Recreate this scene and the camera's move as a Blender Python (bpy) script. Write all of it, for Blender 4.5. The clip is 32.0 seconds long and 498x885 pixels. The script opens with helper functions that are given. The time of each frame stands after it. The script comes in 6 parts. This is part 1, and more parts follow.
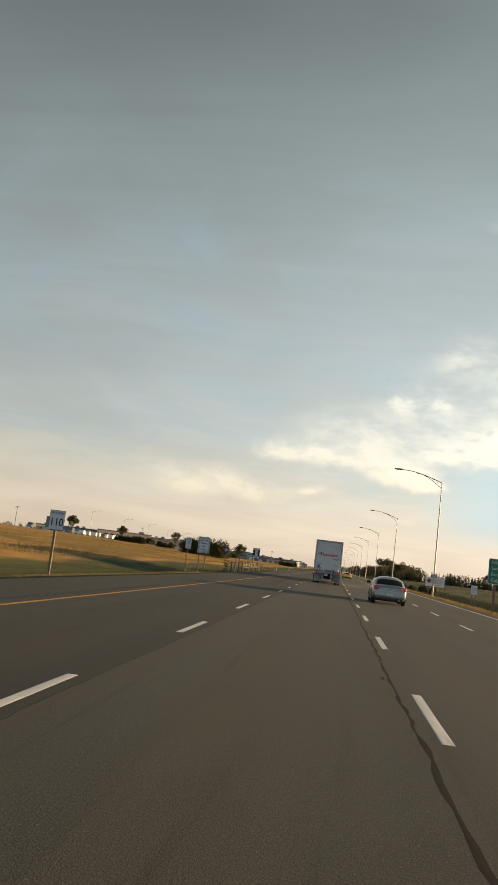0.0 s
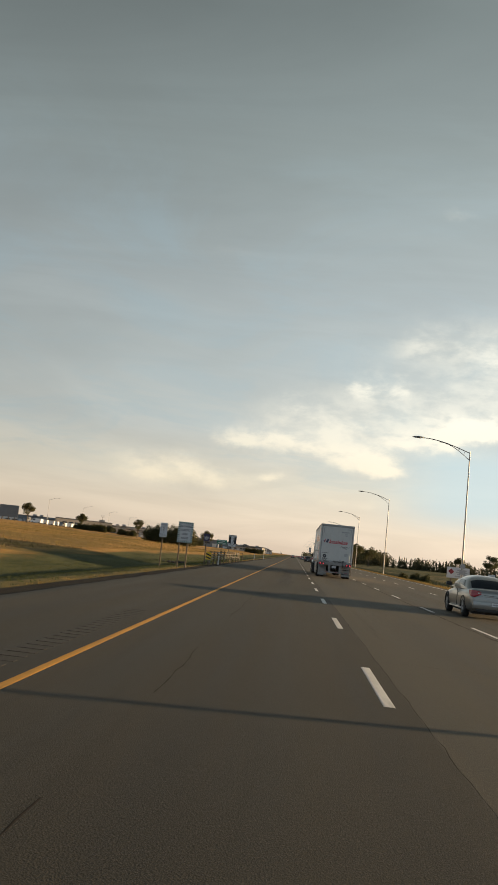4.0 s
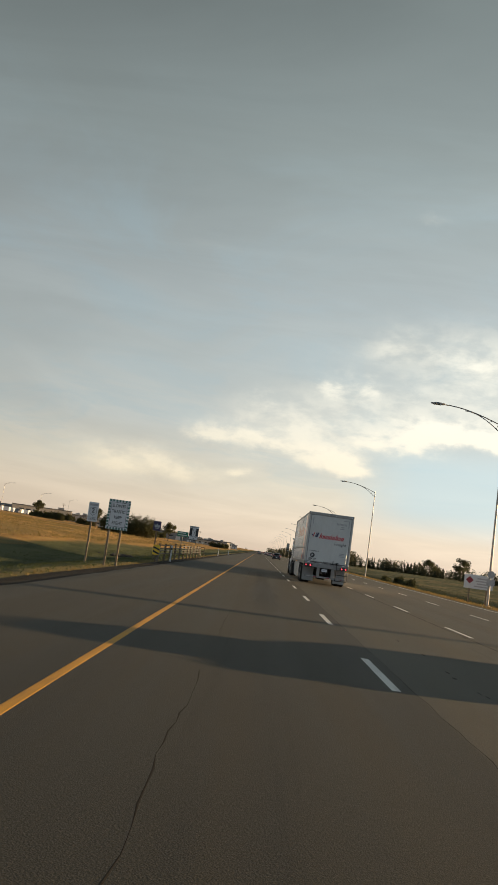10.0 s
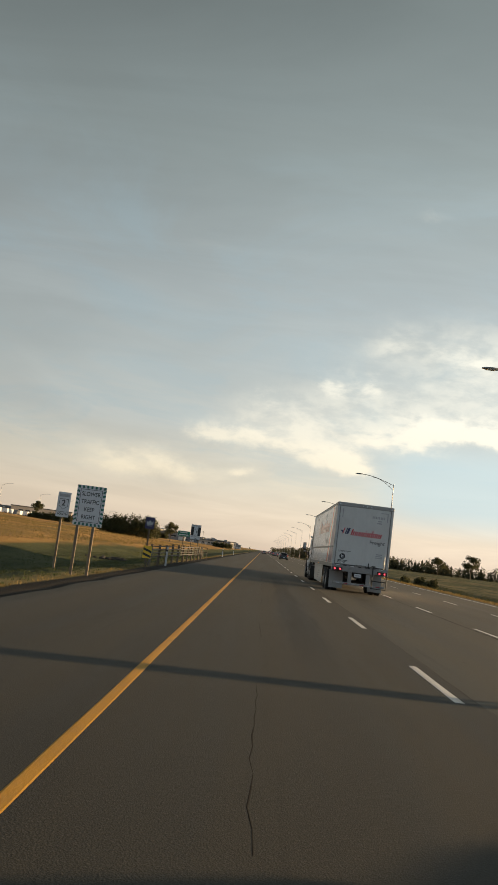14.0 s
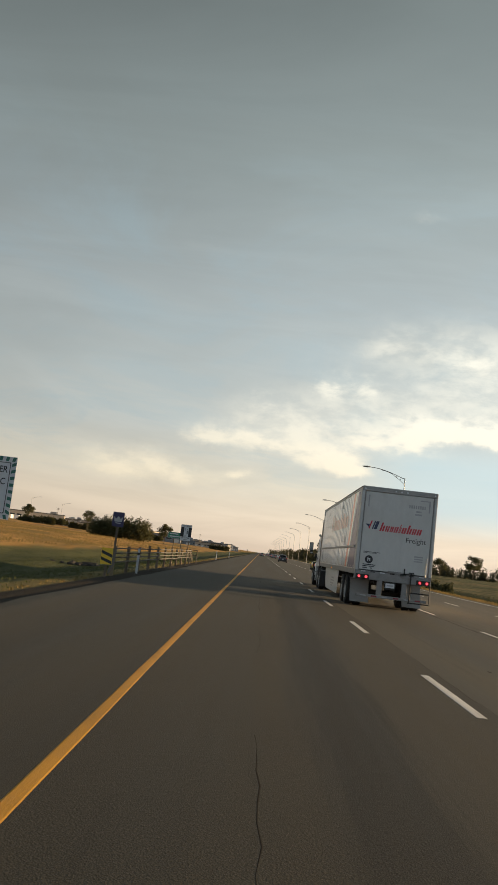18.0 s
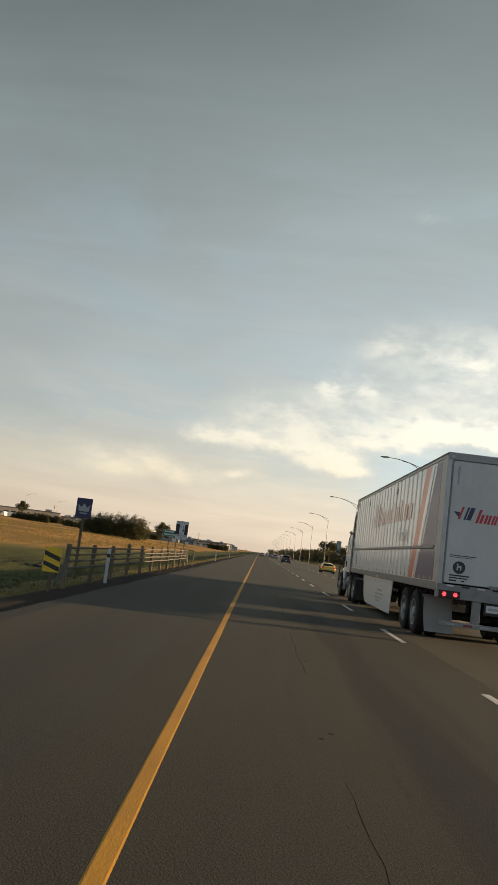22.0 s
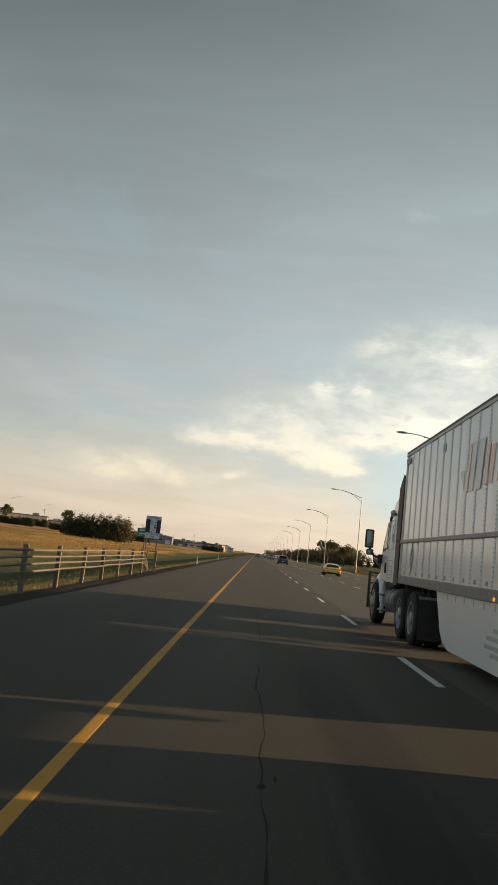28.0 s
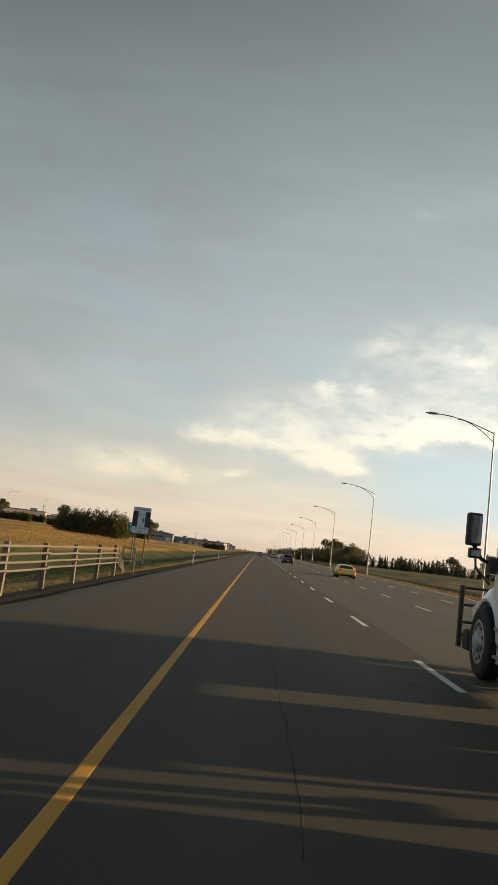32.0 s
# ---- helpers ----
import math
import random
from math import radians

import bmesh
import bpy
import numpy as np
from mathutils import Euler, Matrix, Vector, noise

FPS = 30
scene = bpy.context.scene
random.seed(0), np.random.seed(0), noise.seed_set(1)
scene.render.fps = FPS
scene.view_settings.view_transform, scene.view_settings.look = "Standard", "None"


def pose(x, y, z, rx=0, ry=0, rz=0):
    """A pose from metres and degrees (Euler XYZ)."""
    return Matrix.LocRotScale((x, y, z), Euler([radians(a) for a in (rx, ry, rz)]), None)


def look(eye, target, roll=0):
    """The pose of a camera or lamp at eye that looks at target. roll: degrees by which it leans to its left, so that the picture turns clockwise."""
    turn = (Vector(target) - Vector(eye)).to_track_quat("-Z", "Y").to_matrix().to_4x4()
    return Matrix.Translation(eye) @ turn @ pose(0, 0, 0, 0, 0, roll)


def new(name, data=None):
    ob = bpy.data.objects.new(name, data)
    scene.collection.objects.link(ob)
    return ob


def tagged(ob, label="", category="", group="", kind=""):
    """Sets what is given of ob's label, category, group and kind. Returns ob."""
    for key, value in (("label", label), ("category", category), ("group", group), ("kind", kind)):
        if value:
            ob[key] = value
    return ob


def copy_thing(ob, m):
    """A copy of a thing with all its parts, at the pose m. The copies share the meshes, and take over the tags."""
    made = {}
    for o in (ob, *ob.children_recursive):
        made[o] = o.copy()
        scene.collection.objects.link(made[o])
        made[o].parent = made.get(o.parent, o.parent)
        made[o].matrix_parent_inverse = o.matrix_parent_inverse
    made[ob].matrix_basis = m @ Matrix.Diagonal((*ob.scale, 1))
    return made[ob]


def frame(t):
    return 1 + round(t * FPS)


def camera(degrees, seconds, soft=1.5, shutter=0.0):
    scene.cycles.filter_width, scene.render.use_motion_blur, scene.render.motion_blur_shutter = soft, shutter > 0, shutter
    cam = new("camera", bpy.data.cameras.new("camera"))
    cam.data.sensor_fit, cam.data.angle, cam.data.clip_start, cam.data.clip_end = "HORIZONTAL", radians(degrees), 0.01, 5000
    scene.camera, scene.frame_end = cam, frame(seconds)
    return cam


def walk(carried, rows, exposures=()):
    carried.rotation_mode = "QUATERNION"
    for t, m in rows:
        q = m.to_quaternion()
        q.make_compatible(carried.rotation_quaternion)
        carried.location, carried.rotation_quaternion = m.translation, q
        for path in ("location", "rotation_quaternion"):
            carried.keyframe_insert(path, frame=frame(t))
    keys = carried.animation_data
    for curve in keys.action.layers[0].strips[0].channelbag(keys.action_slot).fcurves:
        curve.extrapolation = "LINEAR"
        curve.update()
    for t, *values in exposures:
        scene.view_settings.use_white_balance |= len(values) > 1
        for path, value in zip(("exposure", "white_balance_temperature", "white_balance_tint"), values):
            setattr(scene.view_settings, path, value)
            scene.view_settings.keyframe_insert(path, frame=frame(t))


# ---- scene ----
# World: x across the road (0 on the yellow line, lanes 3.71 m), y along it (0 at the trailer's rear), z up.
cam = camera(34.537, 32.0, soft=1.5)
EYE_Z = 1.452
# seconds, x, y, yaw (degrees to the right), pitch (up), lean
PATH = [
    (0.0, 6.388, -78.503, -7.034, 8.233, 6.981),
    (0.5, 5.781, -76.608, -7.160, 8.367, 6.977),
    (1.0, 5.210, -74.713, -6.718, 8.095, 6.923),
    (1.5, 4.810, -72.815, -6.101, 8.090, 6.781),
    (2.0, 4.434, -70.920, -5.538, 7.954, 6.587),
    (2.5, 3.968, -69.030, -5.184, 7.869, 6.371),
    (3.0, 3.473, -67.153, -4.867, 7.842, 6.180),
    (3.5, 2.969, -65.295, -4.413, 7.730, 6.044),
    (5.5, 2.021, -58.491, -3.116, 7.524, 6.868),
    (6.0, 1.969, -57.087, -2.760, 7.703, 7.118),
    (6.5, 1.860, -55.734, -2.506, 7.410, 7.349),
    (7.0, 1.781, -54.422, -2.151, 7.426, 7.561),
    (7.5, 1.750, -53.140, -1.945, 7.476, 7.742),
    (8.0, 1.760, -51.877, -1.814, 7.492, 7.885),
    (8.5, 1.793, -50.628, -1.784, 7.447, 7.986),
    (9.0, 1.827, -49.388, -1.794, 7.533, 8.047),
    (9.5, 1.823, -48.157, -1.812, 7.515, 8.062),
    (10.0, 1.811, -46.931, -1.805, 7.536, 8.042),
    (10.5, 1.795, -45.708, -1.851, 7.544, 7.995),
    (11.0, 1.769, -44.491, -1.963, 7.537, 7.931),
    (11.5, 1.663, -43.283, -1.955, 7.432, 7.852),
    (12.0, 1.565, -42.089, -1.980, 7.357, 7.770),
    (12.5, 1.496, -40.910, -1.970, 7.436, 7.689),
    (13.0, 1.440, -39.746, -1.934, 7.427, 7.602),
    (13.5, 1.327, -38.591, -1.956, 7.542, 7.497),
    (14.0, 1.213, -37.436, -1.959, 7.483, 7.381),
    (14.5, 1.119, -36.274, -1.901, 7.565, 7.261),
    (16.5, 1.268, -31.396, -1.756, 7.681, 6.768),
    (17.0, 1.293, -30.149, -1.784, 7.506, 6.765),
    (17.5, 1.252, -28.890, -1.730, 7.647, 6.789),
    (18.0, 1.192, -27.631, -1.736, 7.669, 6.831),
    (18.5, 1.126, -26.377, -1.777, 7.771, 6.877),
    (19.0, 1.059, -25.126, -1.770, 7.655, 6.915),
    (19.5, 0.955, -23.876, -1.791, 7.629, 6.936),
    (20.0, 0.859, -22.625, -1.775, 7.689, 6.960),
    (20.5, 0.782, -21.366, -1.802, 7.674, 6.999),
    (21.0, 0.720, -20.102, -1.838, 7.635, 7.058),
    (21.5, 0.619, -18.826, -1.800, 7.721, 7.131),
    (22.0, 0.557, -17.580, -1.690, 7.650, 7.194),
    (22.5, 0.582, -16.292, -1.546, 7.694, 7.231),
    (23.0, 0.669, -15.094, -1.421, 7.801, 7.209),
    (23.5, 0.766, -13.986, -1.358, 7.586, 7.099),
    (24.0, 0.905, -12.965, -1.205, 7.476, 6.924),
    (24.5, 0.990, -11.970, -1.030, 7.605, 6.721),
    (25.0, 0.995, -10.939, -0.960, 7.662, 6.511),
    (25.5, 1.100, -9.831, -1.180, 7.675, 6.328),
    (27.5, 1.118, -3.807, -1.467, 7.508, 6.071),
    (28.0, 1.155, -2.478, -1.357, 7.770, 6.080),
    (28.5, 1.217, -1.184, -1.327, 7.568, 6.090),
    (29.0, 1.260, 0.057, -1.342, 7.571, 6.104),
    (29.5, 1.247, 1.229, -1.344, 7.631, 6.129),
    (30.0, 1.172, 2.345, -1.478, 7.475, 6.171),
    (30.5, 1.109, 3.434, -1.561, 7.611, 6.252),
    (31.0, 1.037, 4.527, -1.570, 7.538, 6.369),
    (31.5, 0.989, 5.636, -1.562, 7.598, 6.527),
    (32.0, 0.945, 6.745, -1.559, 7.622, 6.705),
]


def aim(x, y, yaw, pitch, lean):
    a, p = radians(yaw), radians(pitch)
    way = Vector((math.sin(a) * math.cos(p), math.cos(a) * math.cos(p), math.sin(p)))
    eye = Vector((x, y, EYE_Z))
    return look(eye, eye + way * 10, lean)


walk(cam, [(t, aim(x, y, yaw, pitch, lean)) for t, x, y, yaw, pitch, lean in PATH], exposures=[(0, 0.02), (2.5, 0.0), (5, -0.06), (32, -0.06)])


# ---------------------------------------------------------------- light
def srgb(r, g, b):
    return tuple(((c / 255 + 0.055) / 1.055) ** 2.4 if c > 10 else c / 255 / 12.92 for c in (r, g, b))


SUN_EL, SUN_AZ = 7.5, 82.0  # degrees; azimuth from +y towards +x
sun = new("sun", bpy.data.lights.new("sun", "SUN"))
sun.data.energy, sun.data.angle, sun.data.color = 10.0, radians(0.7), (1.0, 0.68, 0.36)
_d = Vector((math.sin(radians(SUN_AZ)) * math.cos(radians(SUN_EL)), math.cos(radians(SUN_AZ)) * math.cos(radians(SUN_EL)), math.sin(radians(SUN_EL))))
sun.matrix_world = Matrix.Translation(_d * 100 + Vector((0, 0, 30))) @ (-_d).to_track_quat("-Z", "Y").to_matrix().to_4x4()


class Nodes:
    """Small helper to wire node trees."""

    def __init__(self, tree):
        self.t = tree
        tree.nodes.clear()

    def add(self, kind):
        return self.t.nodes.new(kind)

    def link(self, a, b):
        self.t.links.new(a, b)

    def put(self, sock, v):
        if isinstance(v, bpy.types.NodeSocket):
            self.link(v, sock)
        else:
            sock.default_value = v

    def math(self, op, a, b=0.0, c=0.0, clamp=False):
        n = self.add("ShaderNodeMath")
        n.operation, n.use_clamp = op, clamp
        self.put(n.inputs[0], a)
        self.put(n.inputs[1], b)
        self.put(n.inputs[2], c)
        return n.outputs[0]

    def mix(self, f, a, b, mode="MIX"):
        n = self.add("ShaderNodeMix")
        n.data_type, n.blend_type = "RGBA", mode
        self.put(n.inputs[0], f)
        for sock, v in ((n.inputs[6], a), (n.inputs[7], b)):
            self.put(sock, (*v, 1.0) if isinstance(v, tuple) and len(v) == 3 else v)
        return n.outputs[2]

    def noise(self, vec, scale, detail=4.0, rough=0.55, dist=0.0, out=0):
        n = self.add("ShaderNodeTexNoise")
        if vec is not None:
            self.link(vec, n.inputs["Vector"])
        n.inputs["Scale"].default_value, n.inputs["Detail"].default_value = scale, detail
        n.inputs["Roughness"].default_value, n.inputs["Distortion"].default_value = rough, dist
        return n.outputs[out]

    def ramp(self, f, stops, smooth=True):
        n = self.add("ShaderNodeValToRGB")
        n.color_ramp.interpolation = "B_SPLINE" if smooth == "b" else ("EASE" if smooth else "LINEAR")
        els = n.color_ramp.elements
        while len(els) < len(stops):
            els.new(0.5)
        for e, (p, c) in zip(els, stops):
            e.position = p
            e.color = (*c, 1) if isinstance(c, tuple) else (c, c, c, 1)
        self.put(n.inputs[0], f)
        return n.outputs[0]

    def remap(self, v, a, b, c=0.0, d=1.0, kind="SMOOTHSTEP"):
        n = self.add("ShaderNodeMapRange")
        n.interpolation_type = kind
        for s, x in zip(n.inputs, (v, a, b, c, d)):
            self.put(s, x)
        return n.outputs[0]

    def add_rgb(self, v):
        n = self.add("ShaderNodeCombineColor")
        for s in n.inputs:
            self.put(s, v)
        return n.outputs[0]


# lit cloud puffs: azimuth, elevation, half width, half height (degrees), weight
PUFFS = [
    (-4.9, 7.7, 1.7, 0.8, 0.95),
    (-2.4, 8.0, 1.5, 0.6, 0.60),
    (-0.7, 10.3, 1.1, 0.9, 0.80),
    (0.2, 7.6, 2.6, 0.8, 0.75),
    (4.0, 12.0, 1.5, 1.1, 1.05),
    (6.3, 12.4, 0.9, 1.2, 0.70),
    (4.7, 7.0, 2.3, 0.9, 1.30),
    (6.3, 6.3, 1.2, 0.5, 0.80),
    (8.6, 8.6, 3.0, 0.8, 1.20),
    (12.2, 9.5, 3.2, 0.7, 1.40),
    (16.4, 9.8, 3.6, 1.0, 1.40),
    (21.5, 11.0, 4.6, 1.8, 1.20),
    (10.0, 10.3, 2.2, 0.5, 0.55),
    (13.7, 14.6, 2.6, 0.8, 0.75),
    (7.6, 15.0, 2.0, 0.9, 0.42),
    (-2.1, 5.2, 1.4, 0.45, 0.80),
]
# broad thin veils of the same light
VEILS = [
    (-9.3, 4.9, 5.0, 1.1, 0.95),
    (1.0, 8.2, 6.0, 2.2, 0.80),
    (10.0, 10.8, 8.0, 3.6, 0.50),
    (17.0, 14.0, 5.0, 3.4, 0.48),
    (9.5, 15.6, 4.4, 1.4, 0.35),
    (9.6, 24.2, 1.4, 0.35, 0.22),
    (-6.4, 21.0, 2.4, 0.35, 0.16),
    (2.5, 4.2, 5.0, 0.5, 0.30),
]


def make_world():
    w = bpy.data.worlds.new("evening_sky")
    scene.world = w
    w.use_nodes = True
    k = Nodes(w.node_tree)
    d = k.add("ShaderNodeTexCoord").outputs["Generated"]
    sep = k.add("ShaderNodeSeparateXYZ")
    k.link(d, sep.inputs[0])
    x, y, z = sep.outputs
    el = k.math("MULTIPLY", k.math("ARCSINE", z), 57.2958)
    az = k.math("MULTIPLY", k.math("ARCTAN2", x, y), 57.2958)
    # the layer of cloud seen in perspective
    zz = k.math("ADD", k.math("MAXIMUM", z, 0.0), 0.10)
    flat = k.add("ShaderNodeCombineXYZ")
    k.link(k.math("DIVIDE", x, zz), flat.inputs[0])
    k.link(k.math("DIVIDE", y, zz), flat.inputs[1])
    layer = flat.outputs[0]
    big = k.noise(layer, 0.55, 5, 0.55, 0.6)
    fine = k.noise(layer, 1.6, 7, 0.6, 0.8)
    # veil of high grey cloud, darker overhead, peach at the horizon
    veil = k.ramp(k.math("DIVIDE", el, 90.0, clamp=True), [
        (0.0, srgb(212, 192, 170)), (0.025, srgb(221, 205, 182)), (0.055, srgb(208, 202, 185)), (0.09, srgb(188, 192, 187)), (0.14, srgb(173, 181, 180)),
        (0.20, srgb(160, 169, 170)), (0.30, srgb(136, 146, 146)), (0.40, srgb(111, 120, 120)), (0.52, srgb(95, 103, 103)),
        (0.66, srgb(66, 76, 84)), (1.0, srgb(54, 66, 76))], smooth=False)
    drawn = k.add("ShaderNodeMapping")
    k.link(layer, drawn.inputs[0])
    drawn.inputs["Rotation"].default_value = (0, 0, radians(28))
    drawn.inputs["Scale"].default_value = (0.8, 2.6, 1.0)
    wisp = k.noise(drawn.outputs[0], 0.9, 7, 0.58, 0.9)
    shade = k.math("MULTIPLY", k.remap(big, 0.32, 0.68, 0.94, 1.06), k.math("ADD", 1.0, k.math("MULTIPLY", k.remap(wisp, 0.30, 0.72, -0.045, 0.055), k.remap(el, 9.0, 16.0))))
    veil = k.mix(1.0, veil, k.add_rgb(shade), "MULTIPLY")
    sky = k.add("ShaderNodeTexSky")
    sky.sky_type, sky.sun_disc, sky.dust_density = "NISHITA", False, 2.5
    sky.sun_elevation, sky.sun_rotation = radians(SUN_EL), radians(SUN_AZ)
    clear = k.mix(1.0, sky.outputs[0], (0.10, 0.10, 0.10), "MULTIPLY")
    clear = k.mix(0.72, clear, srgb(172, 198, 208))
    # bluer gaps in the lower veil, to the sides
    gap = k.math("MULTIPLY", k.remap(fine, 0.42, 0.72, 0.0, 0.36), k.math("MULTIPLY", k.remap(el, 3.0, 7.0), k.remap(el, 34.0, 18.0)))
    base = k.mix(gap, veil, clear)
    right = k.math("MULTIPLY", k.remap(az, 4.0, 11.0), k.math("MULTIPLY", k.remap(el, 1.8, 4.6), k.remap(el, 10.0, 7.0)))
    base = k.mix(k.math("MULTIPLY", right, 0.75), base, srgb(184, 202, 205))
    # banks of lit cloud
    warp = k.add("ShaderNodeTexNoise")
    k.link(d, warp.inputs["Vector"])
    warp.inputs["Scale"].default_value, warp.inputs["Detail"].default_value, warp.inputs["Roughness"].default_value = 20.0, 6.0, 0.6
    sw = k.add("ShaderNodeSeparateXYZ")
    k.link(warp.outputs["Color"], sw.inputs[0])
    azw = k.math("ADD", az, k.math("MULTIPLY", k.math("SUBTRACT", sw.outputs[0], 0.5), 3.0))
    elw = k.math("ADD", el, k.math("MULTIPLY", k.math("SUBTRACT", sw.outputs[1], 0.5), 1.7))

    def heap(banks):
        total = None
        for a, e, hw, hh, wt in banks:
            u = k.math("DIVIDE", k.math("SUBTRACT", azw, a), hw)
            v = k.math("DIVIDE", k.math("SUBTRACT", elw, e), hh)
            # flatter below than above, as cloud bases are
            v = k.math("MULTIPLY", v, k.remap(v, -0.2, 0.2, 1.35, 0.85, "LINEAR"))
            r = k.math("ADD", k.math("MULTIPLY", u, u), k.math("MULTIPLY", v, v))
            g = k.math("MULTIPLY", k.math("EXPONENT", k.math("MULTIPLY", r, -1.0)), wt)
            total = g if total is None else k.math("ADD", total, g)
        return total

    slant = k.add("ShaderNodeMapping")
    k.link(d, slant.inputs[0])
    slant.inputs["Rotation"].default_value = (0, radians(-8), 0)
    slant.inputs["Scale"].default_value = (1.0, 1.0, 2.2)
    puff = k.noise(slant.outputs[0], 20.0, 7, 0.56, 0.15)
    curl = k.noise(slant.outputs[0], 55.0, 5, 0.6, 0.1)
    grain = k.math("ADD", k.math("MULTIPLY", puff, 0.75), k.math("MULTIPLY", curl, 0.25))
    crisp = k.remap(k.math("MULTIPLY", heap(PUFFS), k.remap(grain, 0.36, 0.64, 0.45, 1.2)), 0.08, 1.10, 0.0, 0.80)
    soft = k.remap(k.math("MULTIPLY", heap(VEILS), k.remap(puff, 0.34, 0.66, 0.6, 1.2)), 0.02, 1.0, 0.0, 0.78)
    lit = k.math("SUBTRACT", 1.0, k.math("MULTIPLY", k.math("SUBTRACT", 1.0, crisp), k.math("SUBTRACT", 1.0, soft)))
    cream = k.mix(k.remap(el, 2.0, 12.0), srgb(248, 232, 200), srgb(238, 234, 218))
    col = k.mix(lit, base, cream)
    # brighter towards the side of the low sun
    glow = k.remap(az, -35.0, 36.0, 0.93, 1.52)
    col = k.mix(1.0, col, k.add_rgb(glow), "MULTIPLY")
    # the sky opposite the sun, lit full on
    col = k.mix(1.0, col, k.add_rgb(k.remap(az, -28.0, -75.0, 1.0, 1.40)), "MULTIPLY")
    # the rest of the sky, behind and towards the sun, is thinner cloud
    back = k.remap(y, -0.05, -0.7, 0.0, 1.0)
    back = k.math("MULTIPLY", back, k.remap(el, 52.0, 26.0))
    col = k.mix(k.math("MULTIPLY", back, 0.75), col, srgb(162, 184, 204))
    bg = k.add("ShaderNodeBackground")
    k.link(col, bg.inputs[0])
    bg.inputs[1].default_value = 1.0
    out = k.add("ShaderNodeOutputWorld")
    k.link(bg.outputs[0], out.inputs[0])


make_world()


# ---------------------------------------------------------------- materials
def surface(name, color, rough=0.6, metal=0.0, var=0.15, scale=3.0, bump=0.0, bscale=40.0, dirt=0.0, dirtcol=(0.10, 0.085, 0.065), coat=0.0, emit=None, power=0.0, stretch=(1, 1, 1), spec=0.5, rvar=0.06):
    m = bpy.data.materials.new(name)
    m.use_nodes = True
    k = Nodes(m.node_tree)
    bs = k.add("ShaderNodeBsdfPrincipled")
    out = k.add("ShaderNodeOutputMaterial")
    k.link(bs.outputs[0], out.inputs[0])
    co = k.add("ShaderNodeTexCoord").outputs["Object"]
    mp = k.add("ShaderNodeMapping")
    k.link(co, mp.inputs[0])
    mp.inputs["Scale"].default_value = stretch
    vec = mp.outputs[0]
    n1 = k.noise(vec, scale, 5, 0.6)
    n2 = k.noise(vec, scale * 7.3, 4, 0.6)
    both = k.math("ADD", k.math("MULTIPLY", n1, 0.65), k.math("MULTIPLY", n2, 0.35))
    dark = tuple(c * (1 - var) for c in color)
    light = tuple(min(1.0, c * (1 + var)) for c in color)
    col = k.mix(k.remap(both, 0.36, 0.64), dark, light)
    if dirt:
        nd = k.noise(vec, scale * 0.9, 6, 0.7, 0.5)
        col = k.mix(k.remap(nd, 0.50, 0.72, 0.0, dirt), col, dirtcol)
    k.link(col, bs.inputs["Base Color"])
    k.link(k.remap(n2, 0.3, 0.7, max(0.03, rough - rvar), min(1.0, rough + rvar)), bs.inputs["Roughness"])
    bs.inputs["Metallic"].default_value = metal
    bs.inputs["Specular IOR Level"].default_value = spec
    bs.inputs["Coat Weight"].default_value = coat
    bs.inputs["Coat Roughness"].default_value = 0.06
    if bump:
        b = k.add("ShaderNodeBump")
        b.inputs["Strength"].default_value = bump
        b.inputs["Distance"].default_value = 0.02
        k.link(k.noise(vec, bscale, 3, 0.6), b.inputs["Height"])
        k.link(b.outputs[0], bs.inputs["Normal"])
    if emit:
        bs.inputs["Emission Color"].default_value = (*emit, 1)
        bs.inputs["Emission Strength"].default_value = power
    return m


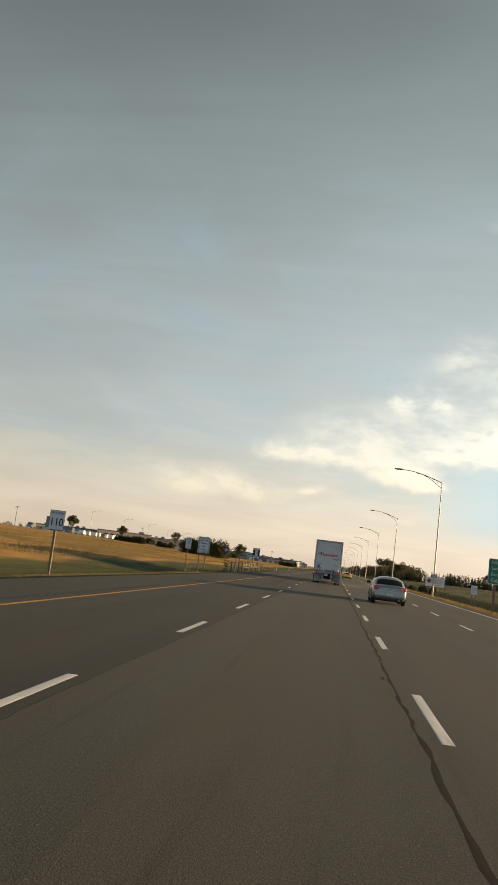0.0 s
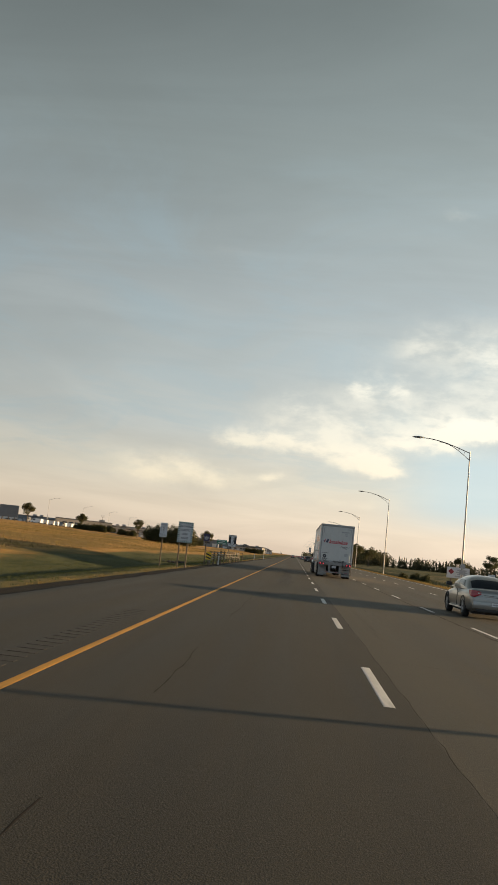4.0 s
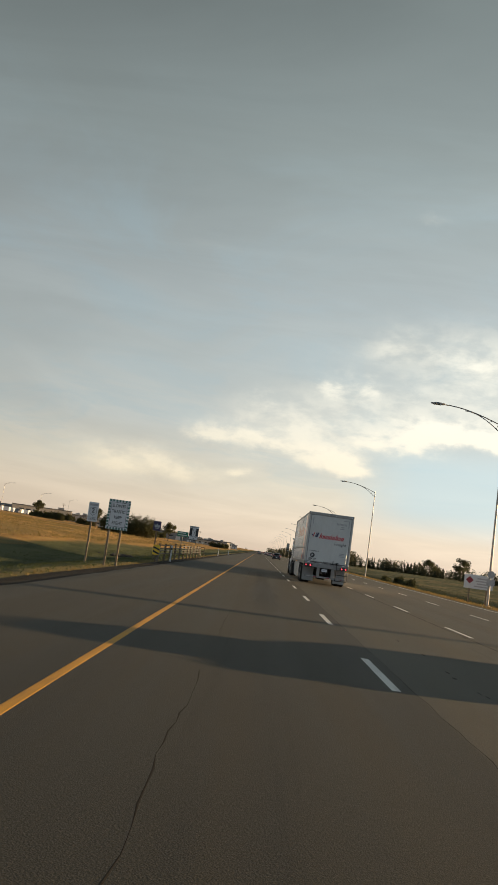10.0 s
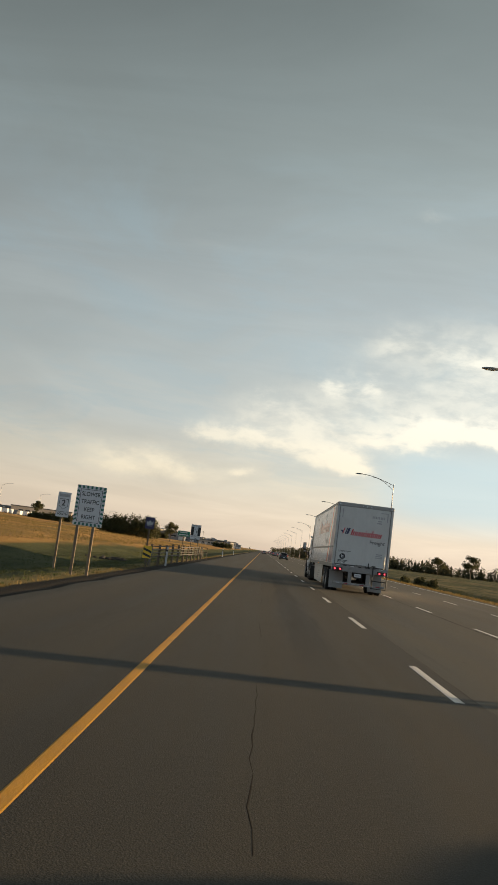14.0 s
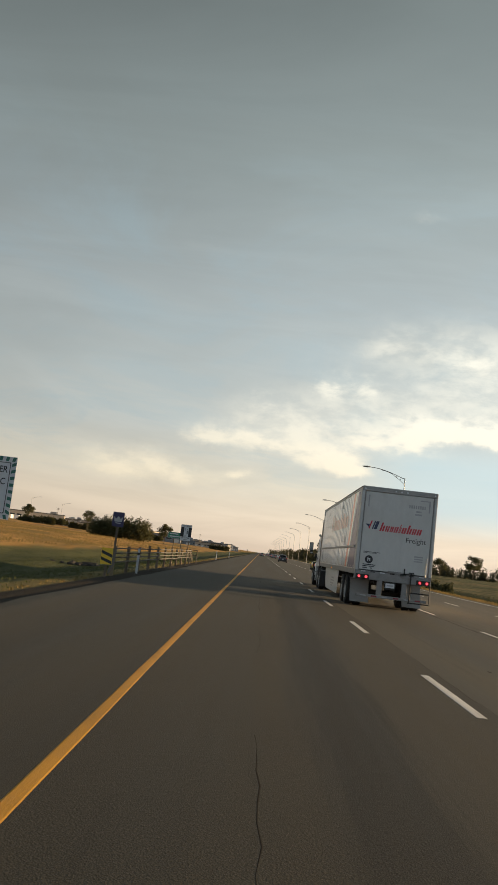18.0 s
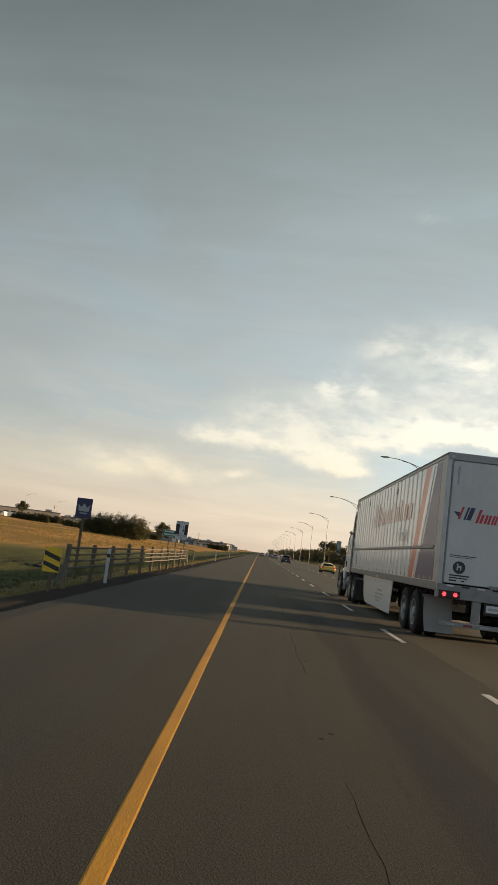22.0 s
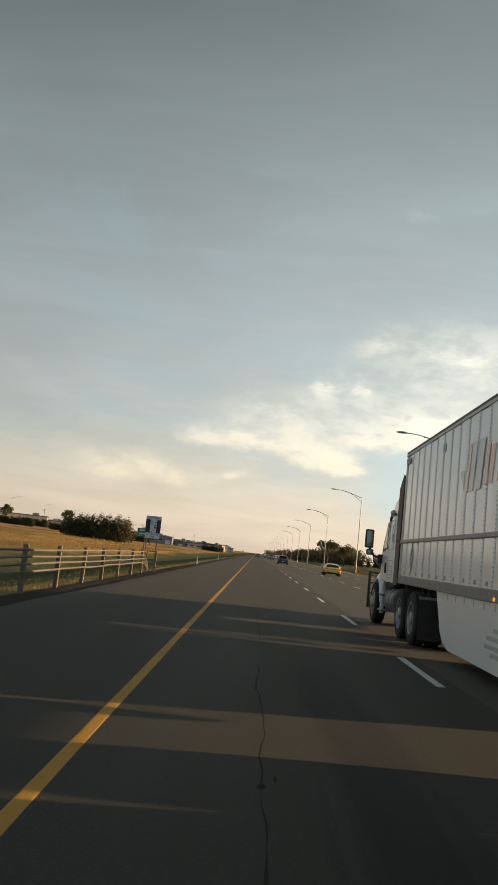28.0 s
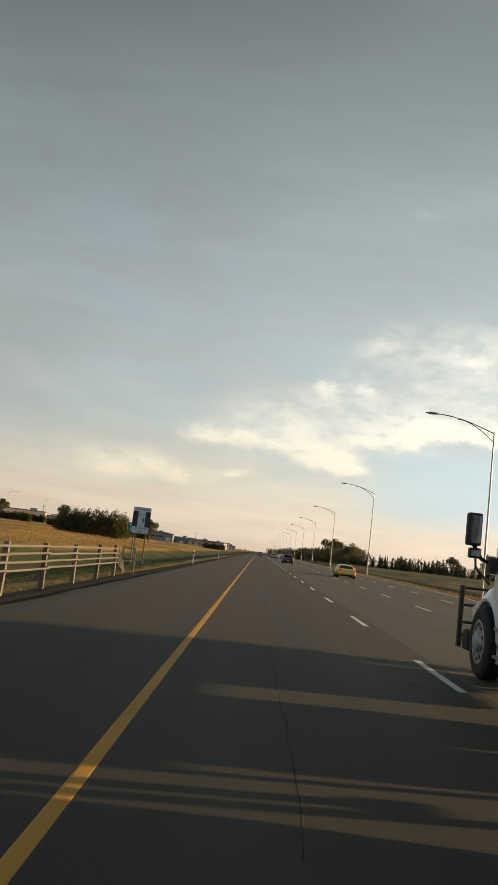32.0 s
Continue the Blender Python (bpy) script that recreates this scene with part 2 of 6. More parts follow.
def asphalt_material():
    m = bpy.data.materials.new("asphalt")
    m.use_nodes = True
    k = Nodes(m.node_tree)
    bs = k.add("ShaderNodeBsdfPrincipled")
    out = k.add("ShaderNodeOutputMaterial")
    k.link(bs.outputs[0], out.inputs[0])
    co = k.add("ShaderNodeTexCoord").outputs["Object"]
    sep = k.add("ShaderNodeSeparateXYZ")
    k.link(co, sep.inputs[0])
    mp = k.add("ShaderNodeMapping")
    k.link(co, mp.inputs[0])
    mp.inputs["Scale"].default_value = (1.0, 0.04, 1.0)
    streak = k.noise(mp.outputs[0], 0.9, 5, 0.6)
    patch = k.noise(co, 0.16, 5, 0.6, 0.4)
    grain = k.noise(co, 55.0, 3, 0.7)
    stone = k.add("ShaderNodeTexVoronoi")
    k.link(co, stone.inputs["Vector"])
    stone.inputs["Scale"].default_value = 90.0
    # worn wheel tracks, two in every lane, polished lighter; oil line between them darker
    lane = k.math("MULTIPLY", k.math("COSINE", k.math("MULTIPLY", k.math("SUBTRACT", sep.outputs[0], 0.93), 2 * math.pi / 1.855)), 0.5)
    c = k.mix(k.remap(streak, 0.36, 0.64), (0.046, 0.041, 0.031), (0.081, 0.071, 0.052))
    c = k.mix(k.remap(patch, 0.42, 0.66, 0.0, 0.5), c, (0.059, 0.051, 0.038))
    c = k.mix(k.remap(lane, -0.5, 0.5, 0.0, 0.35), c, (0.086, 0.079, 0.061))
    c = k.mix(k.remap(grain, 0.3, 0.7, 0.0, 0.35), c, (0.106, 0.10, 0.080))
    c = k.mix(k.remap(stone.outputs["Distance"], 0.1, 0.5, 0.25, 0.0), c, (0.03, 0.027, 0.024))
    # the passing lane was relaid in a darker mix up to the joint
    newer = k.remap(k.math("ADD", sep.outputs[0], k.math("MULTIPLY", k.math("SUBTRACT", grain, 0.5), 0.05)), 3.93, 3.97)
    c = k.mix(1.0, c, k.add_rgb(k.remap(newer, 0.0, 1.0, 0.54, 0.90, "LINEAR")), "MULTIPLY")
    # coarse bare stone showing through, and soft dark blotches of old spills
    speck = k.noise(co, 38.0, 3, 0.75)
    c = k.mix(k.math("MULTIPLY", k.remap(speck, 0.52, 0.66, 0.0, 0.75), k.remap(newer, 0.0, 1.0, 0.30, 1.0)), c, (0.115, 0.098, 0.070))
    spill = k.noise(mp.outputs[0], 2.6, 6, 0.7, 0.6)
    c = k.mix(k.remap(spill, 0.54, 0.74, 0.0, 0.45), c, (0.026, 0.023, 0.018))
    # long dark stain down the passing lane
    off = k.math("ABSOLUTE", k.math("ADD", k.math("SUBTRACT", sep.outputs[0], 2.2), k.math("MULTIPLY", k.math("SUBTRACT", spill, 0.5), 1.3)))
    along = k.math("MULTIPLY", k.remap(sep.outputs[1], -29.0, -20.0), k.remap(sep.outputs[1], 14.0, 4.0))
    c = k.mix(k.math("MULTIPLY", k.math("MULTIPLY", k.remap(off, 0.5, 0.15), along), 0.8), c, (0.017, 0.016, 0.014))
    k.link(c, bs.inputs["Base Color"])
    k.link(k.remap(streak, 0.3, 0.7, 0.74, 0.88), bs.inputs["Roughness"])
    bs.inputs["Specular IOR Level"].default_value = 0.35
    b = k.add("ShaderNodeBump")
    b.inputs["Strength"].default_value, b.inputs["Distance"].default_value = 0.18, 0.008
    k.link(k.math("ADD", stone.outputs["Distance"], k.math("MULTIPLY", speck, 1.2)), b.inputs["Height"])
    k.link(b.outputs[0], bs.inputs["Normal"])
    return m


def ground_material():
    """Mown green grass by the road, ripe golden hay beyond it, both uneven."""
    m = bpy.data.materials.new("grassland")
    m.use_nodes = True
    k = Nodes(m.node_tree)
    bs = k.add("ShaderNodeBsdfPrincipled")
    out = k.add("ShaderNodeOutputMaterial")
    k.link(bs.outputs[0], out.inputs[0])
    co = k.add("ShaderNodeTexCoord").outputs["Object"]
    sep = k.add("ShaderNodeSeparateXYZ")
    k.link(co, sep.inputs[0])
    x, y = sep.outputs[0], sep.outputs[1]
    mp = k.add("ShaderNodeMapping")
    k.link(co, mp.inputs[0])
    mp.inputs["Scale"].default_value = (1.0, 0.22, 1.0)
    wide = k.noise(mp.outputs[0], 0.06, 5, 0.6, 0.5)
    mid = k.noise(mp.outputs[0], 0.6, 5, 0.65)
    tuft = k.noise(co, 6.0, 4, 0.7)
    green = k.mix(k.remap(mid, 0.35, 0.65), (0.044, 0.056, 0.024), (0.085, 0.092, 0.040))
    green = k.mix(k.remap(tuft, 0.45, 0.75, 0.0, 0.5), green, (0.15, 0.135, 0.065))
    gold = k.mix(k.remap(mid, 0.34, 0.66), (0.30, 0.175, 0.055), (0.44, 0.27, 0.095))
    gold = k.mix(k.remap(wide, 0.53, 0.62, 0.0, 0.8), gold, (0.125, 0.112, 0.05))
    gold = k.mix(k.remap(tuft, 0.35, 0.65, 0.35, 0.0), gold, (0.22, 0.13, 0.045))
    edge = k.math("ADD", x, k.math("MULTIPLY", k.math("SUBTRACT", wide, 0.5), 9.0))
    edge = k.math("ADD", edge, k.math("MULTIPLY", k.math("SUBTRACT", mid, 0.5), 4.0))
    left = k.remap(edge, -14.8, -17.0)
    rightgold = k.math("MULTIPLY", k.remap(edge, 18.6, 17.2), k.remap(x, 14.0, 15.5))
    rightfar = k.math("MULTIPLY", k.remap(wide, 0.40, 0.56, 0.15, 0.85), k.remap(x, 27.0, 36.0))
    c = k.mix(left, green, gold)
    c = k.mix(rightgold, c, (0.25, 0.17, 0.07))
    dry = k.mix(k.remap(mid, 0.40, 0.60), (0.085, 0.082, 0.038), (0.21, 0.165, 0.075))
    c = k.mix(rightfar, c, dry)
    # darker green ditch to one side, dry straw beside the gravel on the other
    wob = k.math("ADD", x, k.math("MULTIPLY", k.math("SUBTRACT", wide, 0.5), 5.0))
    ditch = k.math("MULTIPLY", k.remap(wob, 18.0, 19.4), k.remap(wob, 35.0, 30.0))
    c = k.mix(k.math("MULTIPLY", ditch, 0.92), c, k.mix(k.remap(tuft, 0.35, 0.65), (0.020, 0.027, 0.012), (0.048, 0.055, 0.024)))
    straw = k.math("MULTIPLY", k.remap(k.math("ADD", x, k.math("MULTIPLY", k.math("SUBTRACT", mid, 0.5), 2.4)), -6.0, -5.3), k.remap(x, -4.3, -4.8))
    c = k.mix(k.math("MULTIPLY", straw, k.remap(wide, 0.38, 0.6, 0.1, 0.85)), c, (0.34, 0.25, 0.10))
    # strip of dark gravel against the pavement
    gravel = k.math("MULTIPLY", k.remap(k.math("ADD", x, k.math("MULTIPLY", k.math("SUBTRACT", mid, 0.5), 0.9)), -4.75, -4.45), k.remap(x, 0.0, -1.0))
    c = k.mix(gravel, c, (0.040, 0.034, 0.028))
    k.link(c, bs.inputs["Base Color"])
    bs.inputs["Roughness"].default_value = 0.95
    bs.inputs["Specular IOR Level"].default_value = 0.1
    b = k.add("ShaderNodeBump")
    b.inputs["Strength"].default_value, b.inputs["Distance"].default_value = 0.9, 0.15
    k.link(k.noise(co, 3.0, 6, 0.75), b.inputs["Height"])
    k.link(b.outputs[0], bs.inputs["Normal"])
    return m


def foliage(name, a, b, thin=0.35):
    """Leaves and blades, each its own tint; some light passes through them."""
    m = bpy.data.materials.new(name)
    m.use_nodes = True
    k = Nodes(m.node_tree)
    bs = k.add("ShaderNodeBsdfPrincipled")
    tr = k.add("ShaderNodeBsdfTranslucent")
    both = k.add("ShaderNodeMixShader")
    out = k.add("ShaderNodeOutputMaterial")
    rnd = k.add("ShaderNodeNewGeometry").outputs["Random Per Island"]
    tint = k.mix(rnd, a, b)
    k.link(tint, bs.inputs["Base Color"])
    k.link(tint, tr.inputs["Color"])
    bs.inputs["Roughness"].default_value = 0.8
    bs.inputs["Specular IOR Level"].default_value = 0.2
    both.inputs[0].default_value = thin
    k.link(bs.outputs[0], both.inputs[1])
    k.link(tr.outputs[0], both.inputs[2])
    k.link(both.outputs[0], out.inputs[0])
    return m


M = {}
M["asphalt"] = asphalt_material()
M["ground"] = ground_material()
M["white_line"] = surface("white_road_paint", (0.60, 0.59, 0.57), 0.75, var=0.08, scale=2, dirt=0.4, dirtcol=(0.14, 0.12, 0.10), bump=0.1, bscale=60, stretch=(1, 0.3, 1))
M["yellow_line"] = surface("yellow_road_paint", (0.52, 0.255, 0.022), 0.75, var=0.10, scale=2, dirt=0.35, dirtcol=(0.13, 0.09, 0.04), bump=0.1, bscale=60, stretch=(1, 0.3, 1))
M["tar"] = surface("crack_tar", (0.034, 0.029, 0.023), 0.9, var=0.15, scale=3, spec=0.1)
M["rumble"] = surface("milled_groove", (0.03, 0.027, 0.024), 0.85, var=0.2, scale=20)
M["trailer"] = surface("white_trailer_paint", (0.84, 0.84, 0.835), 0.34, var=0.012, scale=0.5, dirt=0.05, dirtcol=(0.55, 0.53, 0.50), coat=0.6, rvar=0.015, stretch=(1, 1, 0.25))
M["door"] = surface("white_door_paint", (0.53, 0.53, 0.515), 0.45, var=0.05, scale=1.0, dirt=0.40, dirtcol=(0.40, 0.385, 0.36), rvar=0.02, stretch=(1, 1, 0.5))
M["alu"] = surface("dull_aluminium", (0.44, 0.44, 0.43), 0.5, 0.6, 0.08, 3, dirt=0.25, dirtcol=(0.26, 0.25, 0.23), rvar=0.03)
M["steel"] = surface("grey_steel", (0.24, 0.235, 0.23), 0.55, 0.4, 0.1, 5, dirt=0.3, rvar=0.03)
M["galv"] = surface("galvanised_steel", (0.33, 0.33, 0.325), 0.52, 0.55, 0.12, 6)
M["black"] = surface("black_plastic", (0.018, 0.018, 0.018), 0.55, var=0.2, scale=8)
M["rubber"] = surface("tyre_rubber", (0.016, 0.015, 0.015), 0.85, var=0.25, scale=14, bump=0.2, bscale=60, dirt=0.4, dirtcol=(0.06, 0.052, 0.045))
M["chassis"] = surface("dirty_chassis", (0.022, 0.020, 0.019), 0.75, var=0.3, scale=6, dirt=0.5, dirtcol=(0.06, 0.05, 0.04))
M["rim"] = surface("rim_alloy", (0.34, 0.34, 0.34), 0.45, 0.5, 0.08, 9, dirt=0.30, dirtcol=(0.14, 0.12, 0.11), rvar=0.02)
M["flap"] = surface("white_mud_flap", (0.30, 0.295, 0.285), 0.6, var=0.05, scale=2, dirt=0.35, dirtcol=(0.30, 0.27, 0.23))
M["cab"] = surface("white_cab_paint", (0.78, 0.78, 0.77), 0.3, var=0.012, scale=1, dirt=0.05, dirtcol=(0.5, 0.47, 0.44), coat=0.4, rvar=0.01)
M["orange"] = surface("faded_orange_stripe", (0.72, 0.15, 0.07), 0.36, var=0.04, scale=2, dirt=0.06, dirtcol=(0.6, 0.34, 0.25), coat=0.28, spec=0.5, rvar=0.015)
M["purple"] = surface("faded_purple_panel", (0.085, 0.07, 0.155), 0.42, var=0.04, scale=2, dirt=0.08, dirtcol=(0.16, 0.15, 0.2), coat=0.18, spec=0.5, rvar=0.015)
M["red"] = surface("red_vinyl", (0.50, 0.035, 0.05), 0.45, var=0.08, scale=3)
M["navy"] = surface("navy_vinyl", (0.035, 0.04, 0.09), 0.45, var=0.1, scale=3)
M["pinkred"] = surface("faded_red_vinyl", (0.78, 0.38, 0.29), 0.4, var=0.05, scale=3, coat=0.6, rvar=0.015)
M["fadegrey"] = surface("faded_grey_vinyl", (0.52, 0.52, 0.53), 0.4, var=0.05, scale=3, coat=0.6, rvar=0.015)
M["decal"] = surface("white_vinyl", (0.86, 0.86, 0.85), 0.34, var=0.01, scale=3, coat=0.6, rvar=0.01)
M["dark"] = surface("dark_vinyl", (0.03, 0.03, 0.035), 0.5, var=0.1, scale=3)
M["greyprint"] = surface("grey_print", (0.34, 0.34, 0.35), 0.5, var=0.1, scale=3)
M["tail"] = surface("red_lamp", (0.40, 0.010, 0.010), 0.25, var=0.05, emit=(1.0, 0.10, 0.13), power=1.6)
M["cartail"] = surface("red_car_lamp", (0.40, 0.010, 0.010), 0.25, var=0.05, emit=(1.0, 0.10, 0.13), power=0.22)
M["lens"] = surface("red_lens", (0.30, 0.012, 0.015), 0.15, var=0.08, coat=0.5)
M["amber"] = surface("amber_lamp", (0.5, 0.18, 0.02), 0.2, var=0.05, emit=(1.0, 0.42, 0.06), power=0.8)
M["clear"] = surface("clear_lamp", (0.7, 0.7, 0.68), 0.12, var=0.05, coat=0.6)
M["glass"] = surface("tinted_car_glass", (0.008, 0.009, 0.010), 0.08, var=0.1, spec=0.35, rvar=0.005)
M["mirror"] = surface("mirror_glass", (0.30, 0.33, 0.33), 0.05, 1.0, 0.02)
M["silver"] = surface("silver_car_paint", (0.28, 0.278, 0.262), 0.32, 0.6, 0.02, 2, coat=0.5, rvar=0.01)
M["yellowcar"] = surface("yellow_car_paint", (0.70, 0.47, 0.02), 0.35, var=0.03, scale=2, coat=0.5, rvar=0.01)
M["blackcar"] = surface("black_car_paint", (0.010, 0.010, 0.011), 0.35, var=0.1, scale=2, coat=0.25, rvar=0.01)
M["whitecar"] = surface("white_car_paint", (0.74, 0.74, 0.73), 0.3, var=0.05, scale=3, coat=0.5)
M["greycar"] = surface("grey_car_paint", (0.16, 0.165, 0.17), 0.3, 0.3, 0.06, 3, coat=0.6)
M["signwhite"] = surface("white_sign_sheet", (0.55, 0.56, 0.58), 0.55, var=0.03, scale=4, dirt=0.15, dirtcol=(0.4, 0.38, 0.36), rvar=0.02)
M["signblack"] = surface("black_sign_print", (0.015, 0.015, 0.017), 0.5, var=0.1, scale=6)
M["signgreen"] = surface("green_sign_sheet", (0.012, 0.16, 0.085), 0.45, var=0.06, scale=4)
M["signteal"] = surface("teal_sign_print", (0.03, 0.13, 0.10), 0.5, var=0.1, scale=5)
M["signblue"] = surface("dark_blue_sign_sheet", (0.035, 0.03, 0.085), 0.5, var=0.08, scale=5)
M["signyellow"] = surface("yellow_sign_sheet", (0.70, 0.46, 0.03), 0.5, var=0.06, scale=5)
M["maroon"] = surface("maroon_print", (0.22, 0.02, 0.03), 0.5, var=0.1, scale=5)
M["wood"] = surface("weathered_post_wood", (0.13, 0.10, 0.07), 0.85, var=0.3, scale=6, bump=0.4, bscale=30, stretch=(1, 1, 0.15))
M["woodlit"] = surface("pale_post_wood", (0.17, 0.13, 0.085), 0.85, var=0.25, scale=6, bump=0.4, bscale=30, stretch=(1, 1, 0.15))
M["rail"] = surface("weathered_grey_rail", (0.11, 0.10, 0.085), 0.85, var=0.2, scale=5, stretch=(1, 0.15, 1))
M["pole"] = surface("painted_lamp_pole", (0.28, 0.27, 0.255), 0.45, 0.4, 0.1, 3)
M["concrete"] = surface("concrete", (0.36, 0.34, 0.31), 0.85, var=0.15, scale=4, bump=0.2)
M["blade"] = foliage("dry_grass_blades", (0.15, 0.11, 0.04), (0.31, 0.22, 0.085))
M["bladegreen"] = foliage("green_grass_blades", (0.045, 0.06, 0.022), (0.12, 0.125, 0.05))
M["ditchgrass"] = foliage("ditch_grass_blades", (0.026, 0.034, 0.014), (0.065, 0.070, 0.028))
M["leafgreen"] = foliage("broadleaf_leaves", (0.045, 0.050, 0.022), (0.115, 0.110, 0.050))
M["needle"] = foliage("spruce_needles", (0.050, 0.052, 0.030), (0.110, 0.104, 0.058))
M["bark"] = surface("bark", (0.09, 0.07, 0.05), 0.9, var=0.3, scale=8)
M["cladgrey"] = surface("grey_cladding", (0.26, 0.26, 0.26), 0.6, var=0.1, scale=0.6, stretch=(1, 1, 0.3))
M["cladtan"] = surface("tan_cladding", (0.36, 0.31, 0.25), 0.65, var=0.1, scale=0.6)
M["cladwhite"] = surface("white_cladding", (0.55, 0.54, 0.52), 0.6, var=0.08, scale=0.6)
M["cladblue"] = surface("slate_blue_cladding", (0.15, 0.165, 0.18), 0.6, var=0.08, scale=0.6)
M["extender"] = surface("brown_grey_rubber", (0.120, 0.086, 0.062), 0.65, var=0.2, scale=5)
M["tank"] = surface("painted_grey_tank", (0.15, 0.15, 0.155), 0.5, 0.2, 0.06, 3, dirt=0.3, dirtcol=(0.22, 0.21, 0.20), rvar=0.02)
M["siderail"] = surface("dull_grey_rail", (0.30, 0.295, 0.285), 0.5, 0.3, 0.08, 3, rvar=0.02)
M["lowcab"] = surface("road_grimed_white_paint", (0.46, 0.455, 0.445), 0.4, var=0.05, scale=3, dirt=0.3, dirtcol=(0.28, 0.26, 0.24), rvar=0.02)
M["rivet"] = surface("grey_rivet", (0.46, 0.46, 0.45), 0.5, 0.2, 0.06, 9, rvar=0.02)
M["railtop"] = surface("dark_top_rail", (0.10, 0.097, 0.094), 0.55, 0.3, 0.1, 4, rvar=0.02)
M["roof"] = surface("dark_roofing", (0.09, 0.085, 0.08), 0.85, var=0.2, scale=1.0)
M["pane"] = surface("window_pane", (0.03, 0.035, 0.04), 0.1, var=0.2, scale=0.5, spec=0.8)


# ---------------------------------------------------------------- mesh helpers
def box(bm, x0, x1, y0, y1, z0, z1, bev=0.0):
    r = bmesh.ops.create_cube(bm, size=1.0, matrix=Matrix.Translation(((x0 + x1) / 2, (y0 + y1) / 2, (z0 + z1) / 2)) @ Matrix.Diagonal((x1 - x0, y1 - y0, z1 - z0, 1)))
    if bev:
        es = {e for v in r["verts"] for e in v.link_edges}
        bmesh.ops.bevel(bm, geom=list(es), offset=bev, segments=2, profile=0.6, affect="EDGES")
    return bm


def rod(bm, a, b, r0, r1=None, seg=10):
    a, b = Vector(a), Vector(b)
    d = b - a
    r1 = r0 if r1 is None else r1
    m = Matrix.Translation((a + b) / 2) @ d.to_track_quat("Z", "Y").to_matrix().to_4x4()
    bmesh.ops.create_cone(bm, cap_ends=True, segments=seg, radius1=r0, radius2=r1, depth=d.length, matrix=m)
    return bm


def tube(bm, pts, r, seg=8):
    """One bent tube swept along the points."""
    pts = [Vector(p) for p in pts]
    rings = []
    side = None
    for i, p in enumerate(pts):
        way = (pts[min(i + 1, len(pts) - 1)] - pts[max(i - 1, 0)]).normalized()
        side = way.orthogonal() if side is None else side - way * side.dot(way)
        side.normalize()
        other = way.cross(side)
        rings.append([p + (side * math.cos(2 * math.pi * j / seg) + other * math.sin(2 * math.pi * j / seg)) * r for j in range(seg)])
    return loft(bm, rings)


def lathe(bm, prof, seg=28, axis="X", at=(0, 0, 0)):
    """Turns a profile of (offset along the axis, radius) round it."""
    rings = []
    for i in range(seg):
        a = 2 * math.pi * i / seg
        ring = []
        for o, r in prof:
            p = (o, r * math.cos(a), r * math.sin(a)) if axis == "X" else (r * math.cos(a), r * math.sin(a), o)
            ring.append(bm.verts.new(Vector(p) + Vector(at)))
        rings.append(ring)
    n = len(prof)
    for i in range(seg):
        p, q = rings[i], rings[(i + 1) % seg]
        for j in range(n - 1):
            bm.faces.new((p[j], p[j + 1], q[j + 1], q[j]))
    return bm


def loft(bm, rings, caps=True):
    rows = [[bm.verts.new(p) for p in ring] for ring in rings]
    n = len(rows[0])
    for p, q in zip(rows[:-1], rows[1:]):
        for j in range(n):
            bm.faces.new((p[j], p[(j + 1) % n], q[(j + 1) % n], q[j]))
    if caps:
        bm.faces.new(rows[0][::-1])
        bm.faces.new(rows[-1])
    return bm


def plate(bm, pts, depth, axis):
    """A flat polygon given by points, thickened along a vector."""
    d = Vector(axis) * depth
    a = [bm.verts.new(Vector(p)) for p in pts]
    b = [bm.verts.new(Vector(p) + d) for p in pts]
    bm.faces.new(a)
    bm.faces.new(b[::-1])
    for i in range(len(a)):
        j = (i + 1) % len(a)
        bm.faces.new((a[i], b[i], b[j], a[j]))
    return bm


def finish(bm, smooth=None):
    bmesh.ops.recalc_face_normals(bm, faces=bm.faces)
    me = bpy.data.meshes.new("mesh")
    bm.to_mesh(me)
    bm.free()
    if smooth is not None:
        me.shade_smooth()
        me.set_sharp_from_angle(angle=radians(smooth))
    return me


def part(name, bm, material, parent, label="", smooth=None):
    me = finish(bm, smooth) if isinstance(bm, bmesh.types.BMesh) else bm
    if not me.materials:
        me.materials.append(material)
    ob = new(name, me)
    ob.parent = parent
    if label:
        tagged(ob, label)
    return ob


def thing(name, m, label, category, group="", kind=""):
    ob = new(name)
    ob.empty_display_size = 0.3
    ob.matrix_basis = m
    return tagged(ob, label, category, group, kind)


def B():
    return bmesh.new()


def text_mesh(body, size, m, material, align="CENTER", shear=0.0, fat=0.0, squeeze=1.0):
    cu = bpy.data.curves.new("lettering", "FONT")
    cu.body, cu.size, cu.align_x, cu.align_y = body, size, align, "CENTER"
    cu.extrude, cu.shear, cu.offset = 0.002, shear, fat
    ob = new("lettering", cu)
    bpy.context.view_layer.update()
    me = bpy.data.meshes.new_from_object(ob.evaluated_get(bpy.context.evaluated_depsgraph_get()))
    bpy.data.objects.remove(ob)
    me.transform(m @ Matrix.Diagonal((squeeze, 1, 1, 1)))
    me.materials.clear()
    me.materials.append(material)
    return me


FACE_BACK = pose(0, 0, 0, 90)  # lettering that is read looking along +y
FACE_LEFT = pose(0, 0, 0, 90, 0, -90)  # lettering that is read looking along +x


# ---------------------------------------------------------------- ground and road
def lerp_table(v, table):
    for (a, ha), (b, hb) in zip(table[:-1], table[1:]):
        if v <= b:
            f = min(1.0, max(0.0, (v - a) / (b - a)))
            return ha + (hb - ha) * (f * f * (3 - 2 * f))
    return table[-1][1]


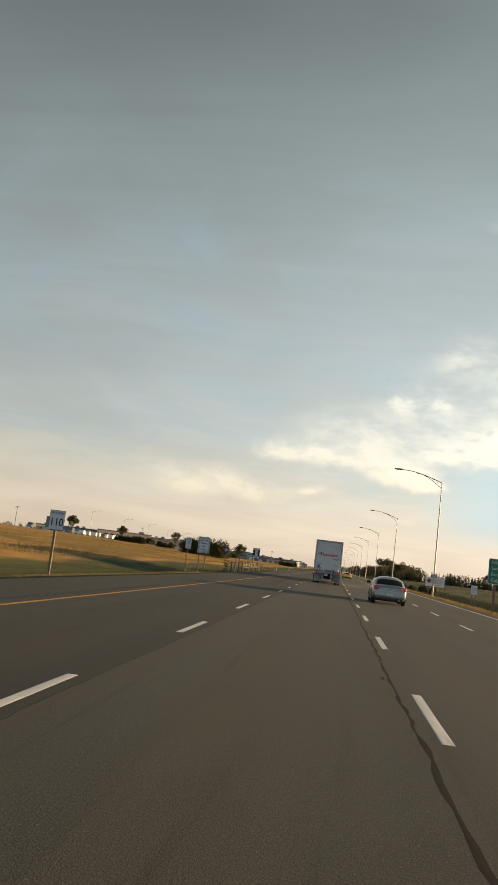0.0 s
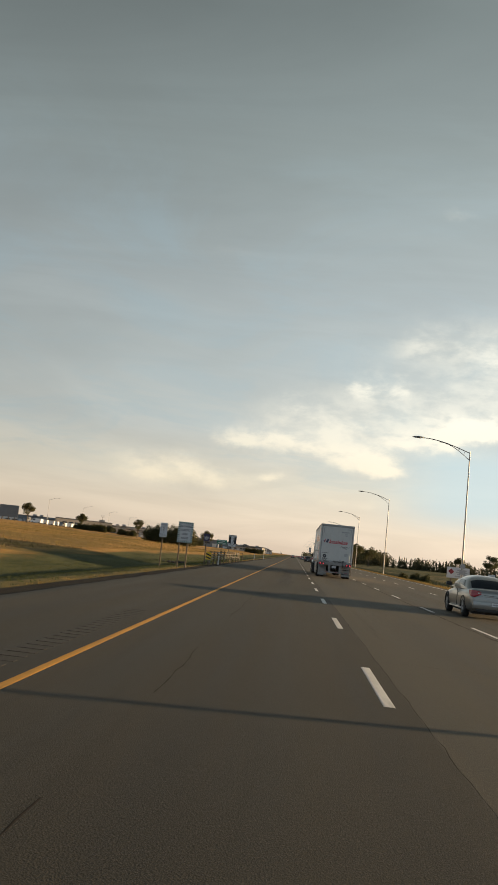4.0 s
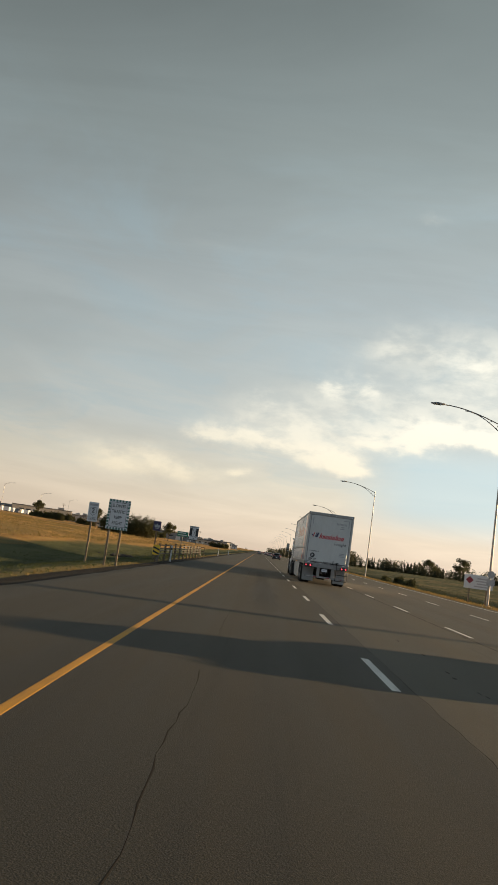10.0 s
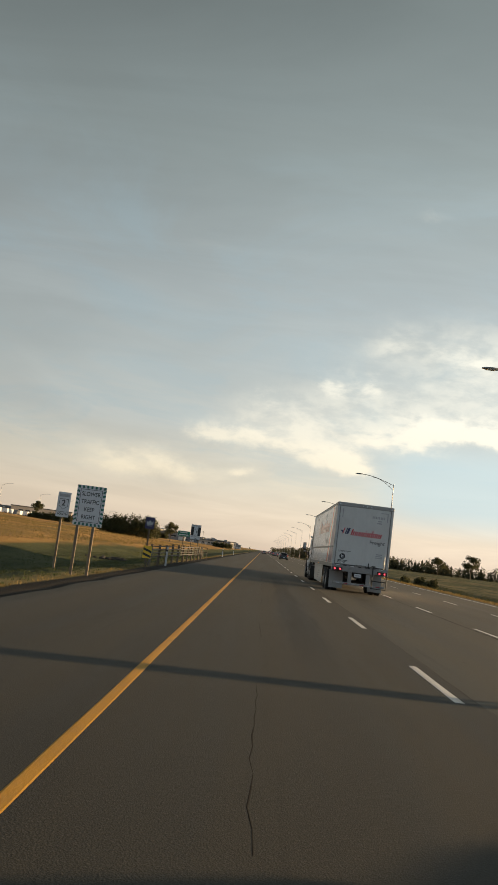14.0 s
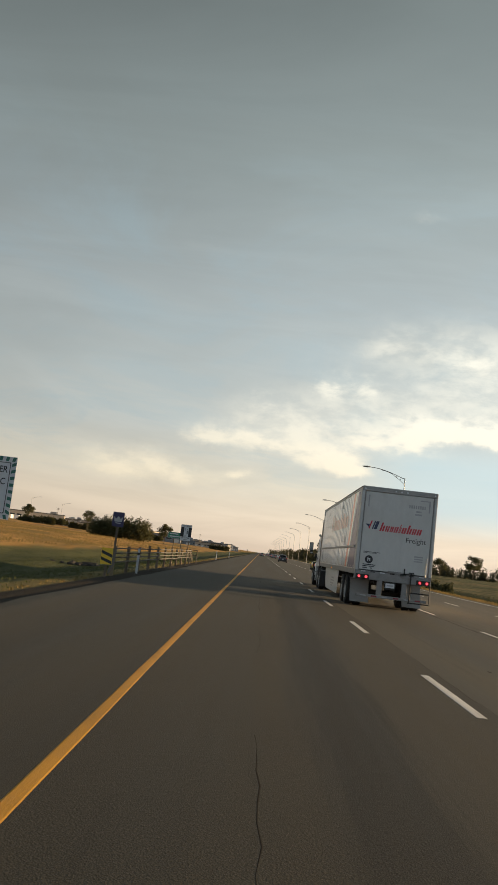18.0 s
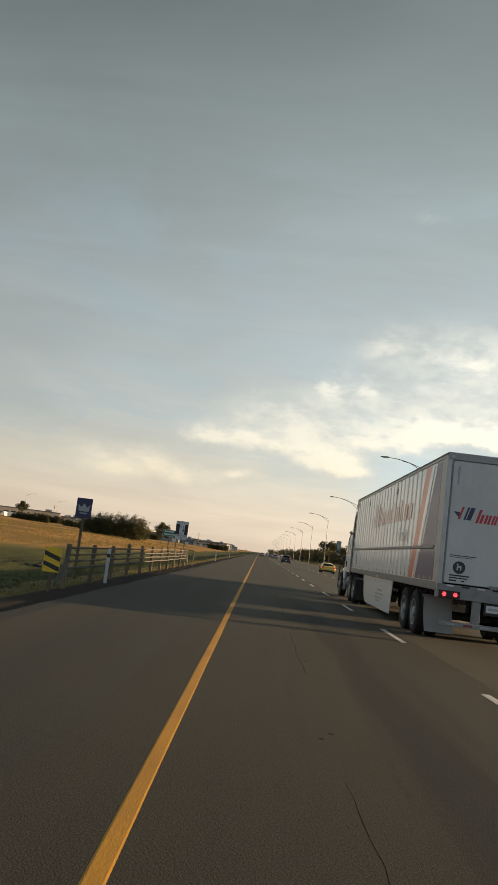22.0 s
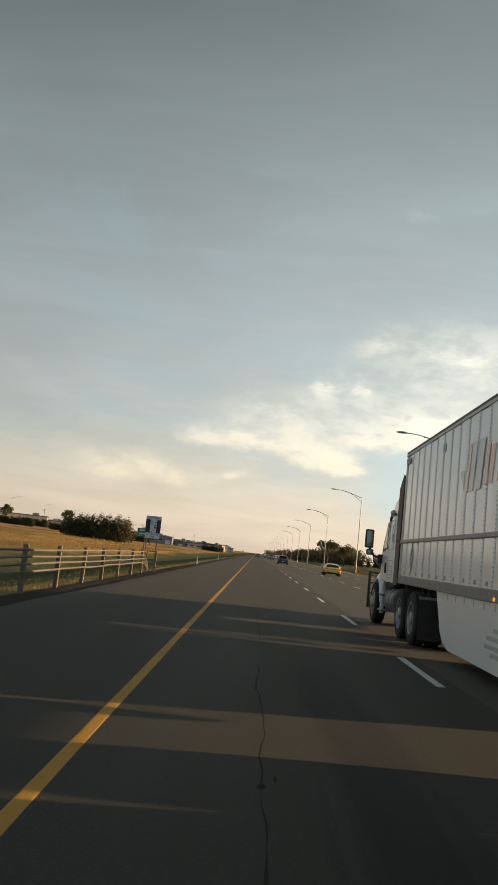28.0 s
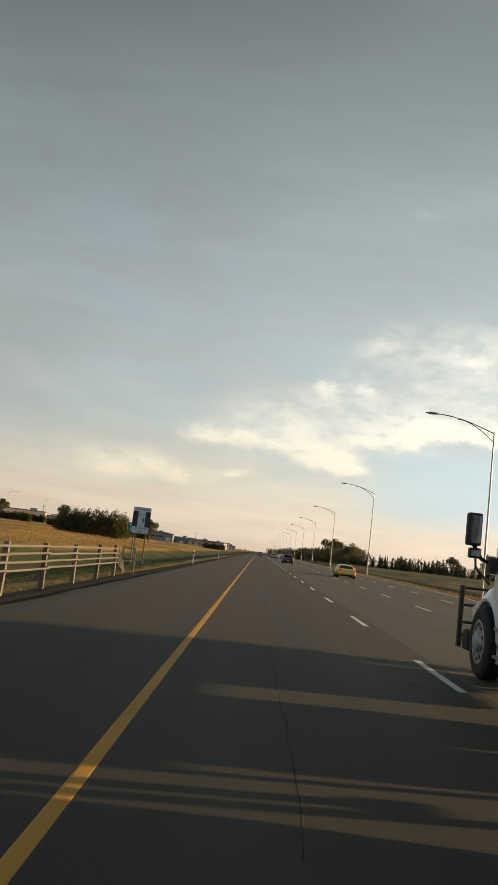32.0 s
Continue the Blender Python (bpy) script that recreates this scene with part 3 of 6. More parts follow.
PROFILE = [(-3000, 9.0), (-500, 4.6), (-125, 3.4), (-40, 0.9), (-19, -0.1), (-11, -0.85), (-4.9, -0.16), (-3.95, -0.07), (-3.5, -0.09), (15.3, -0.09), (15.8, -0.03), (17.6, -0.12), (25, -1.7), (34, -0.9), (60, 0.1), (300, 0.6), (3000, 4.0)]


def ground_z(x, y):
    z = lerp_table(x, PROFILE)
    away = min(1.0, max(0.0, (-x - 8) / 20)) if x < 0 else min(1.0, max(0.0, (x - 19) / 20))
    z += away * 0.35 * noise.noise(Vector((x * 0.03, y * 0.022, 0.3)))
    z += min(away * 3, 1.0) * 0.10 * noise.noise(Vector((x * 0.16, y * 0.1, 3.3)))
    return z


def make_ground():
    xs = [-4400, -2600, -1500, -900, -600, -420, -300, -230, -180, -145, -120, -100, -85, -72] + [-60 + 3 * i for i in range(12)]
    xs += [-24 + 1.2 * i for i in range(14)] + [-7.2, -6.4, -5.6, -5.0, -4.5, -4.15, -3.95, -3.5, 0, 6, 12, 15.3, 15.5, 15.8, 16.4, 17.2, 18.4] + [19.5 + 1.5 * i for i in range(14)]
    xs += [44, 50, 58, 68, 80, 95, 115, 140, 170, 210, 270, 350, 480, 700, 1100, 1800, 2800, 4400]
    ys = [-900, -500, -300, -200, -150, -120] + [-100 + 2.5 * i for i in range(80)] + [100 + 8 * i for i in range(30)] + [350, 390, 440, 500, 580, 680, 800, 1000, 1300, 1700, 2300, 3100, 4400]
    bm = B()
    grid = [[bm.verts.new((x, y, ground_z(x, y))) for x in xs] for y in ys]
    for p, q in zip(grid[:-1], grid[1:]):
        for i in range(len(xs) - 1):
            bm.faces.new((p[i], p[i + 1], q[i + 1], q[i]))
    me = finish(bm, 60)
    me.materials.append(M["ground"])
    ob = new("ground", me)
    tagged(ob, "mown green verge and golden hay field", "grassland", kind="structure")
    return ob


make_ground()


def make_road():
    """Four lanes and two shoulders, slightly crowned, with ragged worn edges."""
    bm = B()
    rnd = random.Random(5)
    ys = [-900, -400, -200] + [-120 + 1.0 * i for i in range(260)] + [140 + 10 * i for i in range(30)] + [460, 560, 700, 900, 1200, 1600, 2200, 3200, 4300]
    prev = None
    for y in ys:
        near = -120 <= y <= 140
        l = -3.5 + (0.10 * noise.noise(Vector((0.0, y * 0.35, 1.0))) + 0.03 * rnd.uniform(-1, 1) if near else 0)
        r = 15.45 + (0.14 * noise.noise(Vector((4.0, y * 0.3, 1.0))) + 0.05 * rnd.uniform(-1, 1) if near else 0)
        row = [bm.verts.new(p) for p in ((l - 0.05, y, -0.16), (l, y, -0.03), (-3.1, y, -0.006), (0, y, 0), (5.5, y, 0), (11, y, 0), (14.9, y, -0.006), (r, y, -0.02), (r + 0.05, y, -0.14))]
        if prev:
            for i in range(len(row) - 1):
                bm.faces.new((prev[i], prev[i + 1], row[i + 1], row[i]))
        prev = row
    me = finish(bm)
    me.materials.append(M["asphalt"])
    ob = new("road", me)
    return tagged(ob, "worn brown-grey asphalt highway with painted lines", "road", kind="structure")


road = make_road()


def stripe(x, w, y0, y1, rnd, step=1.5, z=0.002):
    """A strip of paint with slightly ragged edges and a real thickness."""
    bm = B()
    n = max(2, int((y1 - y0) / step))
    prev = None
    for i in range(n + 1):
        y = y0 + (y1 - y0) * i / n
        a, b = x - w / 2 + rnd.uniform(-0.003, 0.003), x + w / 2 + rnd.uniform(-0.003, 0.003)
        row = [bm.verts.new(p) for p in ((a - 0.012, y, 0.0), (a, y, z), (b, y, z), (b + 0.012, y, 0.0))]
        if prev:
            for j in range(3):
                bm.faces.new((prev[j], prev[j + 1], row[j + 1], row[j]))
        prev = row
    return bm


def make_markings():
    rnd = random.Random(11)
    part("yellow_edge_line", stripe(0.03, 0.085, -200, 300, rnd), M["yellow_line"], road, "solid worn yellow edge line")
    part("yellow_edge_line", stripe(0.03, 0.085, 300, 2500, rnd, 20), M["yellow_line"], road)
    dash_mesh = [finish(stripe(0, 0.10, -1.5, 1.5, rnd, 0.75)) for _ in range(5)]
    for me in dash_mesh:
        me.materials.append(M["white_line"])
    for x, phase in ((3.71, 0.0), (7.58, 2.1), (11.2, 4.3)):
        for i in range(-12, 40):
            ob = new("lane_dash", dash_mesh[rnd.randrange(5)])
            ob.parent = road
            ob.location = (x + rnd.uniform(-0.02, 0.02), PHASE + phase + 9.0 * i, 0)
        bm = B()
        for i in range(40, 160):
            y = PHASE + phase + 9.0 * i
            vs = [bm.verts.new(p) for p in ((x - 0.08, y - 1.5, 0.006), (x + 0.08, y - 1.5, 0.006), (x + 0.08, y + 1.5, 0.006), (x - 0.08, y + 1.5, 0.006))]
            bm.faces.new(vs)
        tagged(part("far_lane_dashes", bm, M["white_line"], road), kind="stuff")
    part("white_edge_line", stripe(14.6, 0.13, -200, 300, rnd), M["white_line"], road, "faded white edge line")
    # milled rumble strip beside the yellow line
    groove = finish(box(B(), -0.62, -0.28, -0.07, 0.07, -0.01, 0.003))
    groove.materials.append(M["rumble"])
    for i in range(110):
        ob = new("rumble_groove", groove)
        ob.parent = road
        ob.location = (-0.05, -86 + 0.36 * i, 0)


PHASE = -35.3
make_markings()


def make_cracks():
    """Tarred joints and cracks that wander along and across the lanes."""
    rnd = random.Random(21)

    def crack(pts, w):
        bm = B()
        prev = None
        for i, (x, y) in enumerate(pts):
            ww = w * rnd.uniform(0.25, 1.5)
            nx, ny = (1, 0) if abs(pts[-1][1] - pts[0][1]) > abs(pts[-1][0] - pts[0][0]) else (0, 1)
            row = [bm.verts.new((x - nx * ww, y - ny * ww, 0.0003)), bm.verts.new((x, y, 0.0009)), bm.verts.new((x + nx * ww, y + ny * ww, 0.0003))]
            if prev:
                for j in range(2):
                    bm.faces.new((prev[j], prev[j + 1], row[j + 1], row[j]))
            prev = row
        return bm

    def along(x, y0, y1, amp, w):
        n = int((y1 - y0) / 0.35)
        return crack([(x + amp * noise.noise(Vector((x, (y0 + (y1 - y0) * i / n) * 0.5, 7))) + rnd.uniform(-0.02, 0.02), y0 + (y1 - y0) * i / n) for i in range(n + 1)], w)

    def across(y, x0, x1, amp, w):
        n = int((x1 - x0) / 0.3)
        return crack([(x0 + (x1 - x0) * i / n, y + amp * noise.noise(Vector(((x0 + (x1 - x0) * i / n) * 0.5, y, 9))) + rnd.uniform(-0.03, 0.03)) for i in range(n + 1)], w)

    def seam(x, y0, y1, w):
        return stripe(x, w, y0, y1, rnd, 4.0, 0.002)

    part("tar_joint", along(7.34, -110, 12, 0.03, 0.026), M["tar"], road, "dark tarred joint beside the lane line")
    part("tar_joint", along(3.95, -90, 120, 0.015, 0.0045), M["tar"], road)
    for x, y0, y1, amp, w in ((9.6, -30, -12, 0.3, 0.010), (9.9, 20, 60, 0.3, 0.012)):
        part("crack", along(x, y0, y1, amp, w), M["tar"], road)
    part("crack", across(-51, 3.9, 9, 0.25, 0.006), M["tar"], road)
    # broken crack that runs down the middle of the passing lane
    y = -62.0
    while y < 30:
        run = rnd.uniform(3.0, 9.0)
        part("crack", along(1.33, y, y + run, 0.05, rnd.uniform(0.004, 0.008)), M["tar"], road)
        y += run + rnd.uniform(2.0, 9.0)
    # spalls where the joint has broken out
    for x, y0, n in ((4.95, -40, 14), (7.36, -70, 20), (1.36, -12, 7)):
        for _ in range(n):
            cx, cy = x + rnd.uniform(-0.12, 0.12), y0 + rnd.uniform(0, 1.0) * n * 2.2
            ra, rb2 = rnd.uniform(0.012, 0.04), rnd.uniform(0.05, 0.22)
            bm = B()
            ring = [bm.verts.new((cx + ra * rnd.uniform(0.6, 1.2) * math.cos(q * 0.698), cy + rb2 * rnd.uniform(0.6, 1.2) * math.sin(q * 0.698), 0.0007)) for q in range(9)]
            bm.faces.new(ring)
            part("spall", bm, M["tar"], road)


make_cracks()


# ---------------------------------------------------------------- the semi-trailer
TX = 5.74


def wheel(parent, x, y, r, width, dual=False, side=-1, label="", front=False):
    """A tyre with its rim; side -1 shows its face towards -x."""
    w = width
    bm = B()
    prof = [(-w * 0.5 + 0.02, r * 0.60), (-w * 0.5, r * 0.70), (-w * 0.5, r * 0.86), (-w * 0.44, r * 0.955), (-w * 0.36, r), (-w * 0.19, r), (-w * 0.17, r - 0.012), (-w * 0.13, r - 0.012), (-w * 0.11, r),
            (w * 0.11, r), (w * 0.13, r - 0.012), (w * 0.17, r - 0.012), (w * 0.19, r), (w * 0.36, r), (w * 0.44, r * 0.955), (w * 0.5, r * 0.86), (w * 0.5, r * 0.70), (w * 0.5 - 0.02, r * 0.60)]
    lathe(bm, prof, 32)
    if dual:
        bm2 = [(o + w * 1.15 * -side, q) for o, q in prof]
        lathe(bm, bm2, 32)
    t = part("wheel", bm, M["rubber"], parent, label or "black tyre", 40)
    t.location = (x, y, r)
    s = side
    bm = B()
    if front:
        rp = [(s * w * 0.48, r * 0.62), (s * w * 0.49, r * 0.56), (s * w * 0.40, r * 0.50), (s * w * 0.42, r * 0.34), (s * w * 0.62, r * 0.26), (s * w * 0.66, r * 0.18), (s * w * 0.66, 0.001)]
    else:
        rp = [(s * w * 0.48, r * 0.62), (s * w * 0.47, r * 0.57), (s * w * 0.05, r * 0.50), (0, r * 0.36), (s * w * 0.1, r * 0.27), (s * w * 0.45, r * 0.23), (s * w * 0.5, r * 0.14), (s * w * 0.5, 0.001)]
    lathe(bm, rp, 28)
    for i in range(10):
        a = 2 * math.pi * i / 10
        o = s * w * (0.44 if front else 0.06)
        rod(bm, (o - 0.02, r * 0.41 * math.cos(a), r * 0.41 * math.sin(a)), (o + 0.03 * s + 0.001, r * 0.41 * math.cos(a), r * 0.41 * math.sin(a)), 0.016, seg=6)
    part("rim", bm, M["rim"], t, "dull alloy rim with wheel nuts", 35)
    bm = B()
    for i in range(10):
        a = 2 * math.pi * (i + 0.5) / 10
        o = s * w * (0.41 if front else 0.04)
        rod(bm, (o - 0.03, r * 0.475 * math.cos(a), r * 0.475 * math.sin(a)), (o + 0.022 * s, r * 0.475 * math.cos(a), r * 0.475 * math.sin(a)), 0.032, seg=10)
    tagged(part("hand_hole", bm, M["black"], t, "ring of dark hand holes"), kind="stuff")
    return t


def make_trailer():
    t = thing("semi_trailer", pose(TX, 0, 0), "long white box semi-trailer with ribbed sides and faded stripes", "trailer")
    W, L, H, Z0 = 1.3, 16.15, 4.14, 1.18
    # ribbed side walls: panels set between rivetted posts, slightly recessed
    rnd = random.Random(3)
    for s, nm in ((-1, "side_panel"), (1, "side_panel")):
        y = 0.44
        n = 26
        for i in range(n):
            a, b = y + (L - 0.62) / n * i, y + (L - 0.62) / n * (i + 1)
            bm = B()
            xo, xi = s * (W - 0.010), s * (W - 0.06)
            bulge = rnd.uniform(-0.003, 0.011)
            ring = []
            for yy, dx in ((a + 0.03, 0), (a + 0.15, bulge), ((a + b) / 2, bulge * 1.3), (b - 0.15, bulge), (b - 0.03, 0)):
                ring.append([(xo + s * dx, yy, z) for z in (Z0 + 0.12, 1.6, 2.4, 3.2, H - 0.108)] + [(xi, yy, H - 0.108), (xi, yy, Z0 + 0.12)])
            loft(bm, ring)
            part(nm, bm, M["trailer"], t)
            bm = B()
            box(bm, min(s * (W - 0.05), s * W), max(s * (W - 0.05), s * W), a - 0.03, a + 0.028, Z0 + 0.12, H - 0.108, 0.006)
            part("side_post", bm, M["trailer"], t)
            if s < 0:
                bm = B()
                for q in range(42):
                    z = Z0 + 0.16 + q * 0.0665
                    for dy in (-0.018, 0.018):
                        box(bm, s * W - 0.004, s * W + 0.004, a + dy - 0.007, a + dy + 0.007, z - 0.012, z + 0.012)
                tagged(part("rivet_strip", bm, M["rivet"], t), kind="stuff")
    # rails and corner posts
    for s in (-1, 1):
        a, b = sorted((s * (W - 0.09), s * (W + 0.012)))
        part("top_rail", box(B(), a, b, 0, L, H - 0.11, H - 0.05, 0.008), M["alu"], t, "aluminium top rail")
        part("top_cap", box(B(), a, b, 0, L, H - 0.048, H, 0.012), M["railtop"], t, "dark top edge")
        part("bottom_rail", box(B(), a, b, 0.05, L, Z0 - 0.06, Z0 + 0.12, 0.015), M["steel"], t, "dirty grey bottom rail")
        a, b = sorted((s * (W - 0.02), s * (W + 0.03)))
        part("rub_rail", box(B(), a, b, 0.62, L - 0.05, 2.02, 2.10, 0.015), M["siderail"], t, "grey rail along the side")
        part("front_corner_post", box(B(), *sorted((s * (W - 0.14), s * (W + 0.008))), L - 0.16, L + 0.01, Z0, H - 0.01, 0.05), M["alu"], t)
        # hazard strip squares along the bottom rail
        for i in range(24):
            y = 0.6 + i * 0.64
            part("reflector", box(B(), *sorted((s * (W - 0.004), s * (W + 0.006))), y + 0.1, y + 0.19, Z0 + 0.15, Z0 + 0.22), M["greyprint"], t)
    part("roof", box(B(), -W + 0.03, W - 0.03, 0.02, L, H - 0.03, H + 0.02, 0.015), M["alu"], t, "flat grey roof")
    part("front_wall", box(B(), -W + 0.05, W - 0.05, L - 0.05, L, Z0, H - 0.05, 0.01), M["trailer"], t)
    part("floor_frame", box(B(), -W + 0.05, W - 0.05, 0.1, L - 0.05, Z0 - 0.05, Z0 + 0.05), M["chassis"], t)
    for i in range(28):
        part("cross_member", box(B(), -W + 0.1, W - 0.1, 0.4 + i * 0.56, 0.46 + i * 0.56, Z0 - 0.16, Z0 - 0.05), M["chassis"], t)
    # rear frame and doors
    for s in (-1, 1):
        part("rear_post", box(B(), *sorted((s * (W - 0.10), s * (W + 0.006))), -0.03, 0.42, Z0 - 0.06, H - 0.065, 0.02), M["alu"], t, "aluminium rear corner post")
        part("door_hinge_strip", box(B(), *sorted((s * (W - 0.135), s * (W - 0.103))), -0.022, 0.05, Z0 + 0.1, H - 0.17, 0.006), M["steel"], t)
    part("rear_header", box(B(), -W, W, -0.035, 0.2, H - 0.16, H + 0.005, 0.02), M["siderail"], t, "grey header with marker lamps")
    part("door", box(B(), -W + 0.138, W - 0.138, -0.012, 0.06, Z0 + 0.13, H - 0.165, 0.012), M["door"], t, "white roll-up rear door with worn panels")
    for z in (1.62, 2.02, 2.42, 2.92, 3.42):
        part("door_seam", box(B(), -W + 0.19, W - 0.19, -0.0135, -0.011, z, z + 0.004), M["fadegrey"], t)
    for x in (-1.06, 1.02):
        part("door_track_mark", box(B(), x, x + 0.045, -0.018, -0.01, 3.45, 3.86), M["greyprint"], t)
    part("door_top_mark", box(B(), 0.72, 1.04, -0.018, -0.01, 3.82, 3.855), M["greyprint"], t)
    for x in (-0.15, 0.05, 0.25, -1.2, 1.2):
        part("marker_lamp", rod(B(), (x, -0.05, H - 0.08), (x, -0.03, H - 0.08), 0.028), M["signwhite"], t)
    part("rear_sill", box(B(), -W, W, -0.06, 0.18, Z0 - 0.2, Z0 + 0.1, 0.015), M["steel"], t, "grey steel rear sill")
    for s, cx in ((-1, -1.03), (1, 1.03)):
        part("lamp_box", box(B(), cx - 0.23, cx + 0.23, -0.085, -0.055, Z0 - 0.19, Z0 - 0.03, 0.01), M["black"], t)
        for dx in (-0.12, 0.12):
            l = part("tail_lamp", rod(B(), (cx + dx, -0.11, Z0 - 0.11), (cx + dx, -0.08, Z0 - 0.11), 0.066, seg=18), M["lens"], t, "round red tail lamp")
            bm = B()
            for i in range(6):
                a = 2 * math.pi * i / 6
                rod(bm, (cx + dx + 0.033 * math.cos(a), -0.116, Z0 - 0.11 + 0.033 * math.sin(a)), (cx + dx + 0.033 * math.cos(a), -0.109, Z0 - 0.11 + 0.033 * math.sin(a)), 0.015, seg=8)
            rod(bm, (cx + dx, -0.116, Z0 - 0.11), (cx + dx, -0.109, Z0 - 0.11), 0.015, seg=8)
            part("lamp_diodes", bm, M["tail"], l)
    # sill conspicuity tape, latch, cables, steps
    for i in range(7):
        part("reflector", box(B(), -1.1 + i * 0.33, -0.94 + i * 0.33, -0.066, -0.06, Z0 + 0.055, Z0 + 0.09), M["chassis"] if i % 2 else M["signwhite"], t)
    lat = part("door_latch", box(B(), -0.2, 0.28, -0.09, -0.055, Z0 + 0.1, Z0 + 0.17, 0.01), M["steel"], t, "steel door latch")
    part("latch_handle", box(B(), 0.22, 0.44, -0.12, -0.06, Z0 + 0.06, Z0 + 0.1, 0.01), M["black"], lat)
    part("latch_lever", box(B(), 0.35, 0.39, -0.11, -0.06, Z0 + 0.06, Z0 + 0.3, 0.01), M["black"], lat)
    part("grab_handle", tube(B(), [(1.06, -0.05, 1.28), (1.08, -0.09, 1.28), (1.08, -0.09, 1.9), (1.06, -0.05, 1.9)], 0.014), M["alu"], t)
    # under-ride guard, plate, ladder step, flaps
    g = part("bumper_bar", box(B(), -1.2, 1.2, -0.06, 0.04, 0.40, 0.50, 0.015), M["steel"], t, "grey steel rear under-ride bar")
    for i in range(6):
        part("reflector", box(B(), -1.05 + i * 0.37, -0.86 + i * 0.37, -0.066, -0.059, 0.43, 0.47), M["maroon"] if i % 2 else M["greyprint"], g)
    for x in (-0.42, 0.42):
        part("bumper_upright", box(B(), x - 0.09, x + 0.09, -0.03, 0.05, 0.49, Z0 - 0.19, 0.01), M["steel"], t)
    part("ladder_step", tube(B(), [(0.56, -0.09, 0.36), (1.26, -0.09, 0.36), (1.26, -0.09, 0.98), (1.26, -0.02, 1.0)], 0.024), M["black"], t, "black folding step frame")
    part("ladder_step", tube(B(), [(0.60, -0.09, 0.70), (1.26, -0.09, 0.70)], 0.022), M["black"], t)
    part("step_post", tube(B(), [(0.60, -0.09, 0.36), (0.60, -0.09, 1.36)], 0.022), M["black"], t)
    part("step_hook", box(B(), 0.52, 0.70, -0.12, -0.07, 1.33, 1.38, 0.01), M["black"], t)
    part("licence_plate", box(B(), -0.22, 0.08, -0.05, -0.035, 0.78, 0.93, 0.005), M["signwhite"], t, "small white number plate")
    part("plate_bar", box(B(), -0.18, 0.04, -0.054, -0.049, 0.83, 0.88), M["greyprint"], t)
    part("plate_bracket", box(B(), -0.26, 0.12, -0.035, -0.01, 0.72, 0.99), M["chassis"], t)
    for cx in (-0.92, 0.92):
        bm = B()
        rows = []
        for q in range(9):
            f = q / 8
            yy = 1.42 - 0.34 * f * f
            rows.append([(cx - 0.33, yy, 0.94 - 0.78 * f), (cx + 0.33, yy, 0.94 - 0.78 * f), (cx + 0.33, yy + 0.014, 0.94 - 0.78 * f), (cx - 0.33, yy + 0.014, 0.94 - 0.78 * f)])
        loft(bm, rows)
        part("mud_flap", bm, M["flap"], t, "dirty white mud flap curling backwards", 30)
        part("flap_hanger", box(B(), cx - 0.36, cx + 0.36, 1.41, 1.46, 0.92, 0.98), M["steel"], t)
    # running gear
    for y in (2.2, 3.52):
        part("axle", rod(B(), (-1.0, y, 0.5), (1.0, y, 0.5), 0.075, seg=14), M["chassis"], t)
        wheel(t, -1.2, y, 0.515, 0.27, True, -1, "black dual tyre")
        wheel(t, 1.2, y, 0.515, 0.27, True, 1, "black dual tyre")
    for x in (-0.48, 0.48):
        part("bogie_rail", box(B(), x - 0.06, x + 0.06, 0.5, 5.6, 0.86, 1.08, 0.01), M["chassis"], t)
        for y in (2.2, 3.52):
            part("spring_bag", rod(B(), (x, y + 0.3, 0.55), (x, y + 0.3, 0.86), 0.13, seg=14), M["black"], t)
    part("air_tank", rod(B(), (-0.5, 5.4, 0.82), (0.5, 5.4, 0.82), 0.13, seg=16), M["chassis"], t)
    for x in (-0.75, 0.75):
        part("landing_leg", box(B(), x - 0.07, x + 0.07, 12.3, 12.44, 0.42, Z0 - 0.05, 0.01), M["steel"], t)
        part("landing_foot", box(B(), x - 0.14, x + 0.14, 12.24, 12.5, 0.38, 0.43, 0.01), M["steel"], t)
    # aerodynamic skirts, slanted at both ends
    for s in (-1, 1):
        bm = B()
        x = s * (W - 0.03)
        plate(bm, [(x, 5.85, Z0 - 0.06), (x, 6.12, 0.17), (x, 11.2, 0.19), (x, 11.6, 0.27), (x, 11.85, 0.45), (x, 12.3, Z0 - 0.06)], 0.02, (-s, 0, 0))
        sk = part("side_skirt", bm, M["trailer"], t, "white side skirt panel with faded print")
        for i in range(10):
            part("skirt_rib", box(B(), *sorted((x + s * 0.001, x + s * 0.008)), 6.45 + i * 0.55, 6.48 + i * 0.55, 1.0, Z0 - 0.08), M["fadegrey"], sk)
        for z, a, b in ((0.72, 7.6, 8.7), (0.60, 7.4, 9.0), (0.48, 7.8, 9.1), (0.38, 8.1, 8.8)):
            part("faded_print", box(B(), *sorted((x, x + s * 0.004)), a, b, z, z + 0.06), M["fadegrey"], sk)
        m = part("side_marker", rod(B(), (s * (W + 0.01), 8.6, Z0 - 0.01), (s * (W + 0.03), 8.6, Z0 - 0.01), 0.028), M["amber"], t, "glowing amber side marker lamp")
    # livery: orange and purple bands, faded maker's mark drawn as bars
    for s in (-1, 1):
        x0 = s * (W + 0.0015)

        def band(y0, y1, k, za, zb, mat, nm, lab=""):
            bm = B()
            plate(bm, [(x0, y0 + k * (za - Z0), za), (x0, y1 + k * (za - Z0), za), (x0, y1 + k * (zb - Z0), zb), (x0, y0 + k * (zb - Z0), zb)], 0.003, (s, 0, 0))
            part(nm, bm, M[mat], t, lab)

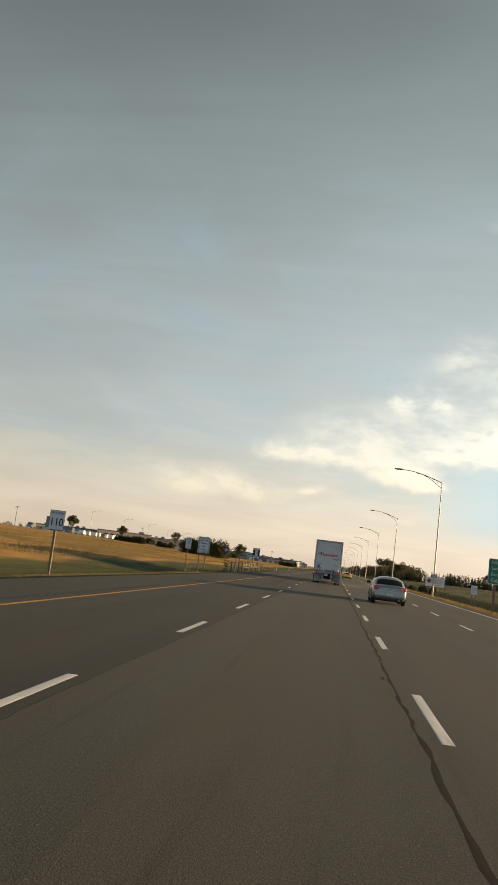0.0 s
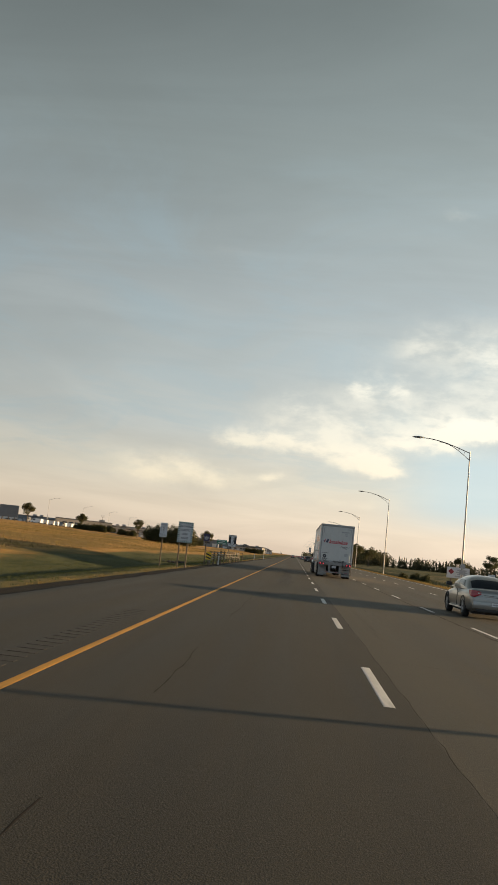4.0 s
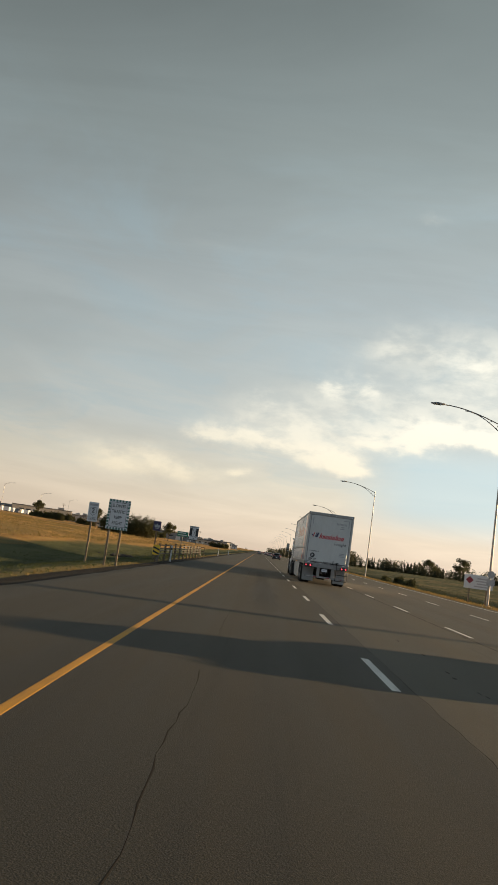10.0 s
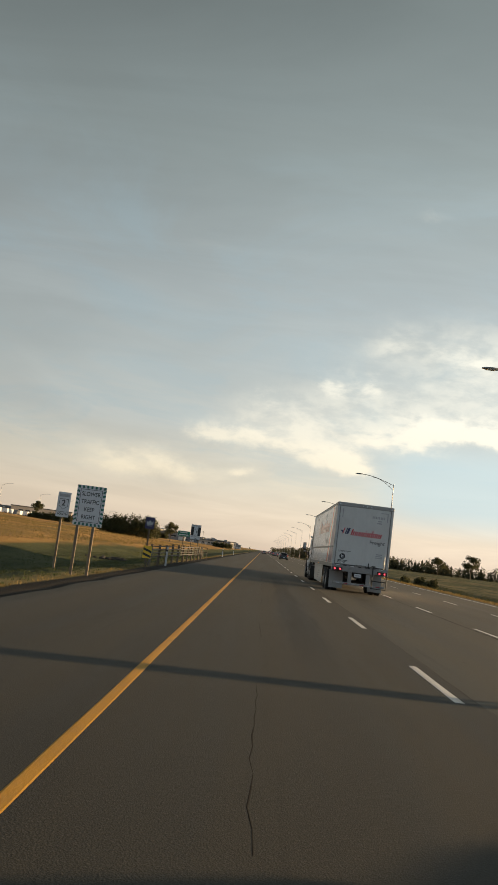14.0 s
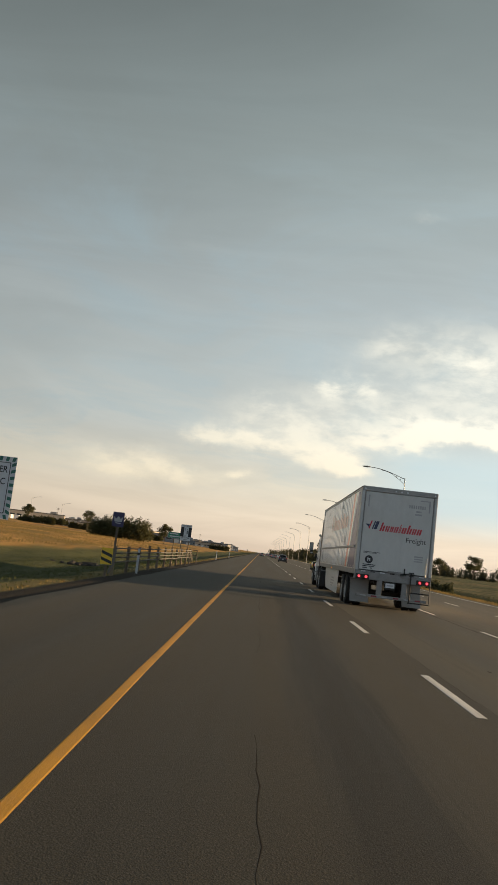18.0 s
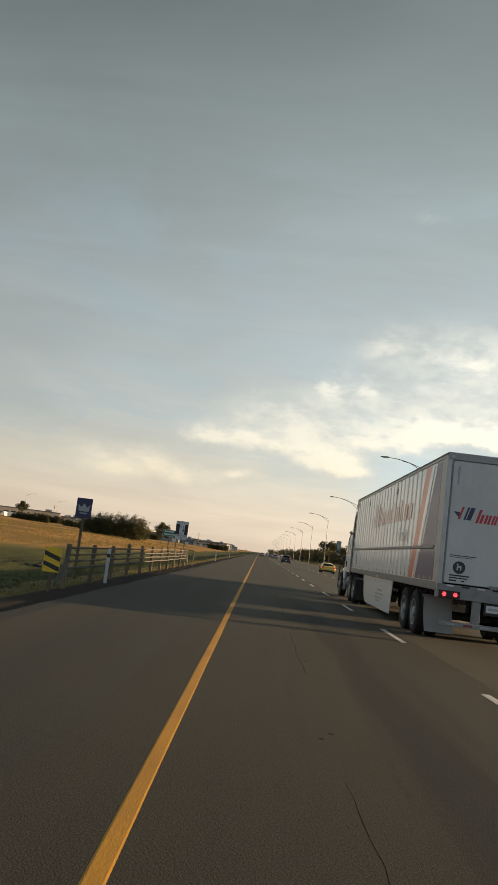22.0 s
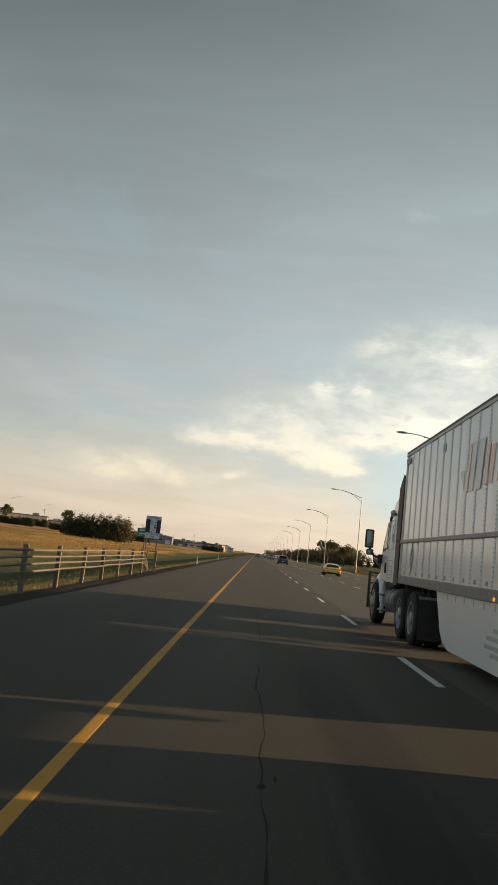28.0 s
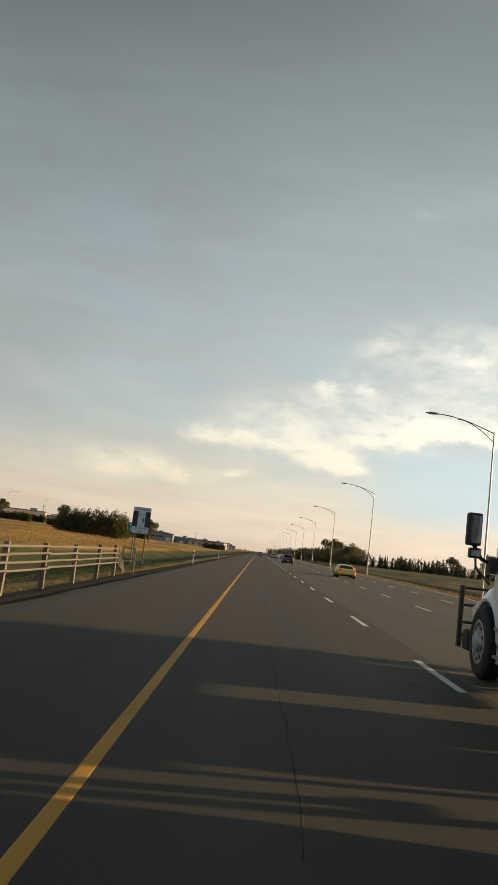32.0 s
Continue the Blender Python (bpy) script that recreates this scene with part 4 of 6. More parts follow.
        for za, zb in ((Z0 + 0.135, 2.015), (2.105, H - 0.145)):
            band(2.95, 3.55, -0.48, za, zb, "orange", "orange_band", "faded orange slanted band")
            band(2.62, 2.95, -0.48, za, zb, "decal", "white_band", "clean white slanted band")
        bm = B()
        plate(bm, [(x0, 0.46, Z0 + 0.135), (x0, 2.55, Z0 + 0.135), (x0, 2.12, 2.015), (x0, 0.46, 2.015)], 0.003, (s, 0, 0))
        part("purple_panel", bm, M["purple"], t, "faded purple lower rear panel")
        bm = B()
        plate(bm, [(x0, 0.46, 2.105), (x0, 1.95, 2.105), (x0, 0.98, H - 0.145), (x0, 0.46, H - 0.145)], 0.003, (s, 0, 0))
        part("purple_panel", bm, M["purple"], t)
        # slanted faded letters of the mark become bars
        for i in range(9):
            y = 9.55 - 0.66 * i
            h = 0.62 if i in (0, 4, 6) else 0.46
            for dy, w, k0, k1 in ((0.0, 0.15, 0.0, 1.0), (0.27, 0.17, 0.0, 0.92)):
                za, zb = 2.82 + h * k0, 2.82 + h * k1
                ya, yb = y - dy - 0.2 * h * k0, y - dy - 0.2 * h * k1
                bm = B()
                plate(bm, [(x0, ya, za), (x0, ya - w, za), (x0, yb - w, zb), (x0, yb, zb)], 0.004, (s, 0, 0))
                part("faded_mark_bar", bm, M["pinkred"], t)
        for i, (y, w) in enumerate(((10.62, 0.14), (10.40, 0.24), (10.02, 0.30))):
            bm = B()
            plate(bm, [(x0, y, 2.78), (x0, y - w, 2.78), (x0, y - w - 0.16, 3.56), (x0, y - 0.16, 3.56)], 0.004, (s, 0, 0))
            part("faded_mark_slash", bm, M["pinkred"] if i == 0 else M["fadegrey"], t)
        bm = B()
        plate(bm, [(x0, 11.0, 3.16), (x0, 10.72, 3.16), (x0, 10.72, 2.84)], 0.004, (s, 0, 0))
        part("faded_mark_wedge", bm, M["fadegrey"], t)
        m = (FACE_LEFT if s < 0 else pose(0, 0, 0, 90, 0, 90))
        part("lettering", text_mesh("Freight", 0.55, pose(s * (W + 0.004), 4.75, 2.42) @ m, M["fadegrey"]), None, t, "faded grey lettering")
        # small diamond placard on the front panel, vents high on the side
        bm = B()
        dia = [(14.7, 1.40), (14.53, 1.70), (14.7, 2.0), (14.87, 1.70)]
        for (ya, za), (yb, zb) in zip(dia, dia[1:] + dia[:1]):
            rod(bm, (x0 + s * 0.004, ya, za), (x0 + s * 0.004, yb, zb), 0.007, seg=6)
        for d in (-0.085, 0.085):
            rod(bm, (x0 + s * 0.004, 14.7, 1.70 + 2.2 * d), (x0 + s * 0.004, 14.7 + d, 1.70), 0.005, seg=6)
            rod(bm, (x0 + s * 0.004, 14.7, 1.70 + 2.2 * d), (x0 + s * 0.004, 14.7 - d, 1.70), 0.005, seg=6)
        part("placard_frame", bm, M["greyprint"], t, "grey diamond placard frame")
        for y in (6.3, 12.2):
            for dy in (0, 0.16):
                part("vent_tab", box(B(), *sorted((s * (W - 0.02), s * (W + 0.012)))  , y + dy, y + dy + 0.03, 3.66, 3.82, 0.004), M["greyprint"], t)
        part("corner_plate", box(B(), *sorted((s * (W + 0.004), s * (W + 0.02))), L - 0.5, L - 0.05, H - 0.3, H - 0.16, 0.004), M["greyprint"], t)
    # rear livery: slanted bars in red and navy stand for the maker's mark
    def rear_poly(pts, mat, nm, lab=""):
        bm = B()
        plate(bm, [(x, -0.0125, z) for x, z in pts], 0.004, (0, -1, 0))
        part(nm, bm, M[mat], t, lab)

    rear_poly([(-1.08, 2.86), (-0.94, 2.86), (-0.96, 2.74)], "navy", "mark_wedge")
    for i, x in enumerate((-0.98, -0.86)):
        rear_poly([(x, 2.70), (x + 0.045, 2.70), (x + 0.13, 2.98), (x + 0.085, 2.98)], "red" if i == 0 else "navy", "mark_slash")
    rear_poly([(-0.80, 2.70), (-0.70, 2.70), (-0.61, 2.98), (-0.71, 2.98)], "navy", "mark_slash")
    xs = [-0.60, -0.42, -0.26, -0.12, 0.04, 0.14, 0.32, 0.50, 0.66, 0.84]
    for i, x in enumerate(xs[:-1]):
        h = 0.30 if i in (0, 4, 6) else 0.20
        w = (xs[i + 1] - x) - 0.03
        for f in (0.0, 0.55):
            xa, hh = x + w * f, h if f == 0.0 else 0.20
            rear_poly([(xa, 2.66), (xa + w * 0.40, 2.66), (xa + w * 0.40 + hh * 0.28, 2.66 + hh), (xa + hh * 0.28, 2.66 + hh)], "red", "mark_bar", "red slanted bar of the mark")
    part("lettering", text_mesh("Freight", 0.25, pose(0.67, -0.016, 2.44) @ FACE_BACK, M["dark"]), None, t, "dark lettering on the door")
    for i in range(8):
        part("unit_number_bar", box(B(), 0.34 + i * 0.075, 0.39 + i * 0.075, -0.0155, -0.012, 3.55, 3.66), M["greyprint"], t)
    for z, a, b in ((3.42, 0.6, 0.78), (3.32, 0.56, 0.8)):
        part("small_print_bar", box(B(), a, b, -0.0155, -0.012, z, z + 0.06), M["greyprint"], t)
    d = part("round_decal", rod(B(), (-0.86, -0.018, 1.66), (-0.86, -0.011, 1.66), 0.135, seg=28), M["dark"], t, "dark round decal with a pale emblem")
    bm = B()
    box(bm, -0.91, -0.88, -0.022, -0.017, 1.60, 1.74)
    box(bm, -0.91, -0.82, -0.022, -0.017, 1.66, 1.70)
    box(bm, -0.84, -0.81, -0.022, -0.017, 1.60, 1.69)
    part("emblem", bm, M["signwhite"], d)
    for z, a, b, hh in ((1.905, -1.08, -0.50, 0.018), (1.87, -1.08, -0.6, 0.012), (1.47, -1.06, -0.62, 0.03), (1.42, -1.06, -0.66, 0.025), (1.36, -1.06, -0.90, 0.03), (1.36, -0.80, -0.72, 0.03)):
        part("small_print_bar", box(B(), a, b, -0.0155, -0.012, z, z + hh), M["dark"], t)
    for z in (1.74, 1.82, 1.90):
        part("small_print_bar", box(B(), 0.66, 0.96, -0.0155, -0.012, z, z + 0.045), M["greyprint"], t)
    return t


trailer = make_trailer()


# ---------------------------------------------------------------- the tractor
def make_tractor():
    t = thing("tractor_unit", pose(TX - 0.15, 0, 0), "white conventional sleeper tractor unit coupled under the trailer", "truck")
    W = 1.16
    DR = (13.65, 14.95)
    ST = 18.85
    for x in (-0.42, 0.42):
        part("chassis_rail", box(B(), x - 0.05, x + 0.05, 12.9, 19.9, 0.72, 0.98, 0.01), M["chassis"], t)
    part("fifth_wheel", box(B(), -0.5, 0.5, 13.7, 14.9, 0.98, 1.1, 0.03), M["chassis"], t)
    for y in DR:
        part("drive_axle", rod(B(), (-1.0, y, 0.5), (1.0, y, 0.5), 0.09, seg=14), M["chassis"], t)
        wheel(t, -1.17, y, 0.515, 0.27, True, -1, "black dual tyre")
        wheel(t, 1.17, y, 0.515, 0.27, True, 1, "black dual tyre")
    part("steer_axle", rod(B(), (-1.0, ST, 0.5), (1.0, ST, 0.5), 0.07, seg=12), M["chassis"], t)
    for s in (-1, 1):
        wheel(t, s * 1.15, ST, 0.52, 0.29, False, s, "black front tyre", True)

    def ring(y, w, z0, z1, p=5.0, n=32, low=0.35):
        """A rounded section: straight below, superelliptic above."""
        out = [(-w, y, z0)]
        h = z1 - z0
        for i in range(n + 1):
            a = math.pi - math.pi * i / n
            cx, sx = math.cos(a), math.sin(a)
            out.append((w * math.copysign(abs(cx) ** (2 / p), cx), y, z0 + low * h + (1 - low) * h * abs(sx) ** (2 / p)))
        return out + [(w, y, z0)]

    # cab shell, lofted from the back of the sleeper to the foot of the windscreen
    bm = B()
    loft(bm, [ring(16.82, W - 0.05, 1.1, 2.86, 9), ring(16.9, W, 1.1, 2.92, 9), ring(17.4, W + 0.01, 1.1, 2.95, 8), ring(17.75, W + 0.01, 1.1, 2.86, 7), ring(18.0, W, 1.1, 2.68, 7), ring(18.2, W - 0.01, 1.1, 2.46, 6), ring(18.42, W - 0.04, 1.1, 2.21, 6), ring(18.65, W - 0.08, 1.1, 1.96, 6), ring(18.8, W - 0.12, 1.1, 1.82, 5)])
    part("cab", bm, M["cab"], t, "white cab shell", 50)
    bm = B()
    loft(bm, [ring(16.84, W - 0.06, 2.7, 3.50, 3.6), ring(17.1, W - 0.05, 2.7, 3.46, 3.6), ring(17.35, W - 0.06, 2.7, 3.36, 3.5), ring(17.6, W - 0.06, 2.7, 3.26, 3.5), ring(17.82, W - 0.07, 2.65, 3.12, 3.5), ring(18.0, W - 0.09, 2.6, 2.97, 3.5), ring(18.12, W - 0.13, 2.55, 2.84, 3.4), ring(18.18, W - 0.2, 2.55, 2.72, 3)])
    part("roof_fairing", bm, M["cab"], t, "rounded white roof fairing", 60)
    part("fairing_seam", box(B(), -W - 0.004, W + 0.004, 16.9, 17.72, 2.715, 2.735), M["greyprint"], t)
    for s in (-1, 1):
        # extender between cab and trailer
        x = s * (W - 0.01)
        bm = B()
        plate(bm, [(x, 16.84, 1.04), (x, 16.30, 1.08), (x, 16.30, 3.58), (x, 16.42, 3.64), (x, 16.84, 3.34)], 0.03, (-s, 0, 0))
        ex = part("side_extender", bm, M["extender"], t, "brown-grey side extender")
        part("edge_trim", box(B(), *sorted((x - s * 0.02, x + s * 0.008)), 16.28, 16.32, 1.08, 3.6, 0.006), M["black"], ex)
        part("extender_strut", box(B(), *sorted((x, x + s * 0.012)), 16.34, 16.8, 2.06, 2.10), M["black"], ex)
        xd = s * (W + 0.006)
        # door with its slim quarter-shaped window
        bm = B()
        plate(bm, [(xd, 17.72, 1.14), (xd, 17.72, 2.60), (xd, 17.95, 2.60), (xd, 18.60, 1.90), (xd, 18.64, 1.14)], 0.012, (s, 0, 0))
        dr = part("door", bm, M["cab"], t, "white cab door")
        bm = B()
        plate(bm, [(xd + s * 0.013, 17.80, 1.90), (xd + s * 0.013, 17.80, 2.54), (xd + s * 0.013, 17.95, 2.56), (xd + s * 0.013, 18.54, 1.92), (xd + s * 0.013, 18.46, 1.82)], 0.004, (s, 0, 0))
        fr = part("window_frame", bm, M["black"], dr, "black window frame")
        bm = B()
        plate(bm, [(xd + s * 0.018, 17.85, 1.94), (xd + s * 0.018, 17.85, 2.49), (xd + s * 0.018, 17.94, 2.50), (xd + s * 0.018, 18.44, 1.94), (xd + s * 0.018, 18.38, 1.90)], 0.003, (s, 0, 0))
        part("door_window", bm, M["glass"], fr, "dark side window")
        part("door_handle", box(B(), *sorted((xd + s * 0.01, xd + s * 0.05)), 17.80, 17.86, 1.30, 1.56, 0.012), M["black"], dr)
        part("door_gap", box(B(), *sorted((xd - s * 0.002, xd + s * 0.004)), 17.695, 17.712, 1.14, 2.62), M["black"], t)
        # outlined sleeper panels with vents and unreadable print
        for z0, z1 in ((1.88, 2.60), (1.20, 1.62)):
            bm = B()
            pts = [(17.0, z0 + 0.05), (17.05, z0), (17.53, z0), (17.58, z0 + 0.05), (17.58, z1 - 0.05), (17.53, z1), (17.05, z1), (17.0, z1 - 0.05)]
            for (ya, za), (yb, zb) in zip(pts, pts[1:] + pts[:1]):
                rod(bm, (xd, ya, za), (xd, yb, zb), 0.011, seg=6)
            part("panel_moulding", bm, M["fadegrey"], t)
        bm = B()
        box(bm, *sorted((xd - s * 0.002, xd + s * 0.006)), 17.08, 17.2, 2.05, 2.26)
        box(bm, *sorted((xd - s * 0.002, xd + s * 0.006)), 17.24, 17.30, 2.10, 2.48)
        part("vent", bm, M["greyprint"], t)
        for z, ya, yb in ((1.46, 17.1, 17.45), (1.36, 17.1, 17.5), (1.27, 17.1, 17.4)):
            part("print_bar", box(B(), *sorted((xd - s * 0.002, xd + s * 0.004)), ya, yb, z, z + 0.025), M["fadegrey"], t)
        # mirrors on arms
        mx = s * 1.53
        bm = B()
        box(bm, mx - 0.12, mx + 0.10, 18.52, 18.66, 1.90, 2.38, 0.04)
        mr = part("mirror", bm, M["black"], t, "tall black wing mirror", 40)
        part("mirror_glass", box(B(), mx - 0.09, mx + 0.075, 18.51, 18.519, 1.94, 2.34), M["mirror"], mr)
        bm = B()
        box(bm, mx - 0.07, mx + 0.11, 18.52, 18.64, 1.72, 1.87, 0.03)
        m2 = part("convex_mirror", bm, M["black"], t, "small black convex mirror", 40)
        part("mirror_glass", box(B(), mx - 0.05, mx + 0.09, 18.51, 18.519, 1.75, 1.84), M["mirror"], m2)
        part("mirror_arm", tube(B(), [(s * 1.12, 18.62, 1.58), (s * 1.24, 18.62, 1.66), (s * 1.40, 18.6, 1.72), (mx, 18.6, 1.92)], 0.03), M["black"], t)
        part("mirror_foot", box(B(), *sorted((s * 1.12, s * 1.30)), 18.5, 18.74, 1.52, 1.76, 0.05), M["black"], t, "", 40)
        part("hood_mirror_arm", tube(B(), [(s * 1.05, 19.3, 1.36), (s * 1.28, 19.32, 1.60), (s * 1.30, 19.32, 1.80)], 0.02), M["black"], t)
        # roof spot lamp on its bracket
        bm = B()
        lathe(bm, [(0, 0.001), (0.004, 0.03), (0.03, 0.055), (0.08, 0.065), (0.12, 0.065), (0.125, 0.001)], 18, "Z")
        bm.transform(pose(s * 1.22, 16.98, 2.77, -90))
        part("spot_lamp", bm, M["alu"], t, "round spot lamp", 50)
        part("lamp_bracket", tube(B(), [(s * 1.1, 17.06, 2.72), (s * 1.22, 17.06, 2.77)], 0.025), M["black"], t)
        # tank, steps and the skirts below the cab
        part("fuel_tank", rod(B(), (s * 0.86, 16.5, 0.67), (s * 0.86, 18.0, 0.67), 0.315, seg=30), M["tank"], t, "round grey fuel tank", 40)
        for y in (16.62, 17.1, 17.58):
            part("tank_strap", rod(B(), (s * 0.86, y, 0.67), (s * 0.86, y + 0.07, 0.67), 0.326, seg=30), M["tank"], t)
        for z in (0.36, 0.74):
            part("step", box(B(), *sorted((s * 0.95, s * 1.24)), 17.75, 18.3, z, z + 0.05, 0.015), M["steel"], t, "ribbed step")
        bm = B()
        plate(bm, [(s * 1.19, 18.02, 0.30), (s * 1.17, 18.02, 1.12), (s * 1.17, 18.42, 1.14), (s * 1.2, 18.24, 0.9), (s * 1.2, 18.2, 0.62), (s * 1.2, 18.22, 0.30)], 0.06, (-s, 0, 0))
        part("fender_panel", bm, M["lowcab"], t, "grimy white fender panel")
        part("cab_side_panel", box(B(), *sorted((s * 1.02, s * 1.10)), 17.0, 18.05, 0.98, 1.11, 0.02), M["chassis"], t)
        # flared fender, one piece with the hood's flank
        bm = B()
        rows = []
        for i in range(17):
            a = math.pi * (0.04 + 0.80 * i / 16)
            rr = 0.64
            yy, zz = ST - rr * math.cos(a), 0.55 + rr * math.sin(a)
            rows.append([(s * 0.70, yy, zz + 0.12 + 0.16 * math.sin(a)), (s * 1.0, yy, zz + 0.10 + 0.13 * math.sin(a)), (s * 1.13, yy, zz + 0.05 + 0.07 * math.sin(a)), (s * 1.225, yy, zz - 0.03), (s * 1.21, yy, zz - 0.07), (s * 0.70, yy, zz - 0.03)])
        loft(bm, rows)
        part("fender", bm, M["cab"], t, "white rounded front fender", 50)
        bm = B()
        loft(bm, [[(s * 0.7, y, z0), (s * w, y, z0), (s * (w - 0.02), y, z1 - 0.1), (s * (w - 0.12), y, z1), (s * 0.7, y, z1 + 0.02)] for y, w, z0, z1 in ((19.36, 1.2, 0.62, 1.18), (19.6, 1.18, 0.6, 1.12), (19.82, 1.08, 0.6, 1.04), (19.95, 0.94, 0.62, 0.96))])
        part("fender_nose", bm, M["cab"], t, "", 50)
        part("headlamp", box(B(), *sorted((s * 0.82, s * 1.14)), 19.72, 19.93, 0.78, 1.0, 0.06), M["clear"], t, "clear headlamp", 40)
        part("turn_lamp", rod(B(), (s * 1.18, 19.5, 0.98), (s * 1.215, 19.5, 0.98), 0.02), M["clear"], t, "small turn lamp")
        part("inner_arch", box(B(), *sorted((s * 0.62, s * 0.7)), 18.2, 19.5, 0.35, 1.2), M["chassis"], t)
    # windscreen, visor, hood, grille, bumper
    bm = B()
    plate(bm, [(-0.98, 18.70, 1.95), (0.98, 18.70, 1.95), (0.96, 18.12, 2.60), (-0.96, 18.12, 2.60)], 0.025, (0, 0.75, 0.66))
    part("windscreen", bm, M["glass"], t, "dark windscreen")
    bm = B()
    plate(bm, [(-1.13, 18.0, 2.74), (1.13, 18.0, 2.74), (1.1, 18.32, 2.58), (-1.1, 18.32, 2.58)], 0.05, (0, 0, 1))
    part("sun_visor", bm, M["black"], t, "dark sun visor")
    bm = B()
    loft(bm, [ring(18.6, 1.06, 0.95, 1.84, 5), ring(18.85, 1.05, 0.95, 1.74, 4.5), ring(19.15, 1.02, 0.93, 1.60, 4), ring(19.45, 0.97, 0.92, 1.44, 3.6), ring(19.7, 0.90, 0.90, 1.28, 3.4), ring(19.9, 0.80, 0.88, 1.12, 3.2), ring(20.0, 0.68, 0.86, 1.0, 3)])
    part("hood", bm, M["cab"], t, "white sloping hood", 60)
    part("grille", box(B(), -0.58, 0.58, 19.86, 20.03, 0.66, 1.06, 0.03), M["black"], t, "dark grille")
    part("front_bumper", box(B(), -1.22, 1.22, 19.72, 20.1, 0.28, 0.62, 0.08), M["chassis"], t, "dark front bumper", 40)
    for s in (-1, 1):
        part("guard_post", box(B(), *sorted((s * 1.18, s * 1.25)), 20.2, 20.32, 0.30, 1.30, 0.02), M["black"], t, "black guard post")
        part("guard_brace", rod(B(), (s * 0.8, 20.05, 0.5), (s * 1.2, 20.25, 0.5), 0.03), M["black"], t)
    for z in (0.42, 0.7, 0.98, 1.26):
        part("guard_bar", rod(B(), (-1.22, 20.26, z), (1.22, 20.26, z), 0.022), M["black"], t)
    part("exhaust_stack", rod(B(), (0.98, 16.7, 1.0), (0.98, 16.7, 3.4), 0.07, seg=14), M["alu"], t, "upright exhaust stack")
    for y in DR:
        part("quarter_fender", box(B(), -1.24, -0.6, y - 0.60, y - 0.57, 0.62, 0.86, 0.01), M["black"], t)
    for s in (-1, 1):
        part("mud_flap", box(B(), *sorted((s * 0.62, s * 1.28)), 12.96, 12.975, 0.16, 0.92, 0.004), M["black"], t, "black mud flap")
        part("flap_hanger", box(B(), *sorted((s * 0.4, s * 1.28)), 12.96, 13.0, 0.92, 0.97), M["steel"], t)
    part("deck_plate", box(B(), -0.5, 0.5, 15.6, 16.7, 0.98, 1.02, 0.01), M["chassis"], t)
    part("air_lines", tube(B(), [(-0.2, 16.8, 1.9), (-0.25, 16.5, 1.35), (-0.2, 16.2, 1.6)], 0.015), M["black"], t)
    return t


make_tractor()


